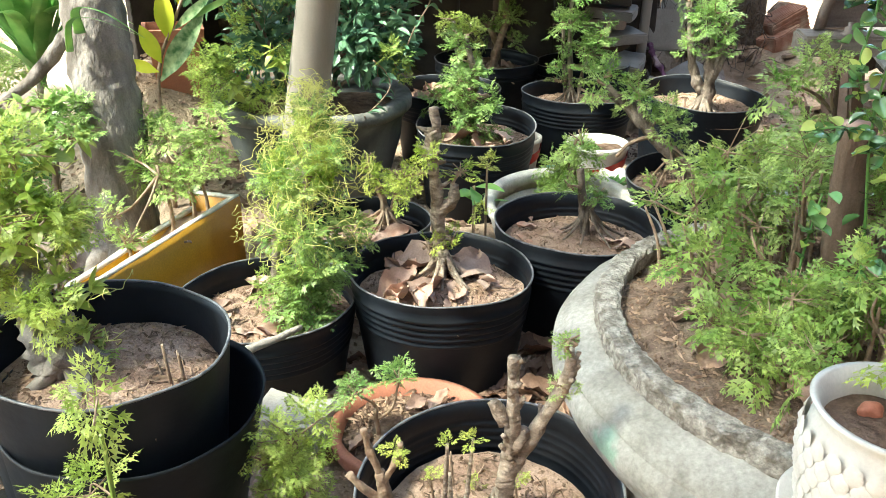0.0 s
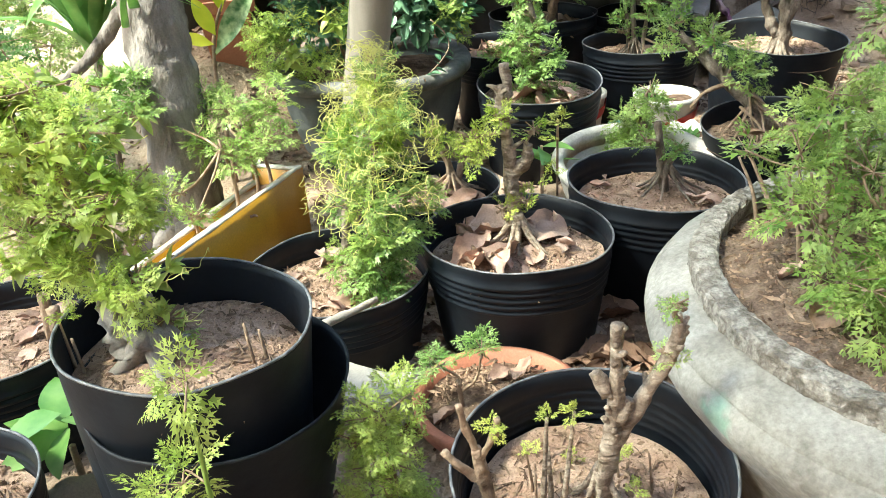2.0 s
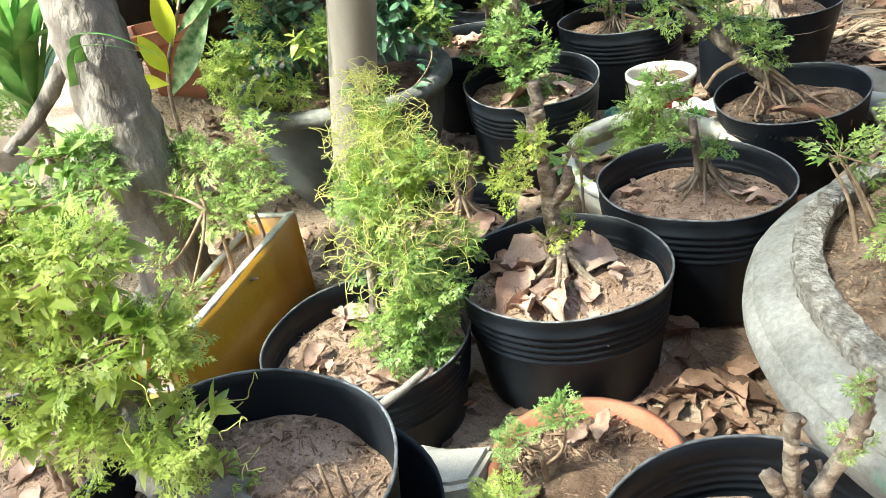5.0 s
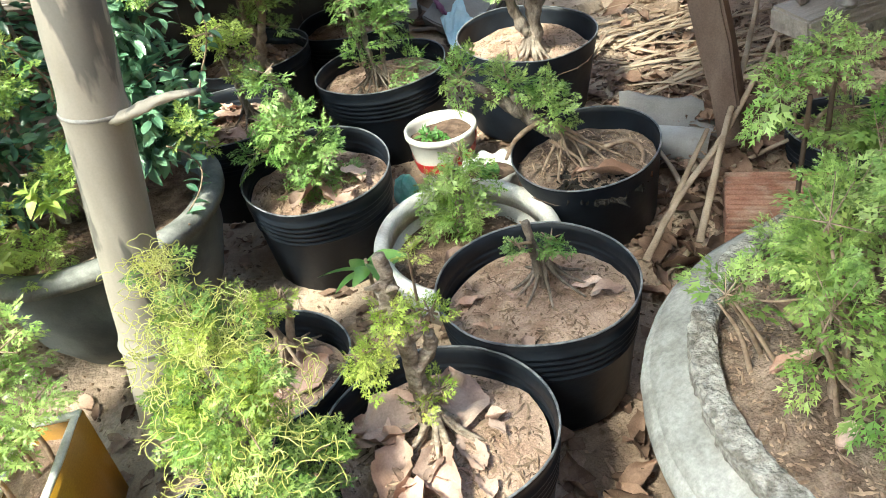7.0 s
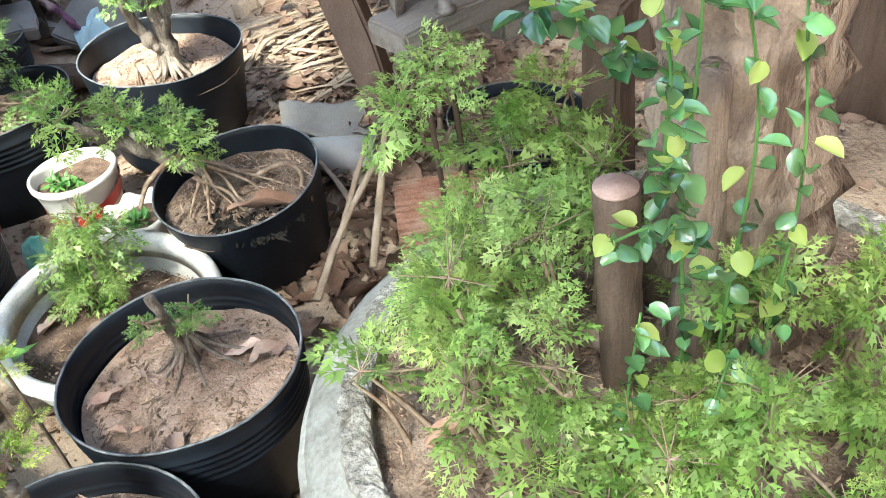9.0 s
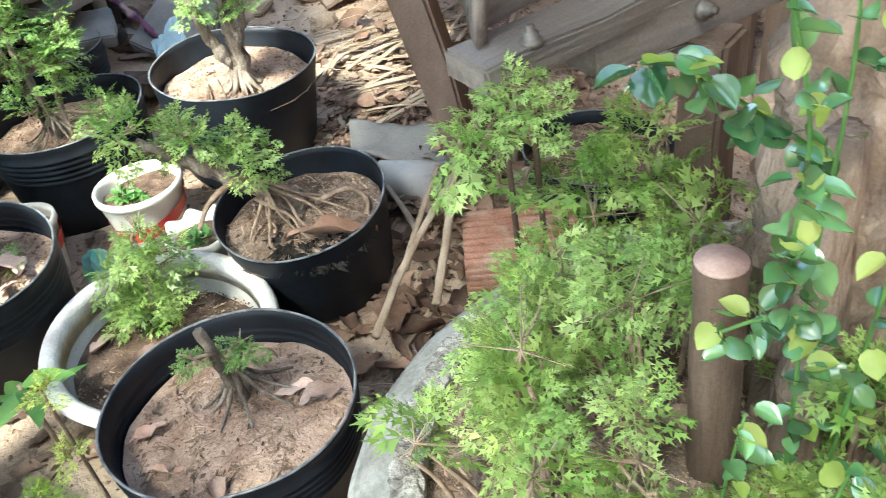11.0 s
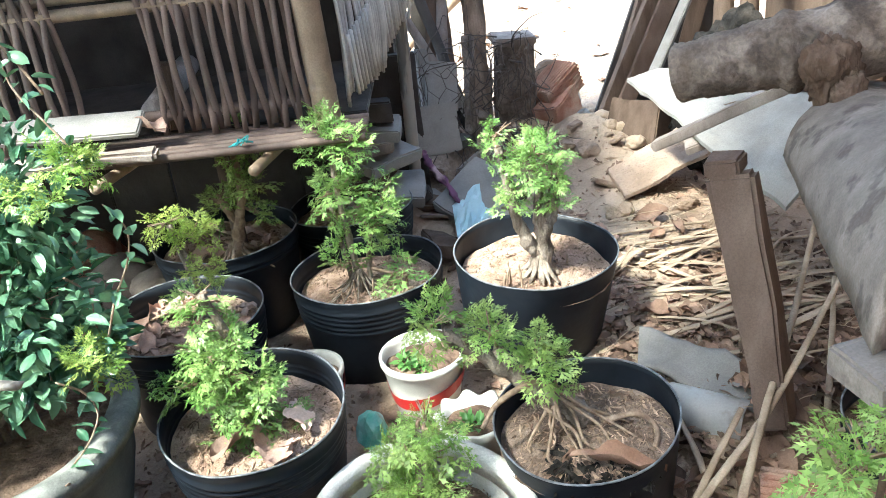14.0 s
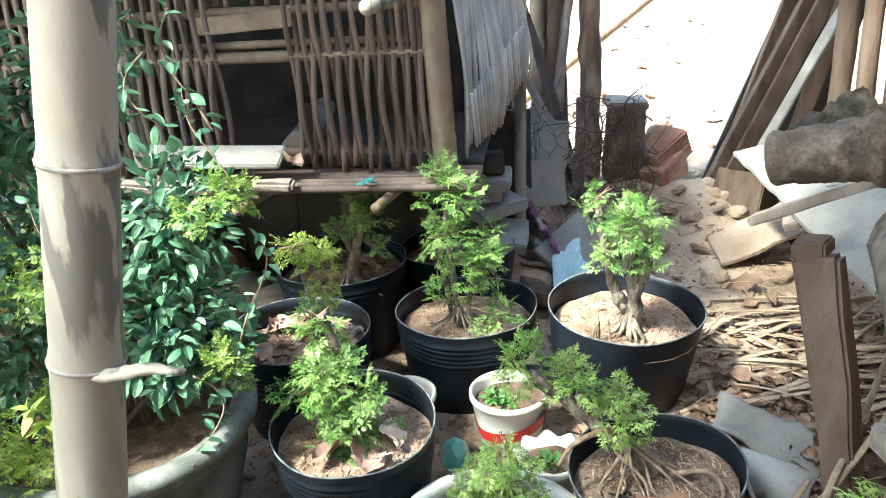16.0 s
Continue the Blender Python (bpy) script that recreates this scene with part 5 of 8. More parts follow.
# ---- other planters ----
def ring_pot():
    c, z1, r = (0.263, 1.745), 0.153, 0.162
    z0 = gz(*c) - 0.006
    h = z1 - z0
    t = thing("potted_shrub", (*c, z0), "feathery shrub in a round cement pot with white rim", "potted plant")
    prof = [(0, 0), (r * 0.72, 0), (r * 0.86, h * 0.45), (r * 0.95, h - 0.02), (r - 0.022, h - 0.035), (r * 0.8, h * 0.4), (0, h * 0.4)]
    solid("pot", lathe(prof, (*c, z0), 64, 0.012, 0.004, 2, (7, 0)), M["palecon"], t, "plain grey cement pot")
    solid("rim", lathe([(r - 0.024, h - 0.036), (r - 0.022, h - 0.004), (r - 0.014, h + 0.002), (r - 0.002, h), (r + 0.002, h - 0.008), (r - 0.008, h - 0.024)], (*c, z0), 64, 0.012, 0.004, 2, (7, 0)), M["plaster"], t, "worn white-painted rim")
    zs = z1 - 0.058
    solid("soil", soil_disc(c, r - 0.026, zs, 0.008, 61, tilt=(7, 0)), M["darksoil"], t, "dark damp soil")
    solid("grit", crumbs(c, r - 0.03, zs, 1400, 0.0022, 61, lambda x, y: zs + 0.008 + 0.006 * noise.noise(Vector((x * 30, y * 30, 61)))), M["crumb"], t, smooth=False)
    lay_leaves(t, c, r * 0.7, zs + 0.006, 7, 62, 0.05)
    stem(t, [(0.285, 1.80, zs), (0.285, 1.805, 0.18), (0.29, 1.805, 0.25)], 0.010, 0.006, "bark", 3)
    b = [(0.285, 1.805, 0.195, 0.070, 0.068), (0.265, 1.80, 0.135, 0.042, 0.03), (0.302, 1.80, 0.262, 0.042, 0.034), (0.315, 1.79, 0.14, 0.024, 0.026)]
    branches(t, [(0.285, 1.805, 0.18), (0.29, 1.805, 0.25)], b, 0.0035, 63)
    foliage(t, b, 0.062, 8.5, "leaf_broad")


ring_pot()


def glazed_pot(c, z1, r, seed, label, plant=False):
    z0 = gz(*c) - 0.004
    h = z1 - z0
    t = thing("glazed_pot", (*c, z0), label, "flower pot", "red and white glazed pots")
    rb = r * 0.68
    solid("body", lathe([(0, 0), (rb, 0), (rb + 0.004, 0.006), (rb + (r - rb) * 0.55, h * 0.5), (r - 0.004, h - 0.014), (r, h - 0.010), (r, h), (r - 0.006, h + 0.001), (r - 0.007, h - 0.012), (rb, h * 0.3), (0, h * 0.3)], (*c, z0), 56), M["ceramic"], t, "cream glazed ribbed body")
    # slanting red band that circles the body
    V, Fc, seg = [], [], 56
    for s in range(seg + 1):
        w = 2 * math.pi * s / seg
        k = 0.56 + 0.17 * math.cos(w - 0.4)
        for q in (k - 0.11, k, k + 0.11):
            zz = h * min(0.88, max(0.10, q))
            rr = rb + (r - rb) * (zz / h) + 0.0035
            V.append((c[0] + rr * math.cos(w), c[1] + rr * math.sin(w), z0 + zz))
    for s in range(seg):
        for i in range(2):
            Fc.append((s * 3 + i, s * 3 + 3 + i, s * 3 + 4 + i, s * 3 + 1 + i))
    solid("red_band", (np.array(V), Fc), M["red"], t, "slanting red glaze band")
    zs = z1 - 0.022
    solid("soil", soil_disc(c, r - 0.010, zs, 0.005, seed, 8, 28), M["darksoil"], t, "dark soil")
    if plant:
        foliage(t, [(c[0] - 0.03, c[1], zs + 0.016, 0.026, 0.012), (c[0] - 0.01, c[1] - 0.03, zs + 0.012, 0.02, 0.01)], 0.02, 5, "leaf_deep", OVATE)


def scalloped_pot():
    """Small white bowl with a frilled lip."""
    c, r, h = (0.417, 1.950), 0.060, 0.085
    z0 = gz(*c) - 0.004
    t = thing("glazed_pot", (*c, z0), "small white glazed pot with a frilled lip", "flower pot")
    prof = [(0, 0), (0.036, 0), (0.050, h * 0.5), (r - 0.006, h - 0.02), (r + 0.004, h), (r - 0.002, h + 0.002), (r - 0.010, h - 0.02), (0.03, h * 0.4), (0, h * 0.4)]
    v, f = lathe(prof, (*c, z0), 72)
    k = len(prof)
    for i in range(len(v)):
        if prof[i % k][1] > h - 0.01:
            w = 2 * math.pi * (i // k) / 72
            v[i][:2] = np.array(c) + (v[i][:2] - c) * (1 + 0.07 * math.cos(9 * w))
            v[i][2] += 0.004 * math.cos(9 * w)
    solid("body", (v, f), M["ceramic"], t, "frilled white bowl")
    zs = z0 + h - 0.018
    solid("soil", soil_disc(c, r - 0.010, zs, 0.004, 8, 8, 28), M["darksoil"], t, "dark soil")
    foliage(t, [(c[0] - 0.01, c[1] - 0.01, zs + 0.012, 0.03, 0.012)], 0.02, 4, "leaf_deep", OVATE)


glazed_pot((0.385, 2.118), 0.165, 0.078, 1.0, "small cream glazed pot with red band and seedlings", True)
scalloped_pot()
glazed_pot((0.182, 2.172), 0.160, 0.068, 2.4, "small cream and red glazed pot")


def low_bowls():
    c = (0.009, 1.066)
    z0 = gz(*c) - 0.012
    t = thing("terracotta_bowl", (*c, z0), "shallow terracotta bowl holding a small sprig", "flower pot")
    r, h = 0.116, 0.075
    solid("bowl", lathe([(0, 0), (0.08, 0), (0.105, h - 0.025), (r, h - 0.02), (r + 0.002, h), (r - 0.010, h + 0.002), (r - 0.014, h - 0.02), (0.07, 0.02), (0, 0.02)], (*c, z0), 56), M["terracotta"], t, "orange terracotta bowl")
    solid("soil", soil_disc(c, r - 0.013, z0 + h - 0.018, 0.006, 71), M["darksoil"], t, "dark soil")
    lay_leaves(t, c, 0.09, z0 + h - 0.010, 3, 72, 0.035)
    solid("grit", crumbs(c, 0.098, z0 + h - 0.012, 900, 0.0028, 72), M["crumb"], t, "dark soil crumbs", smooth=False)
    stem(t, [(-0.04, 1.055, 0.05), (-0.045, 1.055, 0.10)], 0.004, 0.003, "twig")
    b = [(-0.068, 1.052, 0.125, 0.028, 0.024), (-0.012, 1.058, 0.145, 0.025, 0.024)]
    branches(t, [(-0.045, 1.055, 0.08)], b, 0.0025, 73)
    foliage(t, b, 0.038, 6, "leaf_fine")
    c = (-0.108, 0.862)
    z0 = gz(*c)
    w = thing("shrub", (*c, z0), "low bright green feathery bush on the ground", "shrub")
    stem(w, [(*c, z0 - 0.01), (c[0], c[1], 0.08), (c[0], c[1] + 0.005, 0.20)], 0.005, 0.003, "twig")
    b = [(c[0], c[1], 0.195, 0.052, 0.042), (c[0] + 0.005, c[1], 0.13, 0.055, 0.045), (c[0] - 0.03, c[1] - 0.01, 0.17, 0.028, 0.024), (c[0] + 0.01, c[1], 0.07, 0.04, 0.03)]
    branches(w, [(c[0], c[1], 0.06)], b, 0.003, 74)
    foliage(w, b, 0.048, 9, "leaf_lime")
    s = thing("broken_slab", (-0.165, 1.10, gz(-0.165, 1.10)), "broken pale cement shard between the pots", "rubble")
    solid("shard", box((-0.165, 1.10, 0.035), (0.12, 0.06, 0.07), (8, -14, -25), 0.008, 0.012, 3), M["palecon"], s)


low_bowls()


def dark_planter():
    c, z1, r = (-0.304, 2.033), 0.290, 0.222
    z0 = gz(*c) - 0.008
    h = z1 - z0
    t = thing("cement_planter", (*c, z0), "big dark damp cement planter with thick rolled rim", "planter")
    # bowl and rim differ in tone to put shade and sun into their colours
    solid("bowl", lathe([(0, 0), (r * 0.62, 0), (r * 0.80, h * 0.25), (r * 0.92, h * 0.62), (r * 0.94, h * 0.80), (r * 0.99, h - 0.03), (r + 0.006, h - 0.020), (r + 0.006, h - 0.002), (r - 0.004, h + 0.003), (r - 0.022, h), (r - 0.026, h - 0.04), (r * 0.7, h * 0.4), (0, h * 0.4)], (*c, z0), 80, 0.012, 0.008, 4), M["darkcon"], t, "grey-black cement bowl")
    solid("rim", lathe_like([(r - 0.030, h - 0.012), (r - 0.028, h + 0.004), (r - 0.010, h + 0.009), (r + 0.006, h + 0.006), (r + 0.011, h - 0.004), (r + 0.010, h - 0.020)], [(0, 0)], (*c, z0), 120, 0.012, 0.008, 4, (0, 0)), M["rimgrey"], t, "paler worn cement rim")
    zs = z1 - 0.035
    solid("soil", soil_disc(c, r - 0.024, zs, 0.015, 81), M["darksoil"], t, "dark soil")
    o = thing("glossy_shrub", (*c, zs), "large shrub with small glossy dark-green oval leaves", "shrub")
    b = [(-0.20, 2.03, 0.46, 0.13, 0.13), (-0.16, 2.06, 0.60, 0.10, 0.12), (-0.42, 2.05, 0.42, 0.10, 0.13), (-0.36, 2.10, 0.62, 0.10, 0.16), (-0.14, 2.02, 0.41, 0.08, 0.07), (-0.45, 2.12, 0.78, 0.10, 0.14), (-0.30, 2.15, 0.80, 0.08, 0.12), (-0.50, 2.10, 0.98, 0.10, 0.13), (-0.22, 2.16, 0.90, 0.05, 0.10), (-0.52, 2.0, 0.62, 0.10, 0.14)]
    for i, (x, y, z, _, _) in enumerate(b):
        stem(o, [(c[0] + 0.05 * math.cos(i), c[1] + 0.05 * math.sin(i), zs - 0.01), ((c[0] + x) / 2, (c[1] + y) / 2, (zs + z) / 2), (x, y, z)], 0.006, 0.002, "bark", i, rough=0.2, sides=6)
    branches(o, [(x, y, z - 0.05) for x, y, z, _, _ in b], b, 0.0025, 82, 9)
    foliage(o, [(x, y, z, w * 1.15, h * 1.15) for x, y, z, w, h in b], 0.034, 4.3, "leaf_gloss", SLIM, 0.05, 0.02)
    foliage(o, [(-0.18, 1.93, 0.39, 0.050, 0.040), (-0.09, 2.00, 0.41, 0.045, 0.045), (-0.20, 1.95, 0.44, 0.06, 0.05)], 0.037, 4.0, "leaf_gloss", SLIM, 0.0, 0.02)
    for i, (x, y, z) in enumerate([(-0.12, 2.0, 0.50), (-0.08, 2.02, 0.62), (-0.10, 2.05, 0.74), (-0.16, 2.05, 0.86), (-0.24, 2.05, 0.98), (-0.05, 1.98, 0.42), (-0.14, 1.9, 0.40), (-0.3, 1.95, 0.5)]):
        q = [(x + 0.03 * math.sin(i + k), y + 0.02 * math.cos(2 * i + k), z + 0.045 * k * (1 if i % 3 else -0.6)) for k in range(5)]
        stem(o, q, 0.002, 0.001, "twig", i, "shoot", sides=5)
        solid("spray", leaves(SLIM, [(np.array(p), rng.normal(0, 1, 3), rng.uniform(0.02, 0.034)) for p in smooth_pts(q, 4)]), M["leaf_gloss"], o)
    foliage(o, [(-0.09, 1.98, 0.66, 0.060, 0.05), (-0.33, 1.94, 0.57, 0.05, 0.05), (-0.32, 1.92, 0.42, 0.05, 0.05), (-0.115, 1.94, 0.41, 0.045, 0.04), (-0.50, 1.97, 0.36, 0.06, 0.06)], 0.055, 6, "leaf_mid")
    f = thing("shrub", (-0.43, 1.93, zs), "pale feathery sprigs at the planter edge", "shrub")
    stem(f, [(-0.43, 1.93, zs - 0.01), (-0.435, 1.925, 0.32)], 0.004, 0.002, "twig")
    foliage(f, [(-0.44, 1.92, 0.33, 0.05, 0.035), (-0.37, 1.90, 0.30, 0.035, 0.02), (-0.50, 1.95, 0.40, 0.06, 0.06), (-0.46, 1.93, 0.50, 0.045, 0.05), (-0.335, 1.90, 0.41, 0.04, 0.04), (-0.39, 1.86, 0.36, 0.04, 0.05), (-0.40, 1.84, 0.30, 0.035, 0.03), (-0.47, 1.86, 0.34, 0.05, 0.05), (-0.53, 1.90, 0.40, 0.05, 0.05), (-0.42, 1.85, 0.43, 0.04, 0.04)], 0.055, 4.0, "leaf_lime")
    foliage(f, [(-0.443, 1.83, 0.365, 0.032, 0.030), (-0.327, 1.83, 0.43, 0.032, 0.028)], 0.042, 6, "leaf_lime", SPEAR)
    for i in range(5):
        solid("sprig", tube([(-0.4 + 0.1 * i * 0.6, 1.88, zs), (-0.40 + 0.06 * i, 1.87, zs + 0.02), (-0.36 + 0.05 * i, 1.84, zs + 0.04)], 0.003, 0.0015, 5, 4), M["twig"], o)


dark_planter()


def mustard_planter():
    t = thing("mustard_planter", (-0.46, 1.45, gz(-0.46, 1.45)), "tilted mustard-glazed rectangular planter with raw white edge", "planter")
    # four thick walls, higher at the far end
    def wall(a, b, za, zb, zf):
        a, b = np.array(a), np.array(b)
        n = np.array([-(b - a)[1], (b - a)[0]]) / np.linalg.norm(b - a) * 0.014
        V, Fc, m = [], [], 10
        for i in range(m + 1):
            p = a + (b - a) * i / m
            zt = za + (zb - za) * i / m + 0.004 * noise.noise(Vector((p[0] * 60, p[1] * 60, 1)))
            out = -n * 0.35 * math.sin(math.pi * i / m)
            for q, z in ((p + out * 0, zf), (p + out, (zf + zt) / 2), (p, zt - 0.004), (p + n, zt - 0.004), (p + n, zf)):
                V.append((q[0], q[1], z))
        for i in range(m):
            for j in range(5):
                Fc.append((i * 5 + j, i * 5 + (j + 1) % 5, (i + 1) * 5 + (j + 1) % 5, (i + 1) * 5 + j))
        Fc += [tuple(range(5)), tuple(m * 5 + j for j in range(4, -1, -1))]
        body = solid("side", (np.array(V), Fc), M["yellow"], t, "mustard yellow glazed wall")
        V, Fc = [], []
        for i in range(m + 1):
            p = a + (b - a) * i / m
            zt = za + (zb - za) * i / m
            e = 0.003 * noise.noise(Vector((p[0] * 90, p[1] * 90, 3)))
            for q, z in ((p + n * 0.15, zt - 0.006), (p + n * 0.2, zt - 0.001 + e), (p + n * 0.95, zt - 0.001 - e), (p + n * 1.05, zt - 0.006)):
                V.append((q[0], q[1], z))
        for i in range(m):
            for j in range(4):
                Fc.append((i * 4 + j, i * 4 + (j + 1) % 4, (i + 1) * 4 + (j + 1) % 4, (i + 1) * 4 + j))
        Fc += [(0, 1, 2, 3), tuple(m * 4 + j for j in (3, 2, 1, 0))]
        solid("edge", (np.array(V), Fc), M["plaster"], body, "raw white broken edge")
    zf = gz(-0.46, 1.44) - 0.01
    wall((-0.519, 1.270), (-0.385, 1.635), 0.168, 0.187, zf)
    wall((-0.385, 1.635), (-0.495, 1.680), 0.187, 0.180, zf)
    wall((-0.495, 1.680), (-0.632, 1.315), 0.150, 0.120, zf)
    wall((-0.632, 1.315), (-0.519, 1.270), 0.080, 0.110, zf)
    V = [(-0.526, 1.285, 0.095), (-0.398, 1.622, 0.150), (-0.492, 1.665, 0.145), (-0.622, 1.322, 0.085)]
    solid("soil", grid_quad(V, 22, 0.012, 91), M["soil"], t, "rooty brown soil")
    lay_leaves(t, (-0.50, 1.47), 0.06, 0.135, 6, 92, 0.045)
    s = thing("shrub", (-0.48, 1.54, 0.12), "yellow-green feathery shrub in the mustard planter", "shrub")
    for i, (a, b, z) in enumerate([(-0.475, 1.58, 0.28), (-0.455, 1.60, 0.26), (-0.50, 1.53, 0.28), (-0.54, 1.42, 0.20)]):
        stem(s, [(a + 0.01, b, 0.10), (a + 0.012, b + 0.008, (0.10 + z) / 2), (a, b, z)], 0.005, 0.0025, "twig", i, rough=0.25, sides=7)
    bl = [(-0.51, 1.63, 0.305, 0.065, 0.045), (-0.44, 1.64, 0.32, 0.055, 0.045), (-0.555, 1.57, 0.275, 0.045, 0.04), (-0.49, 1.55, 0.24, 0.05, 0.035), (-0.42, 1.58, 0.265, 0.04, 0.03), (-0.56, 1.46, 0.205, 0.035, 0.03), (-0.52, 1.42, 0.18, 0.028, 0.022), (-0.57, 1.68, 0.32, 0.05, 0.04)]
    branches(s, [(-0.475, 1.58, 0.26), (-0.455, 1.60, 0.24), (-0.50, 1.53, 0.26)], bl, 0.003, 93)
    foliage(s, bl, 0.062, 6.5, "leaf_broad")


def grid_quad(c, n, amp, seed):
    """A bumpy sheet between four corners."""
    c = [np.array(p, float) for p in c]
    V, Fc = [], []
    for j in range(n + 1):
        for i in range(n + 1):
            u, v = i / n, j / n
            p = c[0] * (1 - u) * (1 - v) + c[1] * u * (1 - v) + c[2] * u * v + c[3] * (1 - u) * v
            p = p + np.array([0, 0, amp * noise.noise(Vector((p[0] * 16, p[1] * 16, seed))) + amp * 0.4 * noise.noise(Vector((p[0] * 60, p[1] * 60, seed)))])
            V.append(p)
    for j in range(n):
        for i in range(n):
            a = j * (n + 1) + i
            Fc.append((a, a + 1, a + n + 2, a + n + 1))
    return np.array(V), Fc


mustard_planter()


def white_cup():
    c, z0 = (0.375, 0.60), 0.330
    s = thing("plinth_block", (*c, gz(*c)), "plain grey cement block used as a stand", "block")
    solid("block", box((c[0], c[1], (z0 + gz(*c)) / 2 - 0.01), (0.10, 0.10, z0 - gz(*c) - 0.018 + 0.02), (0, 0, 15), 0.004, 0), M["concrete"], s)
    d = thing("saucer", (*c, z0), "cream ceramic saucer under the white pot", "saucer")
    solid("dish", lathe([(0, 0), (0.045, 0), (0.066, 0.018), (0.064, 0.020), (0.044, 0.004), (0, 0.004)], (*c, z0), 48), M["ceramic"], d)
    t = thing("white_pot", (*c, z0 + 0.005), "white ceramic pot embossed with fish-scale pattern", "flower pot")
    h, r = 0.105, 0.060
    solid("body", lathe([(0, 0.001), (0.040, 0.001), (0.054, 0.03), (r, 0.06), (0.056, 0.085), (0.052, 0.092), (0.056, h - 0.004), (0.059, h), (0.054, h), (0.048, h - 0.015), (0.04, 0.05), (0, 0.05)], (*c, z0 + 0.005), 64), M["ceramic"], t, "glossy white body")
    for j in range(7):
        zz = 0.016 + j * 0.0105
        rr = 0.050 + (r - 0.050) * min(1, zz / 0.06) + 0.0005
        for i in range(26):
            w = 2 * math.pi * (i + 0.5 * (j % 2)) / 26
            solid("scale", scale_bump((c[0] + rr * math.cos(w), c[1] + rr * math.sin(w), z0 + 0.005 + zz), w, 0.0085), M["ceramic"], t)
    zs = z0 + 0.090
    solid("soil", soil_disc(c, 0.049, zs, 0.004, 95, 6, 24), M["darksoil"], t, "dark soil with stone chips")
    for i, (a, b) in enumerate([(0.02, 0.01), (-0.012, 0.018), (0.0, -0.02)]):
        solid("stone_chip", rock((c[0] + a, c[1] + b, zs + 0.006), (0.018, 0.014, 0.012), i), M["terracotta"], t)
    foliage(t, [(c[0] + 0.015, c[1] + 0.02, z0 + 0.125, 0.03, 0.02)], 0.04, 5, "leaf_yellow")


def scale_bump(p, w, s):
    """A small raised shield on an upright round wall."""
    t, n = np.array([-math.sin(w), math.cos(w), 0]), np.array([math.cos(w), math.sin(w), 0])
    P = np.array(p)
    V = [P + n * 0.0025]
    for k in range(8):
        a = 2 * math.pi * k / 8
        V.append(P + t * s * 0.8 * math.cos(a) + np.array([0, 0, s * math.sin(a)]) - n * 0.0008)
    return np.array(V), [(0, 1 + k, 1 + (k + 1) % 8) for k in range(8)]


white_cup()

# ---- bamboo post in front of the dark planter ----
def bamboo_pole(owner, a, b, r, nodes, name="pole", material="bamboo", sides=20):
    """A jointed cane: swollen rings at the nodes."""
    a, b = np.array(a, float), np.array(b, float)
    n = 60
    d = b - a
    w = d / np.linalg.norm(d)
    u = np.cross(w, [0, 1, 0] if abs(w[1]) < 0.9 else [1, 0, 0])
    u /= np.linalg.norm(u)
    v = np.cross(w, u)
    ts = sorted(set([i / n for i in range(n + 1)] + [k + e for k in nodes for e in (-0.008, -0.003, 0.0, 0.003, 0.008) if 0 <= k + e <= 1]))
    V, Fc = [], []
    for t in ts:
        rr = r * (1 + sum(0.05 * math.exp(-((t - k) / 0.004) ** 2) - 0.03 * math.exp(-((t - k - 0.012) / 0.006) ** 2) for k in nodes))
        for s in range(sides):
            q = 2 * math.pi * s / sides
            V.append(a + d * t + (u * math.cos(q) + v * math.sin(q)) * rr)
    for i in range(len(ts) - 1):
        for s in range(sides):
            Fc.append((i * sides + s, i * sides + (s + 1) % sides, (i + 1) * sides + (s + 1) % sides, (i + 1) * sides + s))
    Fc += [tuple(range(sides - 1, -1, -1)), tuple((len(ts) - 1) * sides + s for s in range(sides))]
    pole = solid(name, (np.array(V), Fc), M[material], owner)
    if sides > 24:
        for k in nodes:
            V, Fc = [], []
            for t, e in ((k - 0.0016, 1.0), (k - 0.0012, 1.075), (k + 0.0006, 1.085), (k + 0.0010, 1.0)):
                V += [a + d * t + (u * math.cos(2 * math.pi * s / sides) + v * math.sin(2 * math.pi * s / sides)) * r * e for s in range(sides)]
            for i in range(3):
                for s in range(sides):
                    Fc.append((i * sides + s, i * sides + (s + 1) % sides, (i + 1) * sides + (s + 1) % sides, (i + 1) * sides + s))
            solid("node_ring", (np.array(V), Fc), M["graystem"], pole, "raised grey node ring")
    return pole


def bamboo_post():
    foot = (-0.312, 1.66, gz(-0.312, 1.66) - 0.03)
    t = thing("bamboo_post", foot, "thick dry bamboo post with a broken side branch", "post")
    bamboo_pole(t, foot, (0.108, 1.672, 2.35), 0.0395, [0.105, 0.250, 0.345, 0.47, 0.60, 0.74, 0.88], sides=28)
    solid("branch_stub", tube([(-0.205, 1.645, 0.562), (-0.168, 1.615, 0.578), (-0.128, 1.59, 0.592), (-0.088, 1.564, 0.597)], 0.0105, 0.006, 10, 6, 0.5, flat=0.7), M["bamboo"], t, "split side branch stub")


bamboo_post()


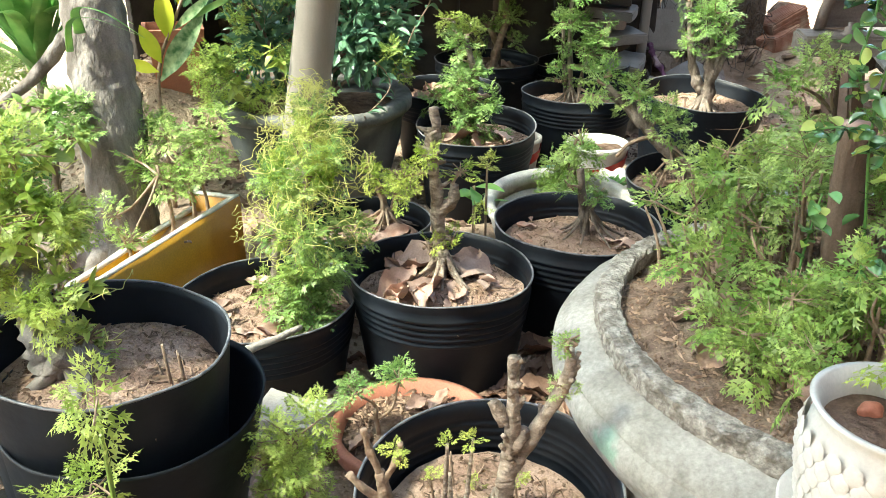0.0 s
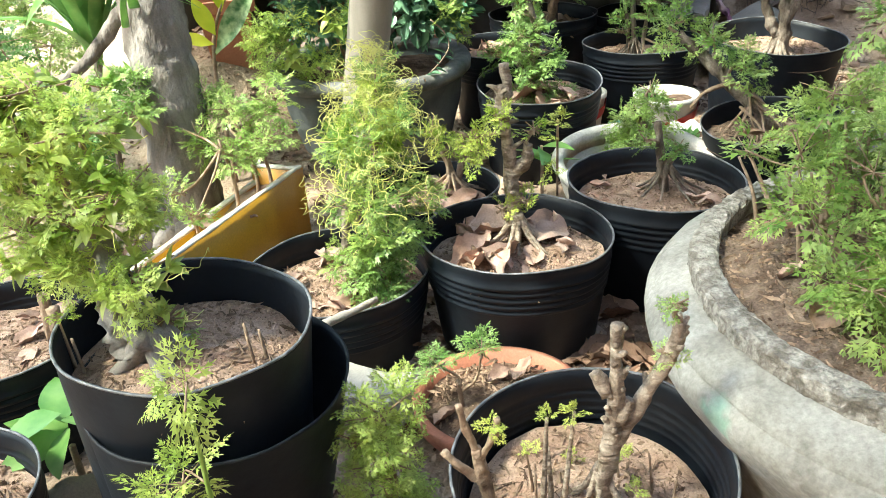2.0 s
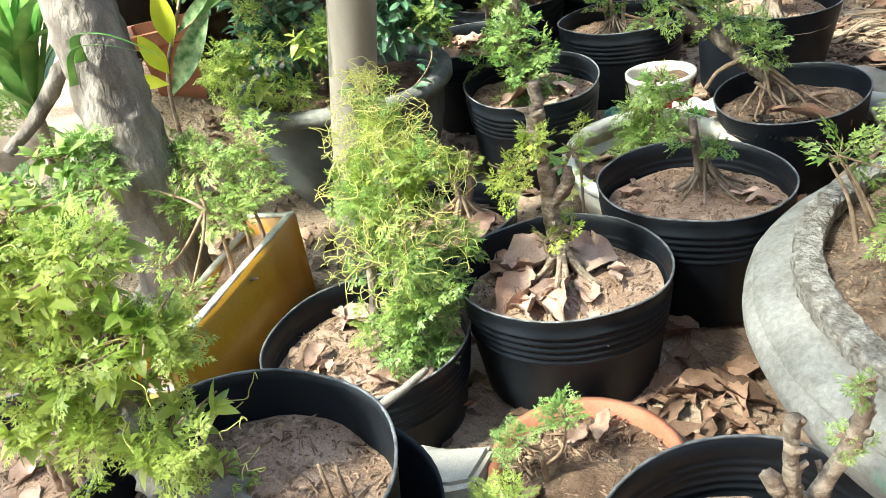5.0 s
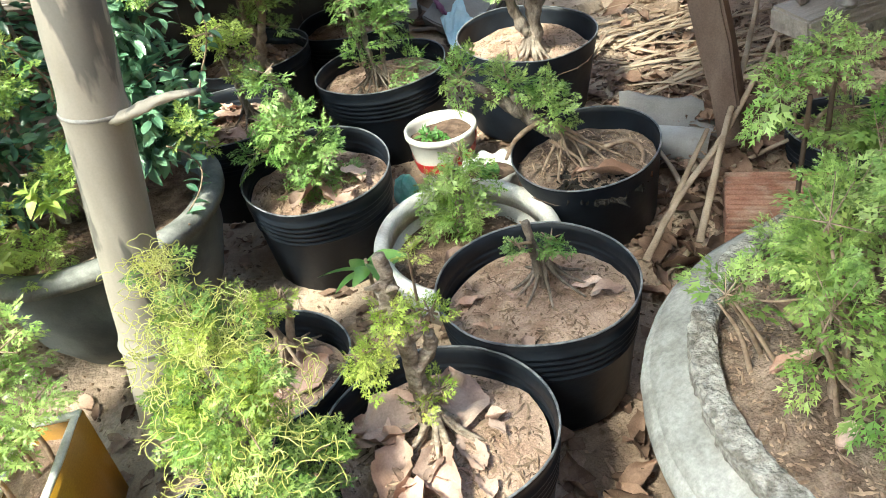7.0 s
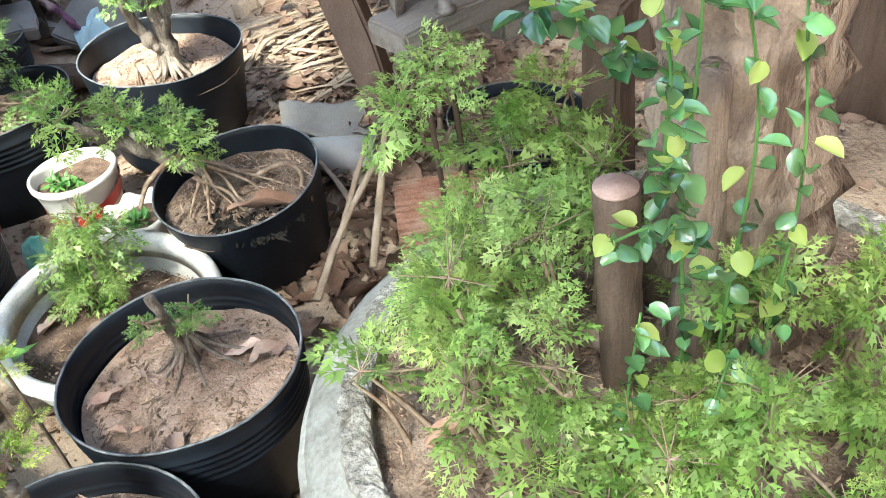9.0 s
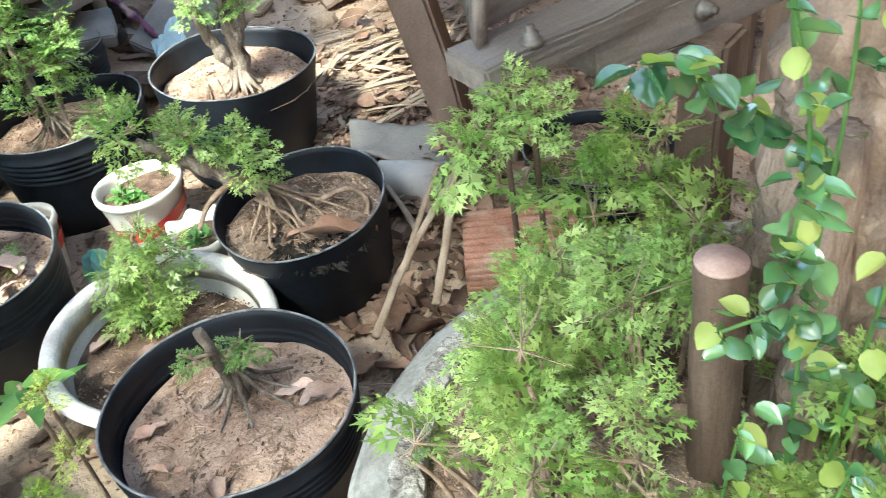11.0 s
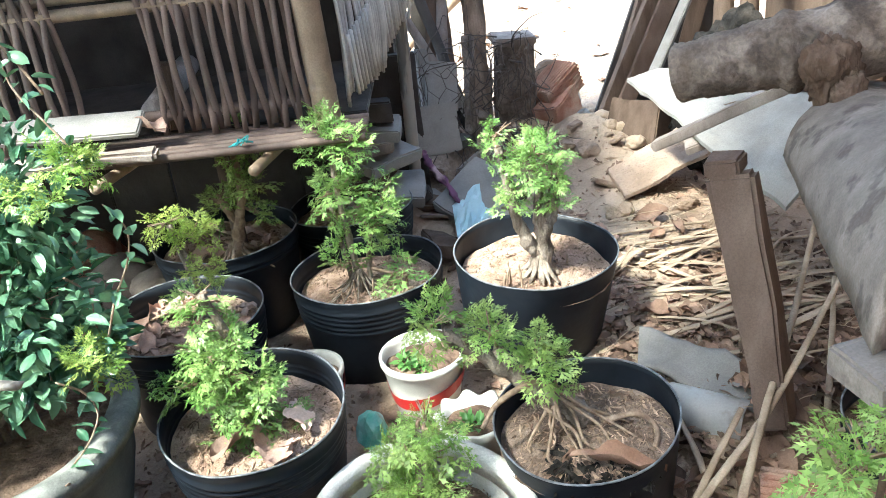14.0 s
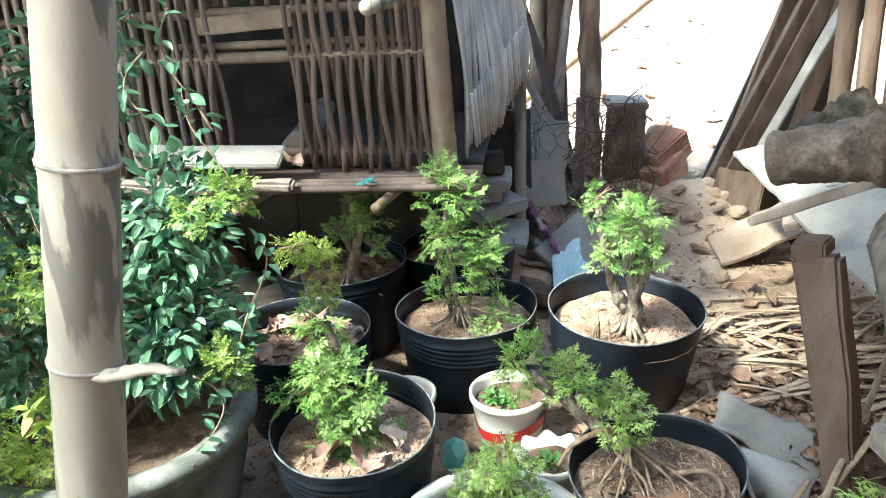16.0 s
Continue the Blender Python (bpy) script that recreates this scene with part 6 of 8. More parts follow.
# ---- tree and plants beside it ----
def old_tree():
    t = thing("tree", (-0.60, 1.60, gz(-0.60, 1.60)), "leaning tree with rough grey bark", "tree")
    stem(t, [(-0.60, 1.60, -0.02), (-0.612, 1.61, 0.12), (-0.632, 1.655, 0.36), (-0.652, 1.70, 0.58), (-0.69, 1.76, 0.90), (-0.78, 1.85, 1.5), (-0.9, 1.9, 2.3)], 0.068, 0.044, "treebark", 5, rough=0.10, sides=44, n=22)
    for i, (x, y) in enumerate([(-0.60, 1.46), (-0.68, 1.45), (-0.76, 1.52), (-0.56, 1.73)]):
        stem(t, [(-0.605, 1.60, 0.11), ((x - 0.605) / 2, (y + 1.60) / 2, 0.07), (x, y, gz(x, y) - 0.02)], 0.035, 0.014, "treebark", i + 20, "root", rough=0.3, sides=12)
    stem(t, [(-0.645, 1.685, 0.50), (-0.71, 1.70, 0.48), (-0.79, 1.70, 0.40), (-0.84, 1.66, 0.36)], 0.018, 0.010, "treebark", 30, "limb", rough=0.3, sides=10)
    for i, p in enumerate([(-0.9, 1.2, 2.6), (-1.6, 1.6, 2.6), (-2.2, 0.8, 2.6), (-1.2, 0.3, 2.6), (-0.5, 1.4, 2.6), (0.3, 2.65, 2.6)]):
        stem(t, [(-0.86, 1.88, 1.95 + 0.05 * i), ((p[0] - 0.86) / 2, (p[1] + 1.88) / 2, 2.45), p], 0.03, 0.008, "treebark", 40 + i, "limb", rough=0.2, sides=8)
    # unseen crown added to shade the yard; gaps set where sun should fall
    q = np.random.default_rng(77)
    places = []
    for _ in range(SHADE_LEAVES):
        x, y, z = q.uniform(-4.2, 0.15), q.uniform(-0.9, 2.45), q.uniform(2.35, 2.85)
        if x > -0.8 and y > 2.34 or not (x > -0.7 and y < 1.35 or x > -0.35 and y < 1.8 or x > -1.25 and -0.1 < y < 0.65 and q.uniform() < 0.5) and q.uniform() < (0.87 if -1.45 < x < -0.35 and y > 1.3 else 0.60) or 0.5 * noise.noise(Vector((x * 1.3, y * 1.3, 3))) + 0.5 * noise.noise(Vector((x * 4, y * 4, 9))) < -0.36:
            continue
        if -0.95 < x < -0.25 and 1.45 < y < 2.4 or -2.4 < x < -1.8 and 0.7 < y < 1.3 and q.uniform() < 0.8:
            continue
        leaf = ((x, y, z), q.normal(0, 1, 3) * (1, 1, 0.35), q.uniform(0.12, 0.22))
        if not (-2.1 < x < -1.5 and 1.12 < y < 1.68 and len(places) % 5):
            places.append(leaf)
    # extra leaves placed only to shade the trough, post and leaning boards
    for _ in range(230):
        places.append(((q.uniform(-0.80, -0.28), q.uniform(0.85, 1.38), q.uniform(2.4, 2.85)), q.normal(0, 1, 3) * (1, 1, 0.35), q.uniform(0.12, 0.22)))
    for _ in range(420):
        places.append(((q.uniform(-0.15, 0.65), q.uniform(2.35, 2.95), q.uniform(2.4, 2.85)), q.normal(0, 1, 3) * (1, 1, 0.35), q.uniform(0.12, 0.22)))
    solid("crown", leaves(OVAL, places), M["canopy"], t, "spreading green leafy crown", smooth=False)


SHADE_LEAVES = 5800
old_tree()


def strap_leaf(owner, base, d, length, width, material, rise=0.7, name="leaf"):
    V, Fc, n = [], [], 10
    d = np.array([d[0], d[1], 0.0])
    d /= np.linalg.norm(d)
    s = np.array([-d[1], d[0], 0])
    for i in range(n + 1):
        t = i / n
        w = width * 0.5 * (math.sin(math.pi * (0.12 + 0.88 * t) ** 0.8) ** 0.7 if t < 1 else 0.02)
        p = np.array(base) + d * length * t * (0.5 + 0.4 * t) + np.array([0, 0, length * (rise * t - 0.75 * t * t * (1.25 - rise * 0.6))])
        V += [p - s * w + (0, 0, w * 0.35), p, p + s * w + (0, 0, w * 0.35)]
    for i in range(n):
        a = i * 3
        Fc += [(a, a + 1, a + 4, a + 3), (a + 1, a + 2, a + 5, a + 4)]
    return solid(name, (np.array(V), Fc), M[material], owner)


def left_plants():
    c = (-0.90, 1.88)
    z = gz(*c)
    t = thing("strap_leaf_plant", (*c, z), "plant with long arching pale-green strap leaves", "plant")
    stem(t, [(*c, z - 0.01), (c[0] + 0.01, c[1], z + 0.12), (c[0] + 0.02, c[1], 0.36)], 0.014, 0.010, "bark", 3)
    q = np.random.default_rng(4)
    for i in range(44):
        w = i * 2.4
        strap_leaf(t, (c[0] + 0.02, c[1], 0.33 + 0.004 * i), (math.cos(w), math.sin(w)), q.uniform(0.26, 0.42), q.uniform(0.026, 0.042), "leaf_strap", q.uniform(0.7, 1.5))
    c = (-0.705, 1.53)
    z = gz(*c)
    s = thing("shrub", (*c, z), "dark green shrub with jagged leaves at the tree foot", "shrub")
    stem(s, [(*c, z - 0.01), (-0.70, 1.53, 0.2), (-0.69, 1.54, 0.34)], 0.008, 0.004, "bark", 7)
    bl = [(-0.70, 1.55, 0.375, 0.075, 0.05), (-0.65, 1.52, 0.33, 0.05, 0.04), (-0.76, 1.50, 0.33, 0.06, 0.05)]
    branches(s, [(-0.70, 1.53, 0.22), (-0.69, 1.54, 0.33)], bl, 0.003, 101)
    foliage(s, bl, 0.05, 4, "leaf_broad", SPEAR, 0.3)
    foliage(s, bl, 0.06, 4, "leaf_fine")
    # clay planter with gold and striped leaves
    c = (-0.745, 2.34)
    z = gz(*c) - 0.035
    p = thing("clay_planter", (*c, z), "square tapered terracotta planter with moulded lip", "planter")
    V, Fc = [], []
    for (r, h) in [(0.055, 0.0), (0.075, 0.16), (0.088, 0.165), (0.09, 0.195), (0.078, 0.196), (0.07, 0.16), (0.05, 0.05)]:
        for k in range(4):
            w = math.pi / 4 + k * math.pi / 2 + 0.35
            V.append((c[0] + 1.25 * r * math.cos(w), c[1] + 1.25 * r * math.sin(w), z - 0.02 + h))
    for i in range(6):
        for k in range(4):
            Fc.append((i * 4 + k, i * 4 + (k + 1) % 4, i * 4 + 4 + (k + 1) % 4, i * 4 + 4 + k))
    Fc.append((3, 2, 1, 0))
    solid("body", (np.array(V), Fc), M["terracotta"], p, smooth=False)
    solid("soil", soil_disc(c, 0.07, z + 0.145, 0.004, 5, 6, 20), M["soil"], p)
    g = thing("gold_leaf_plant", (-0.613, 1.91, gz(-0.613, 1.91)), "young palm with golden and striped folded leaves", "plant")
    zg = gz(-0.613, 1.91)
    stem(g, [(-0.630, 1.91, zg - 0.01), (-0.627, 1.905, 0.343), (-0.568, 1.90, 0.488), (-0.502, 1.90, 0.610)], 0.005, 0.0025, "twig", 3, "stalk")
    for a, b, w, m in [((-0.559, 0.512), (-0.550, 0.645), 0.30, "leaf_gold"), ((-0.591, 0.437), (-0.588, 0.552), 0.36, "leaf_gold"), ((-0.612, 0.388), (-0.646, 0.472), 0.40, "leaf_gold"),
                       ((-0.619, 0.369), (-0.691, 0.396), 0.34, "leaf_gold"), ((-0.540, 0.545), (-0.585, 0.640), 0.34, "leaf_gold"), ((-0.620, 0.346), (-0.505, 0.500), 0.24, "leaf_stripe"),
                       ((-0.622, 0.350), (-0.530, 0.440), 0.22, "leaf_stripe"), ((-0.579, 0.458), (-0.480, 0.540), 0.16, "leaf_stripe"), ((-0.575, 0.468), (-0.395, 0.556), 0.07, "leaf_strap")]:
        p, d = np.array([a[0], 1.90, a[1]]), np.array([b[0] - a[0], -0.012, b[1] - a[1]])
        ln = np.linalg.norm(d)
        y = d / ln
        x = np.cross(y, (0.15, -1.0, 0.30))
        x /= np.linalg.norm(x)
        v, f = oval_leaf(w, 0.35, 0.06, 1.0, 9)
        solid("leaf", (p + ln * (v[:, :1] * x + v[:, 1:2] * y + v[:, 2:3] * np.cross(x, y)), f), M[m], g)
    for pts, w in (([(-0.645, 1.62, 0.50), (-0.600, 1.53, 0.555), (-0.540, 1.50, 0.555), (-0.476, 1.50, 0.514)], 0.010), ([(-0.66, 1.60, 0.47), (-0.610, 1.52, 0.535), (-0.560, 1.50, 0.545), (-0.480, 1.49, 0.520)], 0.007)):
        solid("leaf", tube(pts, w, 0.001, 8, 8, flat=0.12), M["leaf_strap"], t)
    # broad leaves low beside the doubled pot
    c = (-0.52, 0.93)
    b = thing("broadleaf_plant", (*c, gz(*c)), "low plant with big bright ovate leaves", "plant")
    stem(b, [(*c, gz(*c) - 0.01), (-0.52, 0.93, 0.09)], 0.006, 0.004, "twig")
    for i, (d, s) in enumerate([((-1, 0.3, 0.35), 0.10), ((-0.5, -0.8, 0.2), 0.085), ((0.2, -1, 0.1), 0.08), ((-0.6, 0.9, 0.5), 0.09), ((0.9, -0.3, 0.3), 0.06), ((-0.9, -0.5, -0.1), 0.09)]):
        solid("leaf", leaves([oval_leaf(0.52, 0.2, 0.3, 0.8, 8)], [((c[0], c[1], 0.10 + 0.008 * i), d, s)]), M["leaf_strap"], b)
    r = thing("stone", (-0.50, 0.86, gz(-0.50, 0.86)), "rounded dark grey field stone", "stone")
    solid("stone_body", rock((-0.50, 0.86, 0.035), (0.09, 0.12, 0.09), 3), M["stone"], r)
    # green backdrop shrubs beyond the dark planter
    for i, (x, y, bl, lf) in enumerate([(-0.62, 2.55, [(-0.60, 2.50, 0.52, 0.10, 0.12), (-0.50, 2.42, 0.42, 0.09, 0.10), (-0.68, 2.6, 0.66, 0.1, 0.12)], "leaf_broad"),
                                        (-1.15, 2.1, [(-1.15, 2.1, 0.47, 0.15, 0.13), (-1.02, 2.2, 0.62, 0.13, 0.13), (-1.05, 2.0, 0.36, 0.10, 0.08), (-0.88, 2.35, 0.60, 0.09, 0.10)], "leaf_broad"),
                                        (-1.05, 1.55, [(-1.05, 1.55, 0.30, 0.12, 0.10), (-0.98, 1.45, 0.24, 0.10, 0.07)], "leaf_fine"), (-0.98, 1.80, [(-0.97, 1.78, 0.27, 0.10, 0.10), (-0.88, 1.72, 0.20, 0.08, 0.07), (-1.08, 1.85, 0.40, 0.10, 0.10)], "leaf_deep"), (-1.45, 2.25, [(-1.45, 2.25, 0.32, 0.16, 0.14), (-1.30, 2.35, 0.48, 0.14, 0.12), (-1.55, 2.1, 0.52, 0.14, 0.12)], "leaf_deep")]):
        z = gz(x, y)
        o = thing("shrub", (x, y, z), "loose green feathery shrub by the earth mound", "shrub")
        stem(o, [(x, y, z - 0.02), (x, y, z + 0.1), bl[0][:3]], 0.008, 0.003, "bark", i)
        branches(o, [(x, y, z + 0.1), bl[0][:3]], bl, 0.003, 110 + i)
        foliage(o, bl, 0.06, 6, lf)
    for i, (x, y, s, k) in enumerate([(-0.50, 2.62, 0.18, "stone"), (-0.95, 2.75, 0.25, "stone"), (-0.66, 2.95, 0.2, "brick"), (-1.3, 2.5, 0.25, "stone"), (-0.42, 2.42, 0.10, "brick")]):
        o = thing("stone", (x, y, gz(x, y)), "rough brown field stone half sunk in earth", "stone")
        solid("stone_body", rock((x, y, gz(x, y) + s * 0.12), (s, s * 0.8, s * 0.6), i + 11), M[k], o)


left_plants()


# ---- bamboo coop ----
C0 = np.array([0.335, 2.42, 0.0])                       # front corner on the ground
CU = np.array([-0.955, 0.297, 0.0])                     # along the front, away from the corner
CV = np.array([0.53, 0.848, 0.0])                        # along the side, away from the viewer
CN = np.array([-0.297, -0.955, 0.0])                    # out of the front


def cp(u, v, z, out=0.0):
    return C0 + CU * u + CV * v + CN * out + np.array([0, 0, z])


def coop():
    t = thing("bamboo_coop", tuple(cp(0, 0, gz(*C0[:2]))), "raised bamboo hen coop with woven slat walls", "coop")
    g = gz(*C0[:2])
    bamboo_pole(t, cp(-0.005, 0, 0.50), cp(0.015, 0, 1.45), 0.026, [0.1, 0.30, 0.52, 0.75], "corner_post", "cane")
    # near-black stilts set back so they sink into the shade under the coop
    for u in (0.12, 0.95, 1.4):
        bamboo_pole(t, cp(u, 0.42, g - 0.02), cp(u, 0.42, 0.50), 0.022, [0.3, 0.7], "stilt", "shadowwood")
    for u in (0.30, 1.1):
        bamboo_pole(t, cp(u, 0.16, g - 0.02), cp(u, 0.16, 0.50), 0.015, [0.3, 0.7], "stilt", "slat")
    bamboo_pole(t, cp(0.0, 0.50, g - 0.02), cp(-0.04, 0.50, 1.45), 0.016, [0.3, 0.5, 0.7], "corner_post")
    bamboo_pole(t, cp(0.66, 0, 0.50), cp(0.66, 0, 1.45), 0.020, [0.3, 0.5, 0.7], "corner_post")
    bamboo_pole(t, cp(1.45, 0, 0.50), cp(1.45, 0, 1.45), 0.022, [0.3, 0.5, 0.7], "corner_post")
    for z, r, o in [(0.575, 0.011, 0.0), (0.775, 0.012, 0.0), (0.80, 0.008, -0.006), (0.865, 0.010, -0.004), (1.06, 0.011, 0.0)]:
        bamboo_pole(t, cp(-0.01, 0, z, o), cp(1.5, 0, z + 0.006, o), r, [0.15, 0.32, 0.5, 0.7, 0.88], "rail", "slat" if z < 0.7 or z > 1 else "cane", 12)
    # upright slats, woven before and behind the rails, with an opening
    u, i = 0.03, 0
    q = np.random.default_rng(12)
    while u < 1.46:
        gap = 0.297 < u < 0.455
        z0, z1 = (0.88 if gap else 0.535 + q.uniform(-0.006, 0.012)), 1.12
        if not gap or i % 3 == 0:
            V, Fc, n = [], [], 14
            lean = q.uniform(-0.03, 0.03)
            w = q.uniform(0.0048, 0.0066)
            for k in range(n + 1):
                z = z0 + (z1 - z0) * k / n
                ph = math.sin((z - 0.575) / 0.2 * math.pi + (math.pi if i % 2 else 0))
                o = 0.010 + 0.010 * ph
                uu = u + lean * (z - 0.7) + 0.0035 * ph + 0.003 * noise.noise(Vector((u * 50, z * 9, 0)))
                for a, b in ((-w, 0.0015), (w, 0.0015), (w, -0.0015), (-w, -0.0015)):
                    V.append(cp(uu + a, 0, z, o + b))
            for k in range(n):
                for j in range(4):
                    Fc.append((k * 4 + j, k * 4 + (j + 1) % 4, k * 4 + 4 + (j + 1) % 4, k * 4 + 4 + j))
            Fc += [(3, 2, 1, 0), tuple(n * 4 + j for j in range(4))]
            solid("slat", (np.array(V), Fc), M["slat"], t)
        u += q.uniform(0.0120, 0.0155)
        i += 1
    # hanging curtain of thin sticks on the side
    for k in range(60):
        v = 0.02 + k * 0.0072
        low = 0.545 + 0.10 * (k / 60) ** 1.5 + q.uniform(-0.012, 0.012)
        b = 0.016 * math.sin(k * 0.18) + q.uniform(-0.002, 0.002)
        p = [cp(-0.035 + b, v + 0.02, low), cp(-0.045 + b, v + 0.008, 0.70), cp(-0.03, v, 0.90), cp(-0.02, v, 1.15)]
        solid("reed", tube(p, 0.0032, 0.0032, 6, 4), M["reed"], t)
    for k in range(22):
        v = 0.03 + k * 0.019
        solid("reed", tube([cp(-0.05, v + 0.03, 0.56 + 0.10 * (k / 22) ** 1.5), cp(-0.055, v, 0.68 + 0.1 * (k / 22))], 0.004, 0.004, 6, 3), M["reed"], t, "frayed reed end")
    # slatted floor with joists; roof, rear and far walls added to darken the inside
    for k in range(6):
        bamboo_pole(t, cp(-0.08, 0, 0.522 + 0.002 * (k % 2), 0.105 - k * 0.024), cp(1.5, 0, 0.53, 0.105 - k * 0.024), 0.008, [0.2, 0.45, 0.7], "floor_slat", "slat", 8)
    for u in (0.115, 0.40, 0.80, 1.2):
        bamboo_pole(t, cp(u, -0.02, 0.496, 0.13), cp(u, 0.6, 0.496, -0.05), 0.0105, [0.3, 0.7], "joist", "cane", 14)
    # near-black panels put the shade of the inside into their colour
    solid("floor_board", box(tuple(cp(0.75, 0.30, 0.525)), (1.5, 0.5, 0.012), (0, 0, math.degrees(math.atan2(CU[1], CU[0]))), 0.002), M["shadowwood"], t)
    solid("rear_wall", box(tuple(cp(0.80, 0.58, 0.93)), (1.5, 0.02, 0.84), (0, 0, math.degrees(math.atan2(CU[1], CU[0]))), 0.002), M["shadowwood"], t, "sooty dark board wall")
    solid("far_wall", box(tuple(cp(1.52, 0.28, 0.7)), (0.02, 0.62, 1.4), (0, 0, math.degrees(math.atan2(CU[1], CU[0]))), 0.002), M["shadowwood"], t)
    # unseen roof panel, its overhang sized to keep sun off the coop front
    solid("roof", box(tuple(cp(0.80, 0.05, 1.56)), (1.50, 1.20, 0.05), (5, 0, math.degrees(math.atan2(CU[1], CU[0]))), 0.01), M["wood"], t, "thatched dark roof")
    solid("cross_board", box(tuple(cp(0.385, 0, 0.848, 0.014)), (0.20, 0.010, 0.036), (0, -2, math.degrees(math.atan2(-CU[1], -CU[0]))), 0.002, 0.003, 6), M["cane"], t, "pale split cross board")
    # boards added below the rear wall to shut light out under the coop
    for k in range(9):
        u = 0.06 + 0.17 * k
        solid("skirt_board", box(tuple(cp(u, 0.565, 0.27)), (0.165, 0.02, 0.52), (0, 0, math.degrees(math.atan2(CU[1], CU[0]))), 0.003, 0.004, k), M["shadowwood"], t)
    solid("bamboo_end", tube([cp(0.05, -0.1, 0.885, 0.16), cp(0.08, 0.2, 0.90)], 0.014, 0.014, 12, 3), M["bamboo"], t, "sawn bamboo beam end")
    # things on the ledge
    b = thing("board", tuple(cp(0.50, 0, 0.545, 0.08)), "pale weathered board lying on the coop ledge", "board")
    solid("plank", box(tuple(cp(0.465, 0, 0.590, 0.075)), (0.29, 0.066, 0.012), (22, 2, math.degrees(math.atan2(-CU[1], -CU[0]))), 0.003, 0.003, 4), M["sheet"], b)
    b = thing("bark_strip", tuple(cp(0.5, 0, 0.53, 0.12)), "ragged strip of bark along the coop ledge", "bark")
    solid("strip", box(tuple(cp(0.50, 0, 0.545, 0.125)), (0.42, 0.03, 0.022), (10, 1, math.degrees(math.atan2(-CU[1], -CU[0]))), 0.006, 0.014, 8), M["wood"], b)
    b = thing("dry_leaf", tuple(cp(0.33, 0, 0.56, 0.05)), "large curled brown leaf on the coop ledge", "leaf")
    solid("blade", curled_leaf(tuple(cp(0.33, 0, 0.575, 0.05)), 0.10, 0.06, 60, 0.9, 10, 20, seed=3), M["dryleaf"], b)
    l = thing("wood_block", tuple(cp(0.317, 0.12, 0.535)), "brown wood block standing inside the coop", "wood block")
    solid("block", box(tuple(cp(0.317, 0.06, 0.60)), (0.035, 0.03, 0.13), (0, 4, 10), 0.006, 0.004), M["brownwood"], l)
    l = thing("log_piece", tuple(cp(0.42, 0.2, 0.56)), "short sawn log lying inside the coop", "log")
    solid("log_body", tube([cp(0.352, 0.05, 0.572), cp(0.40, 0.30, 0.61)], 0.024, 0.026, 14, 4, 0.15), M["wood"], l)
    k = thing("teal_cord", tuple(cp(0.13, 0, 0.535, 0.11)), "knot of frayed teal cord on the ledge", "cord")
    geos = [tube([cp(0.12 + 0.006 * i, 0, 0.537, 0.11), cp(0.135 + 0.010 * math.sin(i * 2.1), 0, 0.545 + 0.003 * (i % 3), 0.118 + 0.006 * math.cos(i * 1.3)), cp(0.15 - 0.012 * math.sin(i * 1.7), 0, 0.537, 0.125)], 0.0013, 0.0009, 5, 4) for i in range(7)]
    solid("strands", merge(geos), M["cord"], k)


coop()


# ---- rubble and firewood beside the coop ----
def plank(name, label, a, b, w, th, material, roll=0.0, cat="plank", jag=0.004, seed=0):
    """A board from a to b, w wide and th thick."""
    a, b = Vector(a), Vector(b)
    d = b - a
    m = Matrix.Translation((a + b) / 2) @ d.to_track_quat("X", "Z").to_matrix().to_4x4() @ pose(0, 0, 0, roll, 0, 0)
    v, f, kind = box((0, 0, 0), (d.length, w, th), (0, 0, 0), 0.003, jag, seed)
    low = a if a.z < b.z else b
    t = thing(name, tuple(low), label, cat)
    return solid("board", (np.array([tuple(m @ Vector(p)) for p in v]), f, kind), M[material], t)


def block(name, label, c, size, rot, material, cat, jag=0.004, seed=0, bevel=0.004):
    t = thing(name, (c[0], c[1], c[2] - size[2] / 2), label, cat)
    return solid("body", box(c, size, rot, bevel, jag, seed), M[material], t)


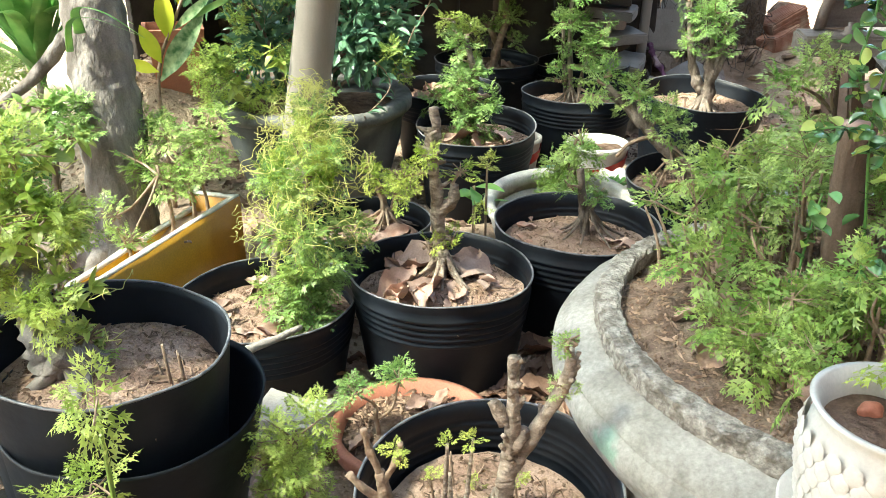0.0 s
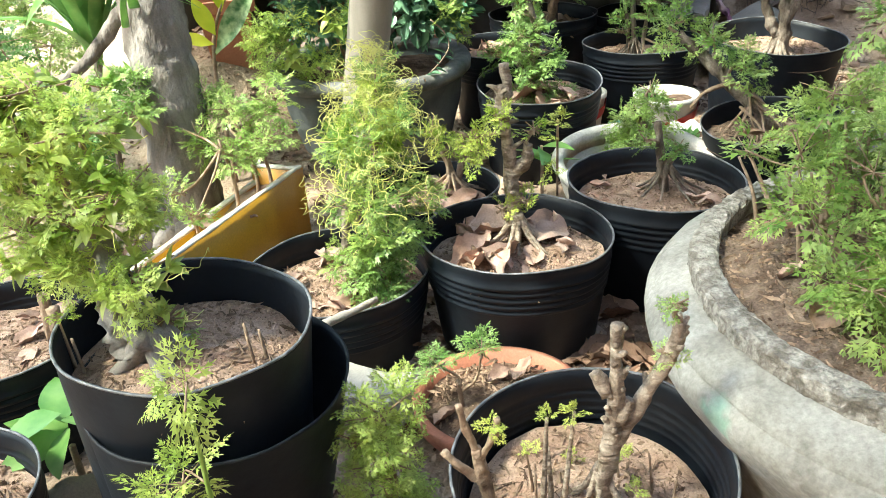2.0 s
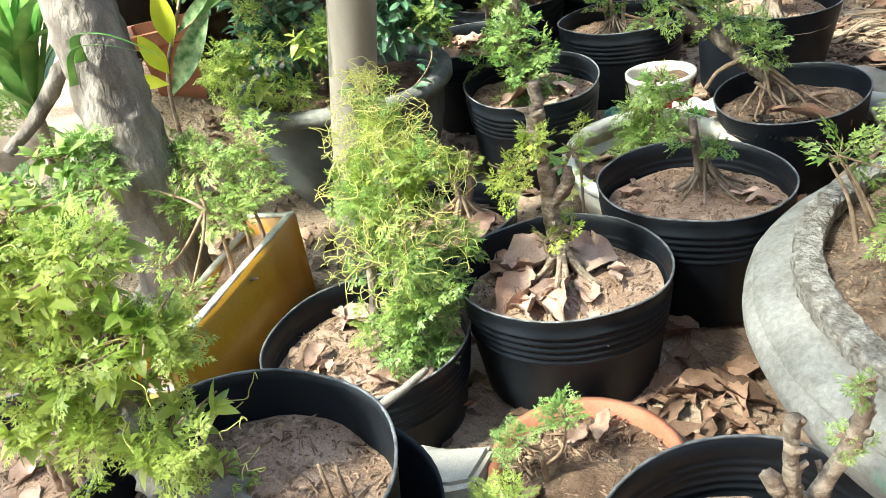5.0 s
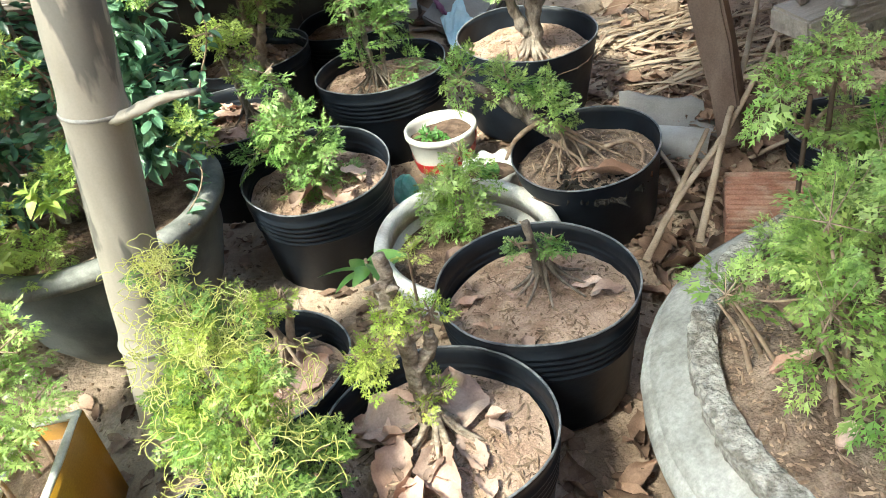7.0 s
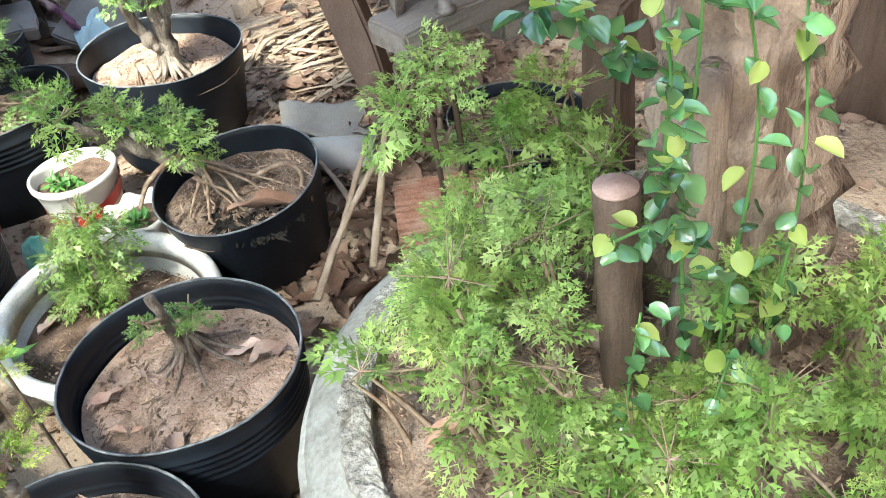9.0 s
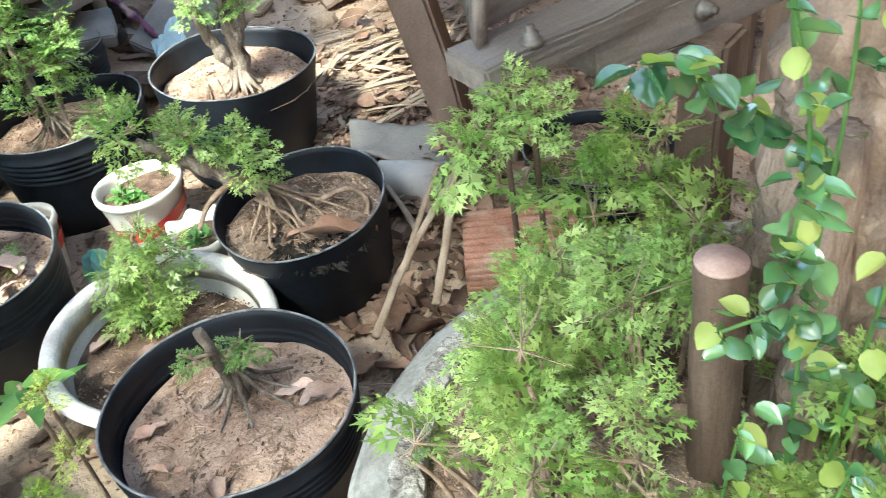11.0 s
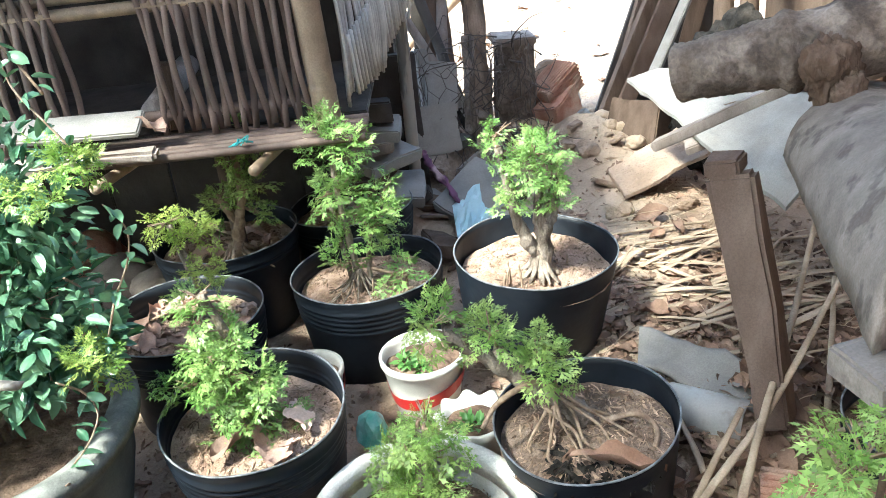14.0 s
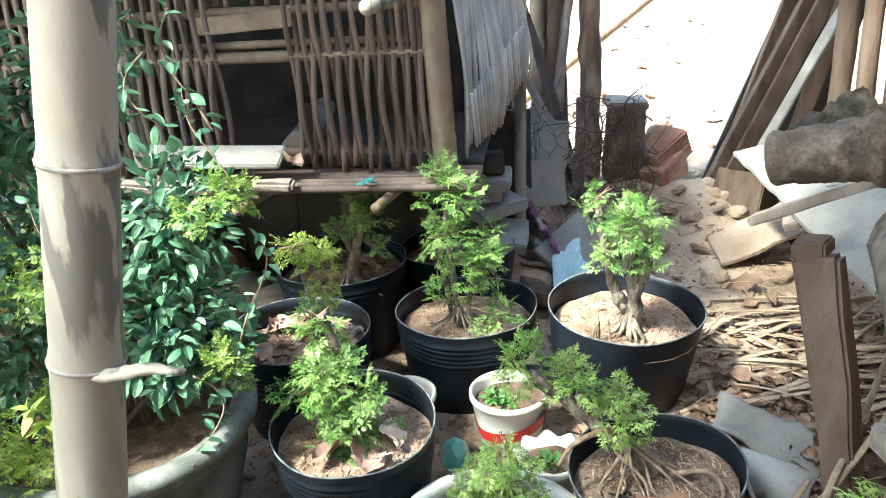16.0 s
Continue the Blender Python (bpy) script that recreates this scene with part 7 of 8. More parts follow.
def rubble():
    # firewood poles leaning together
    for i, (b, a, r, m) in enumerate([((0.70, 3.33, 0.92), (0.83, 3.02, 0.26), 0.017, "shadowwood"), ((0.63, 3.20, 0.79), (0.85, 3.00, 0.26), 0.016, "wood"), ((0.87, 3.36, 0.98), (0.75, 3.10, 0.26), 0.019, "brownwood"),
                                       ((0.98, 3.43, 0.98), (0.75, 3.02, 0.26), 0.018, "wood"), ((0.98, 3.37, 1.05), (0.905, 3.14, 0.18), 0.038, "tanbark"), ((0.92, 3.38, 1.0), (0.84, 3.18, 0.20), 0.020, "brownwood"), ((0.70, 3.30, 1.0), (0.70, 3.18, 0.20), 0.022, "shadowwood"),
                                       # back row: near-black poles added for the dark gaps between the others
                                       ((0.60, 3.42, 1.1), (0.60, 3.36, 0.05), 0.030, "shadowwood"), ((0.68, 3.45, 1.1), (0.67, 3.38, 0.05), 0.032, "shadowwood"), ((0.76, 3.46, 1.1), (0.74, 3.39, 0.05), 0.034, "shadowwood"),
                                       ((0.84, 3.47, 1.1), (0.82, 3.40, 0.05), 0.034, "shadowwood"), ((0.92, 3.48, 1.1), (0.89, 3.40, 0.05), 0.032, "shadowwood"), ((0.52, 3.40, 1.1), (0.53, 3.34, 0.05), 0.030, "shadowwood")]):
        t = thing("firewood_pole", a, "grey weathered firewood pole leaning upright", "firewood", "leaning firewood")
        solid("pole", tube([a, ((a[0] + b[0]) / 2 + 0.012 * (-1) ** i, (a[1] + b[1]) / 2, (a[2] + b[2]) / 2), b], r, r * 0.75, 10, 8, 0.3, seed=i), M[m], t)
    block("paving_slab", "grey paving slab standing on edge in rubble", (0.742, 2.975, 0.405), (0.085, 0.025, 0.135), (-20, 9, -8), "sheet", "slab")
    block("paving_slab", "square grey slab propped in rubble", (0.692, 2.905, 0.315), (0.125, 0.03, 0.13), (-15, 3, 5), "sheet", "slab")
    block("paving_slab", "narrow grey slab leaning in rubble", (0.705, 3.00, 0.42), (0.036, 0.02, 0.18), (-12, 5, 12), "sheet", "slab")
    plank("plank", "rough brown board leaning in rubble", (0.80, 2.95, 0.20), (0.862, 3.06, 0.51), 0.05, 0.022, "logbark", 85, jag=0.008, seed=3)
    block("wood_block", "old brown timber block with ledge", (1.011, 3.11, 0.34), (0.11, 0.08, 0.25), (0, 2, -12), "logbark", "wood block", 0.007, 5)
    block("wood_block", "flat timber cap on a block", (1.011, 3.10, 0.474), (0.125, 0.10, 0.022), (3, 3, -12), "wood", "wood block", 0.004, 6)
    hollow_brick((1.135, 3.10, 0.305), (0.150, 0.09, 0.085), (0, -24, 24), "broken hollow red brick on the rubble pile")
    block("broken_brick", "broken red brick half buried", (1.118, 3.06, 0.255), (0.13, 0.085, 0.08), (0, -20, 30), "brick", "brick", 0.012, 8)
    for i, (x, y, z, w) in enumerate([(1.15, 3.17, 0.34, 0.09), (1.20, 3.15, 0.25, 0.09), (1.13, 3.20, 0.25, 0.11), (1.21, 3.10, 0.19, 0.08), (1.16, 3.02, 0.18, 0.07), (1.08, 3.02, 0.20, 0.07), (1.24, 3.04, 0.16, 0.05), (1.10, 2.95, 0.16, 0.05)]):
        o = thing("stone", (x, y, z - w * 0.4), "pale sandy broken stone on the rubble pile", "stone")
        solid("stone_body", rock((x, y, z), (w, w * 0.8, w * 0.8), i + 23), M["palecon" if i % 2 else "dirt"], o, smooth=False)
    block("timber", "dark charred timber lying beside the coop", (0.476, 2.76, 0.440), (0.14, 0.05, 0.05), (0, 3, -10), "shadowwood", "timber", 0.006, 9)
    for i, (x, y, z, w, m) in enumerate([(0.49, 2.77, 0.392, 0.15, "sheet"), (0.46, 2.75, 0.355, 0.13, "wood"), (0.51, 2.76, 0.318, 0.16, "sheet"), (0.47, 2.77, 0.28, 0.15, "brownwood"), (0.54, 2.73, 0.24, 0.15, "sheet")]):
        block("paving_slab", "flat grey slab stacked beside the coop", (x, y, z), (w, 0.11, 0.030), (6 * (-1) ** i, 4 - 3 * i, 23 * i - 20), m, "slab", 0.006, 30 + i)
    q = np.random.default_rng(31)
    def heap(x, y):
        return 0.20 * math.exp(-((x - 0.80) / 0.22) ** 2 - ((y - 3.10) / 0.22) ** 2) + 0.09 * math.exp(-((x - 1.09) / 0.10) ** 2 - ((y - 3.12) / 0.13) ** 2) + 0.14 * math.exp(-((x - 0.50) / 0.11) ** 2 - ((y - 2.80) / 0.10) ** 2)
    V, Fc, n = [], [], 24
    for j in range(n + 1):
        for i in range(n + 1):
            x, y = 0.30 + 1.0 * i / n, 2.60 + 1.0 * j / n
            e = min(i, j, n - i, n - j) == 0
            V.append((x, y, gz(x, y) - 0.02 if e else gz(x, y) + heap(x, y) + 0.012 * noise.noise(Vector((x * 25, y * 25, 2))) - 0.004))
    for j in range(n):
        for i in range(n):
            a = j * (n + 1) + i
            Fc.append((a, a + 1, a + n + 2, a + n + 1))
    tagged(solid("rubble_mound", (np.array(V), Fc), M["dirt"]), "mound of dark earth under the rubble", "earth", kind="structure")
    for i in range(130):
        x, y = q.uniform(0.42, 1.24), q.uniform(2.62, 3.25)
        if abs(x - 0.4) < 0.17 and y < 2.86:
            continue
        s = q.uniform(0.04, 0.15)
        m = ["wood", "brownwood", "sheet", "stone", "wood", "shadowwood", "brownwood"][i % 7]
        if x > 0.90:
            if i % 3:
                continue
            m, s = "dirt", 0.5 * s
        block("rubble_piece", "loose broken piece of rubble", (x, y, gz(x, y) + s * 0.1 + heap(x, y)), (s, s * q.uniform(0.3, 0.7), s * q.uniform(0.10, 0.30)), (q.uniform(-32, 32), q.uniform(-32, 32), q.uniform(0, 180)), m, "rubble", 0.010, i)
    block("paving_slab", "flat triangular grey slab on the earth", (0.745, 2.77, 0.165), (0.20, 0.15, 0.025), (24, -20, 30), "sheet", "slab", 0.01, 3)
    plank("plank", "weathered grey board lying on rubble", (0.50, 2.98, 0.16), (0.74, 3.10, 0.19), 0.06, 0.016, "wood")
    # crumpled film and cloth
    t = thing("plastic_bag", (0.70, 2.70, gz(0.70, 2.70)), "crumpled pale blue plastic sheet on the earth", "plastic")
    solid("film", grid_quad([(0.62, 2.58, 0.12), (0.73, 2.63, 0.13), (0.80, 2.84, 0.19), (0.68, 2.80, 0.18)], 9, 0.030, 5), M["bag_blue"], t, smooth=False)
    t = thing("plastic_bag", (0.262, 2.045, gz(0.262, 2.045)), "scrunched translucent green plastic bag", "plastic")
    solid("film", rock((0.262, 2.04, 0.09), (0.055, 0.05, 0.085), 8), M["bag_green"], t, smooth=False)
    t = thing("cloth", (0.70, 2.98, gz(0.70, 2.98)), "twisted purple cloth in the rubble", "cloth")
    solid("rag", tube([(0.635, 2.86, 0.28), (0.648, 2.81, 0.24), (0.67, 2.77, 0.20), (0.685, 2.73, 0.16)], 0.009, 0.005, 10, 10, 1.6, flat=0.5), M["purple"], t)
    # hexagonal chicken wire, crumpled
    t = thing("chicken_wire", (0.80, 2.92, gz(0.80, 2.92)), "crumpled rusty chicken wire over the rubble", "wire mesh")
    geos = []
    def sheet(u, v):
        x = 0.62 + 0.40 * u
        z = 0.20 + 0.32 * v
        y = 2.86 + 0.06 * noise.noise(Vector((u * 5, v * 5, 0))) + 0.05 * math.sin(u * 7) + 0.06 * v
        return np.array([x + 0.03 * noise.noise(Vector((u * 6, v * 6, 5))), y, z + 0.05 * noise.noise(Vector((u * 6, v * 6, 9)))])
    for a in range(13):
        for b in range(9):
            u, v = (a + 0.5 * (b % 2)) / 13, b / 9
            p0, p1 = sheet(u, v), sheet(u, v + 0.055)
            geos.append(tube([p0, p1], 0.0011, 0.0011, 4, 1))
            for s in (-1, 1):
                geos.append(tube([p1, sheet(u + s * 0.5 / 13, v + 0.111)], 0.0009, 0.0009, 4, 1))
    solid("netting", merge(geos), M["wire"], t)
    # tangle of thin dead twigs
    geos = []
    for _ in range(90):
        p = np.array([q.uniform(0.72, 1.02), q.uniform(2.92, 3.12), q.uniform(0.16, 0.50)])
        d = q.normal(0, 1, 3) * (1, 0.4, 0.8)
        pts = [p]
        for _ in range(4):
            d = d / np.linalg.norm(d) + q.normal(0, 0.45, 3)
            p = p + d / np.linalg.norm(d) * q.uniform(0.025, 0.05)
            p[2] = max(p[2], 0.12)
            pts.append(p)
        geos.append(tube(pts, q.uniform(0.0012, 0.003), 0.0008, 4, 3))
    tagged(solid("brushwood", merge(geos), M["wire"]), "tangled thin dead twigs over the rubble", "twigs", kind="stuff")
    # added bank shuts out light behind; loose stones and timber under the coop
    for i in range(12):
        x, y = -0.75 + 0.085 * i, 3.0 + 0.12 * math.sin(i * 2.3) - 0.25 * (i % 3) * 0.4
        o = thing("stone", (x, y, gz(x, y)), "dark stone under the raised coop", "stone")
        solid("stone_body", rock((x, y, gz(x, y) + 0.05), (0.16, 0.13, 0.15), i + 40), M["stone" if i % 3 else "brick"], o)
    bank = rock((-0.25, 3.45, 0.16), (1.7, 0.5, 0.75), 71)
    tagged(solid("earth_bank", bank, M["darksoil"]), "dark brown earth bank behind the coop", "earth", kind="structure")


def hollow_brick(c, size, rot, label):
    """Grooved hollow clay brick: body with ribs on its top and sides."""
    t = thing("hollow_brick", (c[0], c[1], c[2] - size[2] / 2), label, "brick")
    m = pose(*c, *rot)
    geos = [box((0, 0, 0), (size[0], size[1], size[2]), (0, 0, 0), 0.003)]
    n = 9
    for i in range(n):
        y = -size[1] / 2 + size[1] * (i + 0.5) / n
        geos.append(box((0, y, size[2] / 2 + 0.0015), (size[0] * 0.99, size[1] / n * 0.55, 0.004), (0, 0, 0), 0.001))
        if i < 6:
            z = -size[2] / 2 + size[2] * (i + 0.5) / 6
            for s in (-1, 1):
                geos.append(box((0, s * (size[1] / 2 + 0.0015), z), (size[0] * 0.99, 0.004, size[2] / 6 * 0.55), (0, 0, 0), 0.001))
    v, f = merge(geos)
    return solid("brick_body", (np.array([tuple(m @ Vector(p)) for p in v]), f, "flat"), M["brick"], t)


rubble()
hollow_brick((0.773, 1.548, 0.084), (0.18, 0.14, 0.07), (1, 1, -38), "grooved hollow red brick lying on leaf litter")


# ---- timber bench, trough and log ----
def wood_pile():
    g = gz(0.86, 1.85)
    t = thing("timber_post", (0.86, 1.85, g), "squared brown timber post under the bench", "post")
    v, f, flat = box((0.812, 1.768, 0.318), (0.070, 0.060, 0.385), (-14, 12, 42), 0.006, 0.008, 4)
    for p in v:      # worn thinner towards the foot
        k = (p[2] - 0.325) / 0.39
        x, y = 0.812 - 0.010 * k, 1.768 + 0.13 * k
        p[0], p[1] = x + (p[0] - x) * (0.92 + 0.32 * k), y + (p[1] - y) * (0.92 + 0.32 * k)
    solid("post", (v, f, flat), M["postwood"], t)
    solid("post_cap", box((0.802, 1.838, 0.513), (0.046, 0.050, 0.026), (-8, -3, 42), 0.004, 0.005, 5), M["postwood"], t, "loose packing block")
    t = thing("timber_bench", (0.80, 1.25, gz(0.80, 1.25)), "weathered grey timber bench with rusty bolts", "bench")
    solid("plank", box((0.664, 1.302, 0.557), (0.275, 0.066, 0.026), (0, 0, -3), 0.003, 0.005, 7), M["benchwood"], t, "grey split plank end")
    solid("beam", box((0.905, 1.268, 0.532), (0.50, 0.050, 0.050), (0, 0, -7), 0.004, 0.005, 8), M["benchwood"], t, "squared grey beam")
    for p, rot in (((0.584, 1.284, 0.569), (0, 0, 0)), ((0.785, 1.256, 0.537), (80, 0, 0))):
        m = pose(*p, *rot)
        v, f = lathe([(0, 0), (0.011, 0), (0.011, 0.005), (0.007, 0.006), (0.007, 0.012), (0.004, 0.013), (0.004, 0.018), (0, 0.018)], (0, 0, 0), 16)
        solid("bolt", (np.array([tuple(m @ Vector(q)) for q in v]), f), M["steel"], t, "rusty bolt with nut")
    for i, (x, y) in enumerate([(0.80, 1.25), (1.05, 1.22)]):
        solid("leg", box((x, y, (gz(x, y) + 0.505) / 2), (0.05, 0.05, 0.505 - gz(x, y) + 0.01), (0, 0, 10), 0.005, 0.005, i), M["brownwood"], t, "short brown timber leg")
    # upturned half-round wooden trough lying on the beam and post
    t = thing("wooden_trough", (0.66, 1.33, 0.573), "upturned half-round grey wooden trough", "trough")
    a, b = np.array([0.662, 1.326, 0.573]), np.array([0.925, 1.745, 0.556])
    d = (b - a) / np.linalg.norm(b - a)
    s = np.array([0.992, 0.125, 0])
    V, Fc, n, k = [], [], 16, 14
    for i in range(n + 1):
        p = a + (b - a) * i / n
        for r in (0.118, 0.104):
            for j in range(k + 1):
                w = math.pi * j / k
                e = 1 + 0.035 * noise.noise(Vector((i * 0.5, j * 0.5, r)))
                V.append(p - s * math.cos(w) * r * e + np.array([0, 0, math.sin(w) * r * (1.02 - 0.42 * i / n) * e]))
    st = 2 * (k + 1)
    for i in range(n):
        for j in range(k):
            q = i * st + j
            Fc.append((q, q + 1, q + st + 1, q + st))
            q += k + 1
            Fc.append((q, q + st, q + st + 1, q + 1))
        Fc.append((i * st, i * st + st, i * st + st + k + 1, i * st + k + 1))
        Fc.append((i * st + k, i * st + 2 * k + 1, i * st + st + 2 * k + 1, i * st + st + k))
    for i in (0, n):
        for j in range(k):
            q = i * st + j
            Fc.append((q, q + k + 1, q + k + 2, q + 1))
    solid("shell", (np.array(V), Fc), M["sack"], t)
    V = [a + d * 0.03 - s * 0.107, ] + [a + d * 0.03 - s * math.cos(math.pi * j / k) * 0.107 + np.array([0, 0, math.sin(math.pi * j / k) * 0.106]) for j in range(k + 1)]
    W = [np.array(p) + d * 0.014 for p in V]
    m_ = len(V)
    solid("end_plate", (np.array(V + W), [tuple(range(m_)), tuple(m_ + j for j in range(m_ - 1, -1, -1))] + [(j, (j + 1) % m_, m_ + (j + 1) % m_, m_ + j) for j in range(m_)]), M["benchwood"], t, "flat grey end plate", smooth=False)
    # knotted log resting across
    t = thing("log", (0.75, 1.88, 0.60), "gnarled brown log with a split knot", "log")
    solid("trunk", tube([(0.755, 1.89, 0.645), (0.81, 1.83, 0.662), (0.89, 1.765, 0.682), (0.99, 1.70, 0.70), (1.15, 1.60, 0.725)], 0.040, 0.056, 30, 16, 0.13, seed=2, bulge=((0.40, 0.22), (0.55, 0.1))), M["logbark"], t, "cracked brown log")
    solid("knot", rock((0.865, 1.725, 0.660), (0.075, 0.06, 0.10), 6, 0.14), M["brownwood"], t, "lumpy split dark knot")
    solid("knot", rock((0.875, 1.70, 0.625), (0.05, 0.04, 0.07), 9, 0.14), M["brownwood"], t)
    # boards and sheets leaning behind
    plank("plank", "flat grey stick propped against the trough", (0.915, 2.20, 0.418), (1.02, 1.90, 0.60), 0.030, 0.020, "wood", 10)
    t = thing("fibre_sheet", (1.0, 2.2, 0.2), "grey-white fibre cement sheet sagging over boards", "sheet")
    solid("sheet", thick_quad([(1.10, 2.62, 0.435), (1.25, 2.55, 0.46), (1.15, 1.93, 0.50), (1.003, 1.94, 0.36)], 18, 0.010, 0.008, 6), M["sheet"], t, smooth=False)
    plank("plank", "brown board lying beneath the sheet", (1.05, 2.30, 0.36), (1.40, 2.05, 0.55), 0.05, 0.02, "wood", 12)
    plank("plank", "grey board crossing under the log", (1.12, 2.36, 0.40), (1.35, 1.90, 0.62), 0.06, 0.02, "brownwood", 5)
    t = thing("fibre_sheet", (1.2, 2.6, 0.12), "broken sandy fibre sheet lying on the sand", "sheet")
    solid("sheet", thick_quad([(1.08, 2.60, 0.14), (1.12, 2.76, 0.15), (1.32, 2.74, 0.235), (1.30, 2.56, 0.225)], 14, 0.008, 0.010, 3), M["dirt"], t, smooth=False)
    block("wood_block", "dark wedge of timber standing in sand", (1.30, 2.90, 0.19), (0.09, 0.16, 0.17), (0, 18, 30), "brownwood", "wood block", 0.008, 4)
    # the near-black boards carry their shade in the wood's colour
    for i, (a, b, w, th, m) in enumerate([((1.414, 3.30, 0.07), (1.75, 3.30, 1.0), 0.042, 0.03, "brownwood"), ((1.33, 3.20, 0.06), (1.83, 3.22, 1.0), 0.080, 0.035, "brownwood"), ((1.335, 2.93, 0.28), (1.655, 3.01, 0.74), 0.030, 0.02, "sheet"), ((1.345, 3.165, 0.06), (1.845, 3.18, 1.0), 0.055, 0.022, "postwood"), ((1.46, 3.38, 0.08), (1.84, 3.32, 1.05), 0.09, 0.03, "shadowwood"), ((1.55, 3.30, 0.08), (1.84, 3.22, 1.0), 0.08, 0.03, "shadowwood"), ((1.62, 3.20, 0.08), (1.80, 3.10, 1.0), 0.10, 0.03, "shadowwood"), ((1.52, 3.12, 0.08), (1.74, 3.05, 0.95), 0.05, 0.03, "brownwood")]):
        plank("plank", "long board leaning against the shed posts", a, b, w, th, m, 80 if i != 2 else 20, "plank", 0.004, i)
    for i, (x, y, r) in enumerate([(1.59, 2.92, 0.031), (1.565, 2.78, 0.026), (1.80, 2.60, 0.05)]):
        t = thing("shed_post", (x, y, gz(x, y)), "rough brown upright shed post", "post")
        stem(t, [(x, y, gz(x, y) - 0.02), (x, y, 0.8), (x, y + 0.02, 1.9)], r, r * 0.9, "brownwood", i, "pole", rough=0.15, sides=14, n=8)
    t = thing("board_wall", (1.45, 1.2, gz(1.45, 1.2)), "row of dark brown upright shed boards", "board wall")
    for i in range(13):
        y = 0.30 + 0.125 * i
        solid("board", box((1.45 + 0.012 * math.sin(2.1 * i), y, 0.68), (0.022, 0.118, 1.30 + 0.05 * math.sin(3.3 * i)), (0.8 * math.sin(1.7 * i), 0, 2 * math.sin(i)), 0.003, 0.004, i), M["brownwood" if i % 3 else "shadowwood"], t)
    block("shed_board", "broad dark brown shed wall board", (1.95, 2.50, 0.75), (0.03, 1.0, 1.5), (0, 0, 20), "brownwood", "board", 0.004, 2)
    t = thing("bark_heap", (1.5, 2.75, gz(1.5, 2.75)), "heap of dark crumbly bark and charcoal", "heap")
    solid("mound", rock((1.50, 2.75, 0.22), (0.30, 0.36, 0.52), 4, 0.12), M["charcoal"], t)
    # pipe, slate
    t = thing("pipe_offcut", (0.745, 1.79, gz(0.745, 1.79)), "short white plastic pipe offcut on the earth", "pipe")
    a, b = np.array([0.715, 1.845, 0.115]), np.array([0.790, 1.745, 0.118])
    solid("pipe", pipe(a, b, 0.038, 0.034), M["pvc"], t)
    t = thing("slate", (0.83, 1.93, gz(0.83, 1.93)), "broken flat grey fibre sheet on the earth", "slab")
    solid("sheet", thick_quad([(0.725, 1.955, 0.128), (0.790, 2.055, 0.132), (0.868, 1.80, 0.160), (0.797, 1.735, 0.146)], 10, 0.014, 0.008, 8), M["sheet"], t)
    t = thing("potted_shrub", (1.0, 1.60, gz(1.0, 1.60)), "black pot sunk in litter with feathery sprigs", "potted plant", GROUP)
    nursery_pot(t, (1.0, 1.60), gz(1.0, 1.60) - 0.05, 0.15, 0.13, 55, (0, 4), 0.03, "darksoil")
    foliage(t, [(0.93, 1.52, 0.19, 0.05, 0.04)], 0.05, 6, "leaf_fine")


def thick_quad(c, n, amp, th, seed):
    """A bumpy sheet with thickness between four corners."""
    v, f = grid_quad(c, n, amp, seed)
    m = len(v)
    w = v - np.array([0, 0, th])
    faces = list(f) + [tuple(m + i for i in q[::-1]) for q in f]
    edge = [i for i in range(n + 1)] + [(i + 1) * (n + 1) - 1 for i in range(1, n + 1)] + [n * (n + 1) + i for i in range(n - 1, -1, -1)] + [i * (n + 1) for i in range(n - 1, 0, -1)]
    for i in range(len(edge)):
        a, b = edge[i], edge[(i + 1) % len(edge)]
        faces.append((a, m + a, m + b, b))
    return np.concatenate([v, w]), faces


def pipe(a, b, r, ri):
    d = (b - a) / np.linalg.norm(b - a)
    u = np.cross(d, [0, 0, 1.0])
    u /= np.linalg.norm(u)
    w = np.cross(d, u)
    V, Fc, n = [], [], 32
    for p, rr in ((a, ri), (a, r), (b, r), (b, ri)):
        for s in range(n):
            q = 2 * math.pi * s / n
            V.append(p + (u * math.cos(q) + w * math.sin(q)) * rr)
    for i in range(4):
        for s in range(n):
            Fc.append((i * n + s, i * n + (s + 1) % n, ((i + 1) % 4) * n + (s + 1) % n, ((i + 1) % 4) * n + s))
    return np.array(V), Fc


wood_pile()


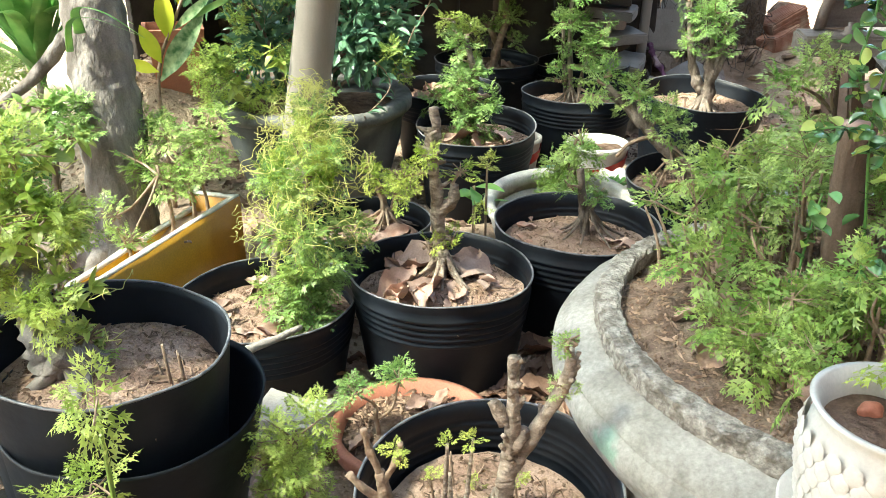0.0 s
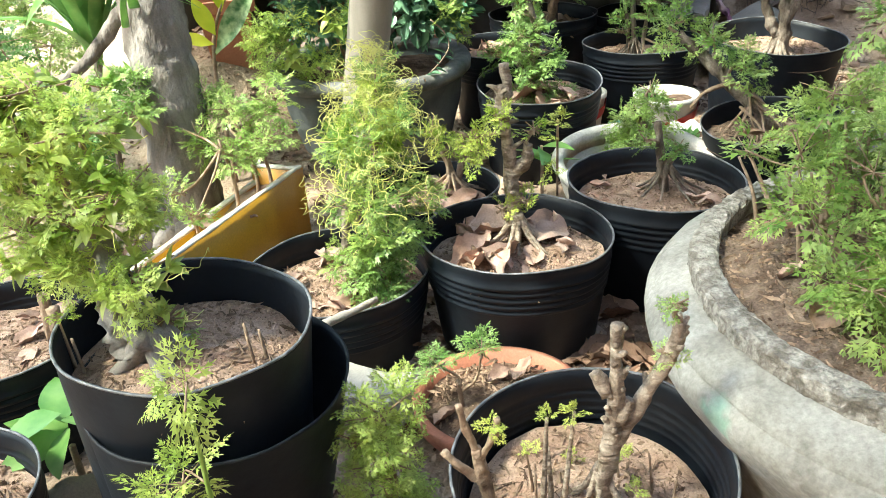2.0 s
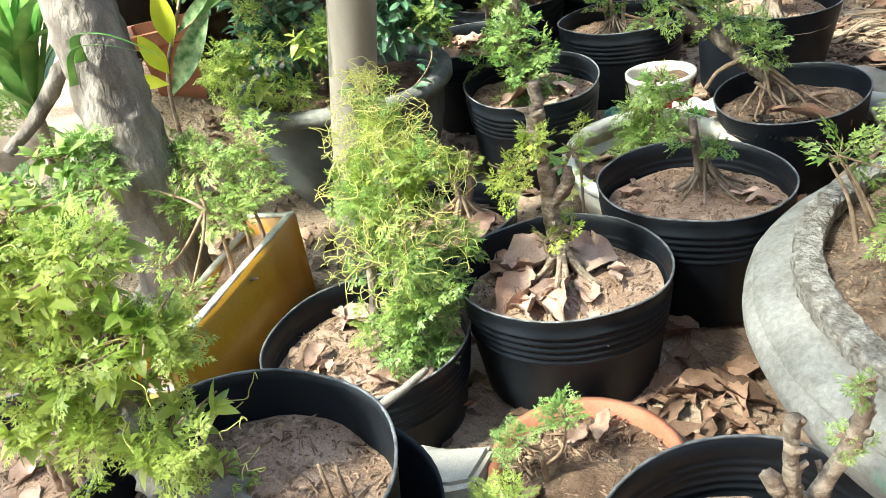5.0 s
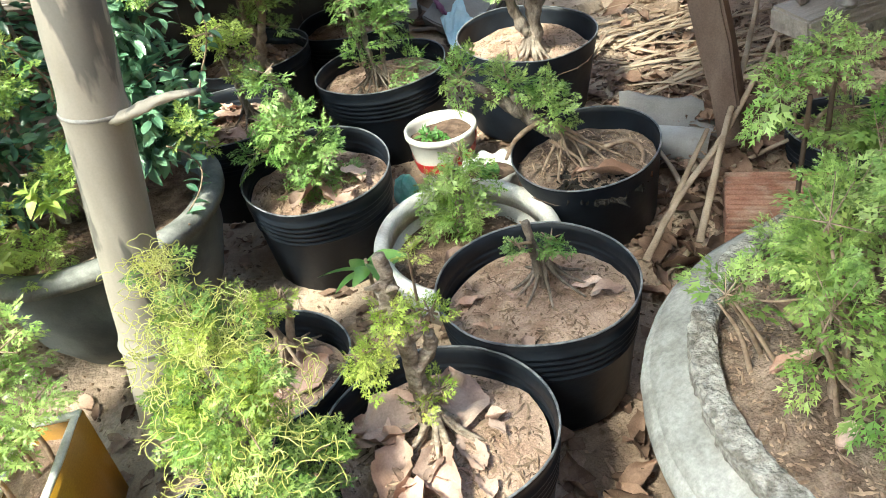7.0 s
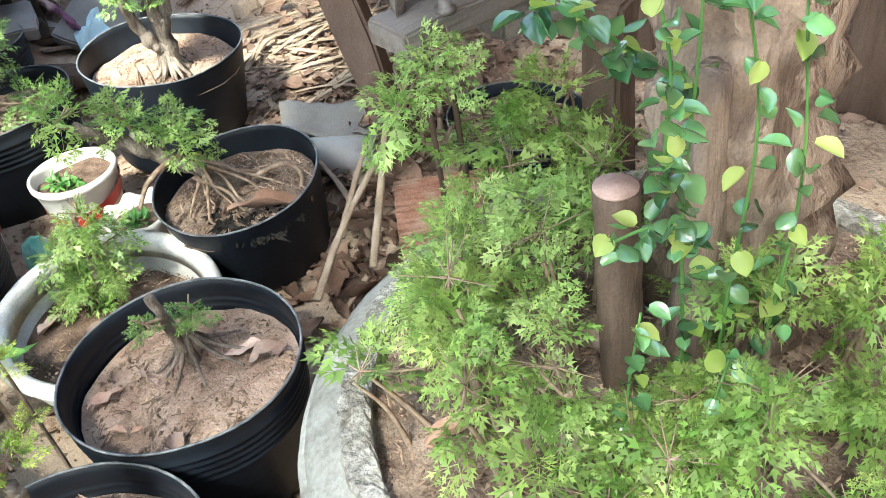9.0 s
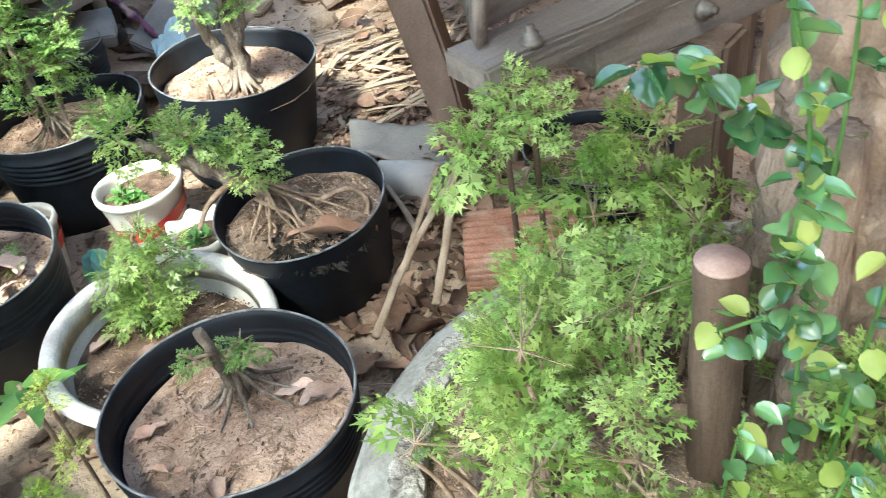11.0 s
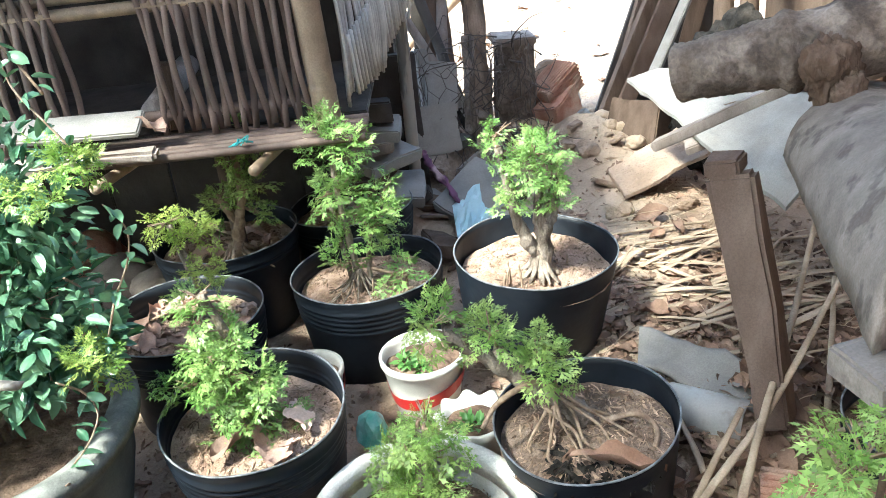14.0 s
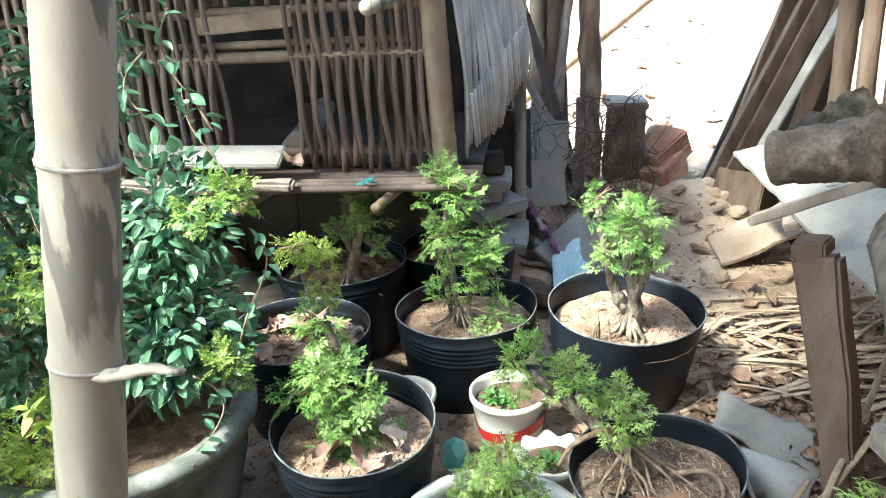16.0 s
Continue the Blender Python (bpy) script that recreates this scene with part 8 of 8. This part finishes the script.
# ---- straw, stalks and litter on the earth ----
def litter():
    for i, (a, b, r) in enumerate([((0.78, 1.68), (1.05, 1.62), 0.005), ((0.66, 1.62), (0.70, 1.80), 0.006), ((0.90, 1.70), (1.20, 2.02), 0.006), ((0.93, 2.36), (1.05, 2.08), 0.006), ((0.86, 2.42), (1.30, 2.30), 0.005), ((0.85, 2.30), (1.02, 2.06), 0.005),
                                   ((0.90, 2.34), (1.40, 2.20), 0.006), ((0.80, 1.90), (0.97, 2.10), 0.004), ((0.95, 1.60), (1.25, 2.0), 0.006), ((0.62, 1.58), (0.52, 1.55), 0.006), ((0.95, 2.45), (1.35, 2.36), 0.005)]):
        za, zb = gz(*a) + r * 1.2, gz(*b) + r * 1.2 + (0.035 if i in (0, 1, 2) else 0)
        t = thing("dry_stalk", (*a, za), "long pale dry palm stalk on the earth", "stalk", "dry stalks on the earth")
        m = ((a[0] + b[0]) / 2, (a[1] + b[1]) / 2, max((za + zb) / 2, gz((a[0] + b[0]) / 2, (a[1] + b[1]) / 2) + r) + (0.022 if i < 3 else 0.004))
        solid("stalk", tube([(*a, za), m, (*b, zb)], r, r * 0.7, 7, 6, 0.2, flat=0.7, seed=i), M["straw"], t)
    # two long stalks crossing at the foot of the timber post and rising behind it
    for i, pts in enumerate([[(0.482, 1.527, 0.118), (0.60, 1.60, 0.150), (0.755, 1.672, 0.190), (0.86, 1.72, 0.245), (1.02, 1.80, 0.34)], [(0.586, 1.524, 0.112), (0.69, 1.615, 0.158), (0.762, 1.675, 0.205), (0.90, 1.79, 0.25), (1.10, 1.97, 0.33)], [(0.60, 1.62, 0.112), (0.66, 1.655, 0.150), (0.742, 1.70, 0.195)]]):
        t = thing("dry_stalk", pts[0], "long bent grey palm stalk crossing the timber post foot", "stalk", "dry stalks on the earth")
        solid("stalk", tube(pts, 0.0065, 0.0045, 8, 8, 0.22, flat=0.6, seed=60 + i), M["straw"], t)
    q = np.random.default_rng(55)
    for i in range(30):
        x, y = q.uniform(0.76, 1.08), q.uniform(1.86, 2.40)
        w, ln = q.normal(-0.28, 0.30), q.uniform(0.18, 0.48)
        a, b = (x, y), (x + ln * math.cos(w), y + ln * math.sin(w))
        t = thing("palm_strip", (*a, gz(*a)), "flat torn strip of dry palm leaf", "leaf strip", "palm strips on the earth")
        m = ((a[0] + b[0]) / 2, (a[1] + b[1]) / 2, gz((a[0] + b[0]) / 2, (a[1] + b[1]) / 2) + q.uniform(0.012, 0.035))
        solid("strip", tube([(*a, gz(*a) + 0.008), m, (*b, gz(*b) + 0.010)], q.uniform(0.005, 0.011), 0.003, 8, 6, 0.25, flat=0.22, seed=i), M["straw"], t)
    # single dead leaves nearest the path
    q = np.random.default_rng(5)
    spots = [(0.19, 1.27, 0.07, 22), (0.17, 1.12, 0.10, 24), (0.60, 1.60, 0.12, 45), (0.80, 1.60, 0.15, 45), (0.95, 1.75, 0.15, 40), (-0.05, 1.15, 0.10, 20), (0.92, 2.05, 0.2, 14)]
    k = 0
    for x0, y0, s, n in spots:
        for _ in range(n):
            x, y = q.normal(x0, s), q.normal(y0, s)
            ln = q.uniform(0.04, 0.10)
            solid("dry_leaf", curled_leaf((x, y, gz(x, y) + q.uniform(0.006, 0.022)), ln, ln * q.uniform(0.38, 0.6), q.uniform(0, 360), q.uniform(0.3, 1.1), q.uniform(-20, 20), q.uniform(-30, 30), seed=k), M["groundleaf"], ground)
            k += 1
    # the rest of the litter: small leaves, straw and chips
    geos = []
    for _ in range(3600):
        x, y = q.uniform(-0.9, 1.7), q.uniform(0.4, 3.1)
        if q.uniform() < 0.45:
            x, y = q.normal(0.95, 0.22), q.normal(1.95, 0.28)
        if x > 0.95 and y > 2.3 and q.uniform() < 0.75:
            continue
        ln = q.uniform(0.015, 0.05)
        geos.append(curled_leaf((x, y, gz(x, y) + q.uniform(0.001, 0.008)), ln, ln * q.uniform(0.4, 0.75), q.uniform(0, 360), q.uniform(0.1, 0.6), q.uniform(-15, 15), q.uniform(-20, 20), seed=int(x * 1000), n=7, m=4))
    tagged(solid("leaf_litter", merge(geos), M["litter"]), "scattered small dead leaves and bark chips", "litter", kind="stuff")
    geos = []
    for _ in range(180):
        x, y = (q.normal(1.0, 0.22), q.normal(2.15, 0.35)) if q.uniform() < 0.75 else (q.uniform(-0.7, 1.5), q.uniform(0.6, 3.2))
        w, ln = q.normal(-0.25, 0.6), q.uniform(0.04, 0.16)
        z = gz(x, y) + q.uniform(0.003, 0.022)
        x2, y2 = x + ln * math.cos(w), y + ln * math.sin(w)
        geos.append(tube([(x, y, z), ((x + x2) / 2, (y + y2) / 2, z + q.uniform(-0.002, 0.012)), (x2, y2, gz(x2, y2) + 0.004)], q.uniform(0.0006, 0.0015), 0.0006, 4, 2))
    for _ in range(8):
        x, y = q.normal(1.02, 0.2), q.normal(2.12, 0.33)
        w, ln = q.normal(-0.2, 0.5), q.uniform(0.08, 0.24)
        z = gz(x, y) + q.uniform(0.004, 0.03)
        x2, y2 = x + ln * math.cos(w), y + ln * math.sin(w)
        geos.append(tube([(x, y, z), ((x + x2) / 2, (y + y2) / 2, z + q.uniform(-0.002, 0.014)), (x2, y2, gz(x2, y2) + 0.006)], q.uniform(0.003, 0.006), 0.002, 6, 3, 0.2, flat=0.3))
    tagged(solid("straw", merge(geos), M["straw"]), "scattered pale straw and palm fibres", "straw", kind="stuff")
    geos = [crumbs((0.5, 1.7), 1.6, 0, 14000, 0.0042, 3, lambda x, y: gz(x, y))]
    tagged(solid("clods", merge(geos), M["crumb"], smooth=False), "small clods and grit on the earth", "grit", kind="stuff")
    for i in range(90):
        y = 3.4 + 5.0 * q.uniform() ** 1.4
        x = q.uniform(0.30, 0.50) * y + q.normal(0, 0.12)
        ln = q.uniform(0.03, 0.10)
        solid("dry_leaf", curled_leaf((x, y, gz(x, y) + 0.008), ln, ln * q.uniform(0.3, 0.7), q.uniform(0, 360), q.uniform(0.2, 0.8), q.uniform(-10, 10), q.uniform(-15, 15), seed=k + i, n=8, m=4), M["groundleaf"], ground)
    t = thing("bamboo_pole", (0.62, 4.2, gz(0.62, 4.2)), "weathered bamboo pole propped in the sunlit yard", "pole")
    bamboo_pole(t, (0.62, 4.2, 0.03), (1.60, 4.2, 0.695), 0.026, [0.2, 0.45, 0.7, 0.9], "cane", "cane", 12)
    for i in range(60):
        x, y = q.uniform(1.0, 1.6), q.uniform(2.4, 3.6)
        s = q.uniform(0.015, 0.05)
        solid("clod", rock((x, y, gz(x, y) + s * 0.2), (s * 1.6, s * 1.2, s), i), M["dirt"], ground)


litter()


# ---- unseen lean-to roof, added to keep sky light off the timber ----
def shade_roof():
    V, Fc, n = [], [], 90
    for i in range(n + 1):
        x = 0.95 + 2.4 * i / n
        for y in (-1.7, 3.0):
            z = 1.90 + 0.02 * math.sin(i * 1.4) + 0.05 * (x - 0.95)
            V += [(x, y, z), (x, y, z + 0.006)]
    for i in range(n):
        a = i * 4
        Fc += [(a, a + 4, a + 6, a + 2), (a + 1, a + 3, a + 7, a + 5), (a, a + 1, a + 5, a + 4), (a + 2, a + 6, a + 7, a + 3)]
    Fc += [(0, 2, 3, 1), (n * 4, n * 4 + 1, n * 4 + 3, n * 4 + 2)]
    tagged(solid("roof", (np.array(V), Fc), M["sheet"]), "grey corrugated lean-to roof over the timber", "roof", kind="structure")


shade_roof()


# ---- unseen walls added behind the camera to block low sky light ----
for name, c, size in (("wall_south", (0.6, -1.7, 1.3), (7.4, 0.12, 2.6)), ("wall_east", (3.3, 0.3, 1.3), (0.12, 3.9, 2.6))):
    tagged(solid(name, box(c, size, (0, 0, 0), 0.01), M["brick"]), "plain brick yard wall", "wall", kind="structure")
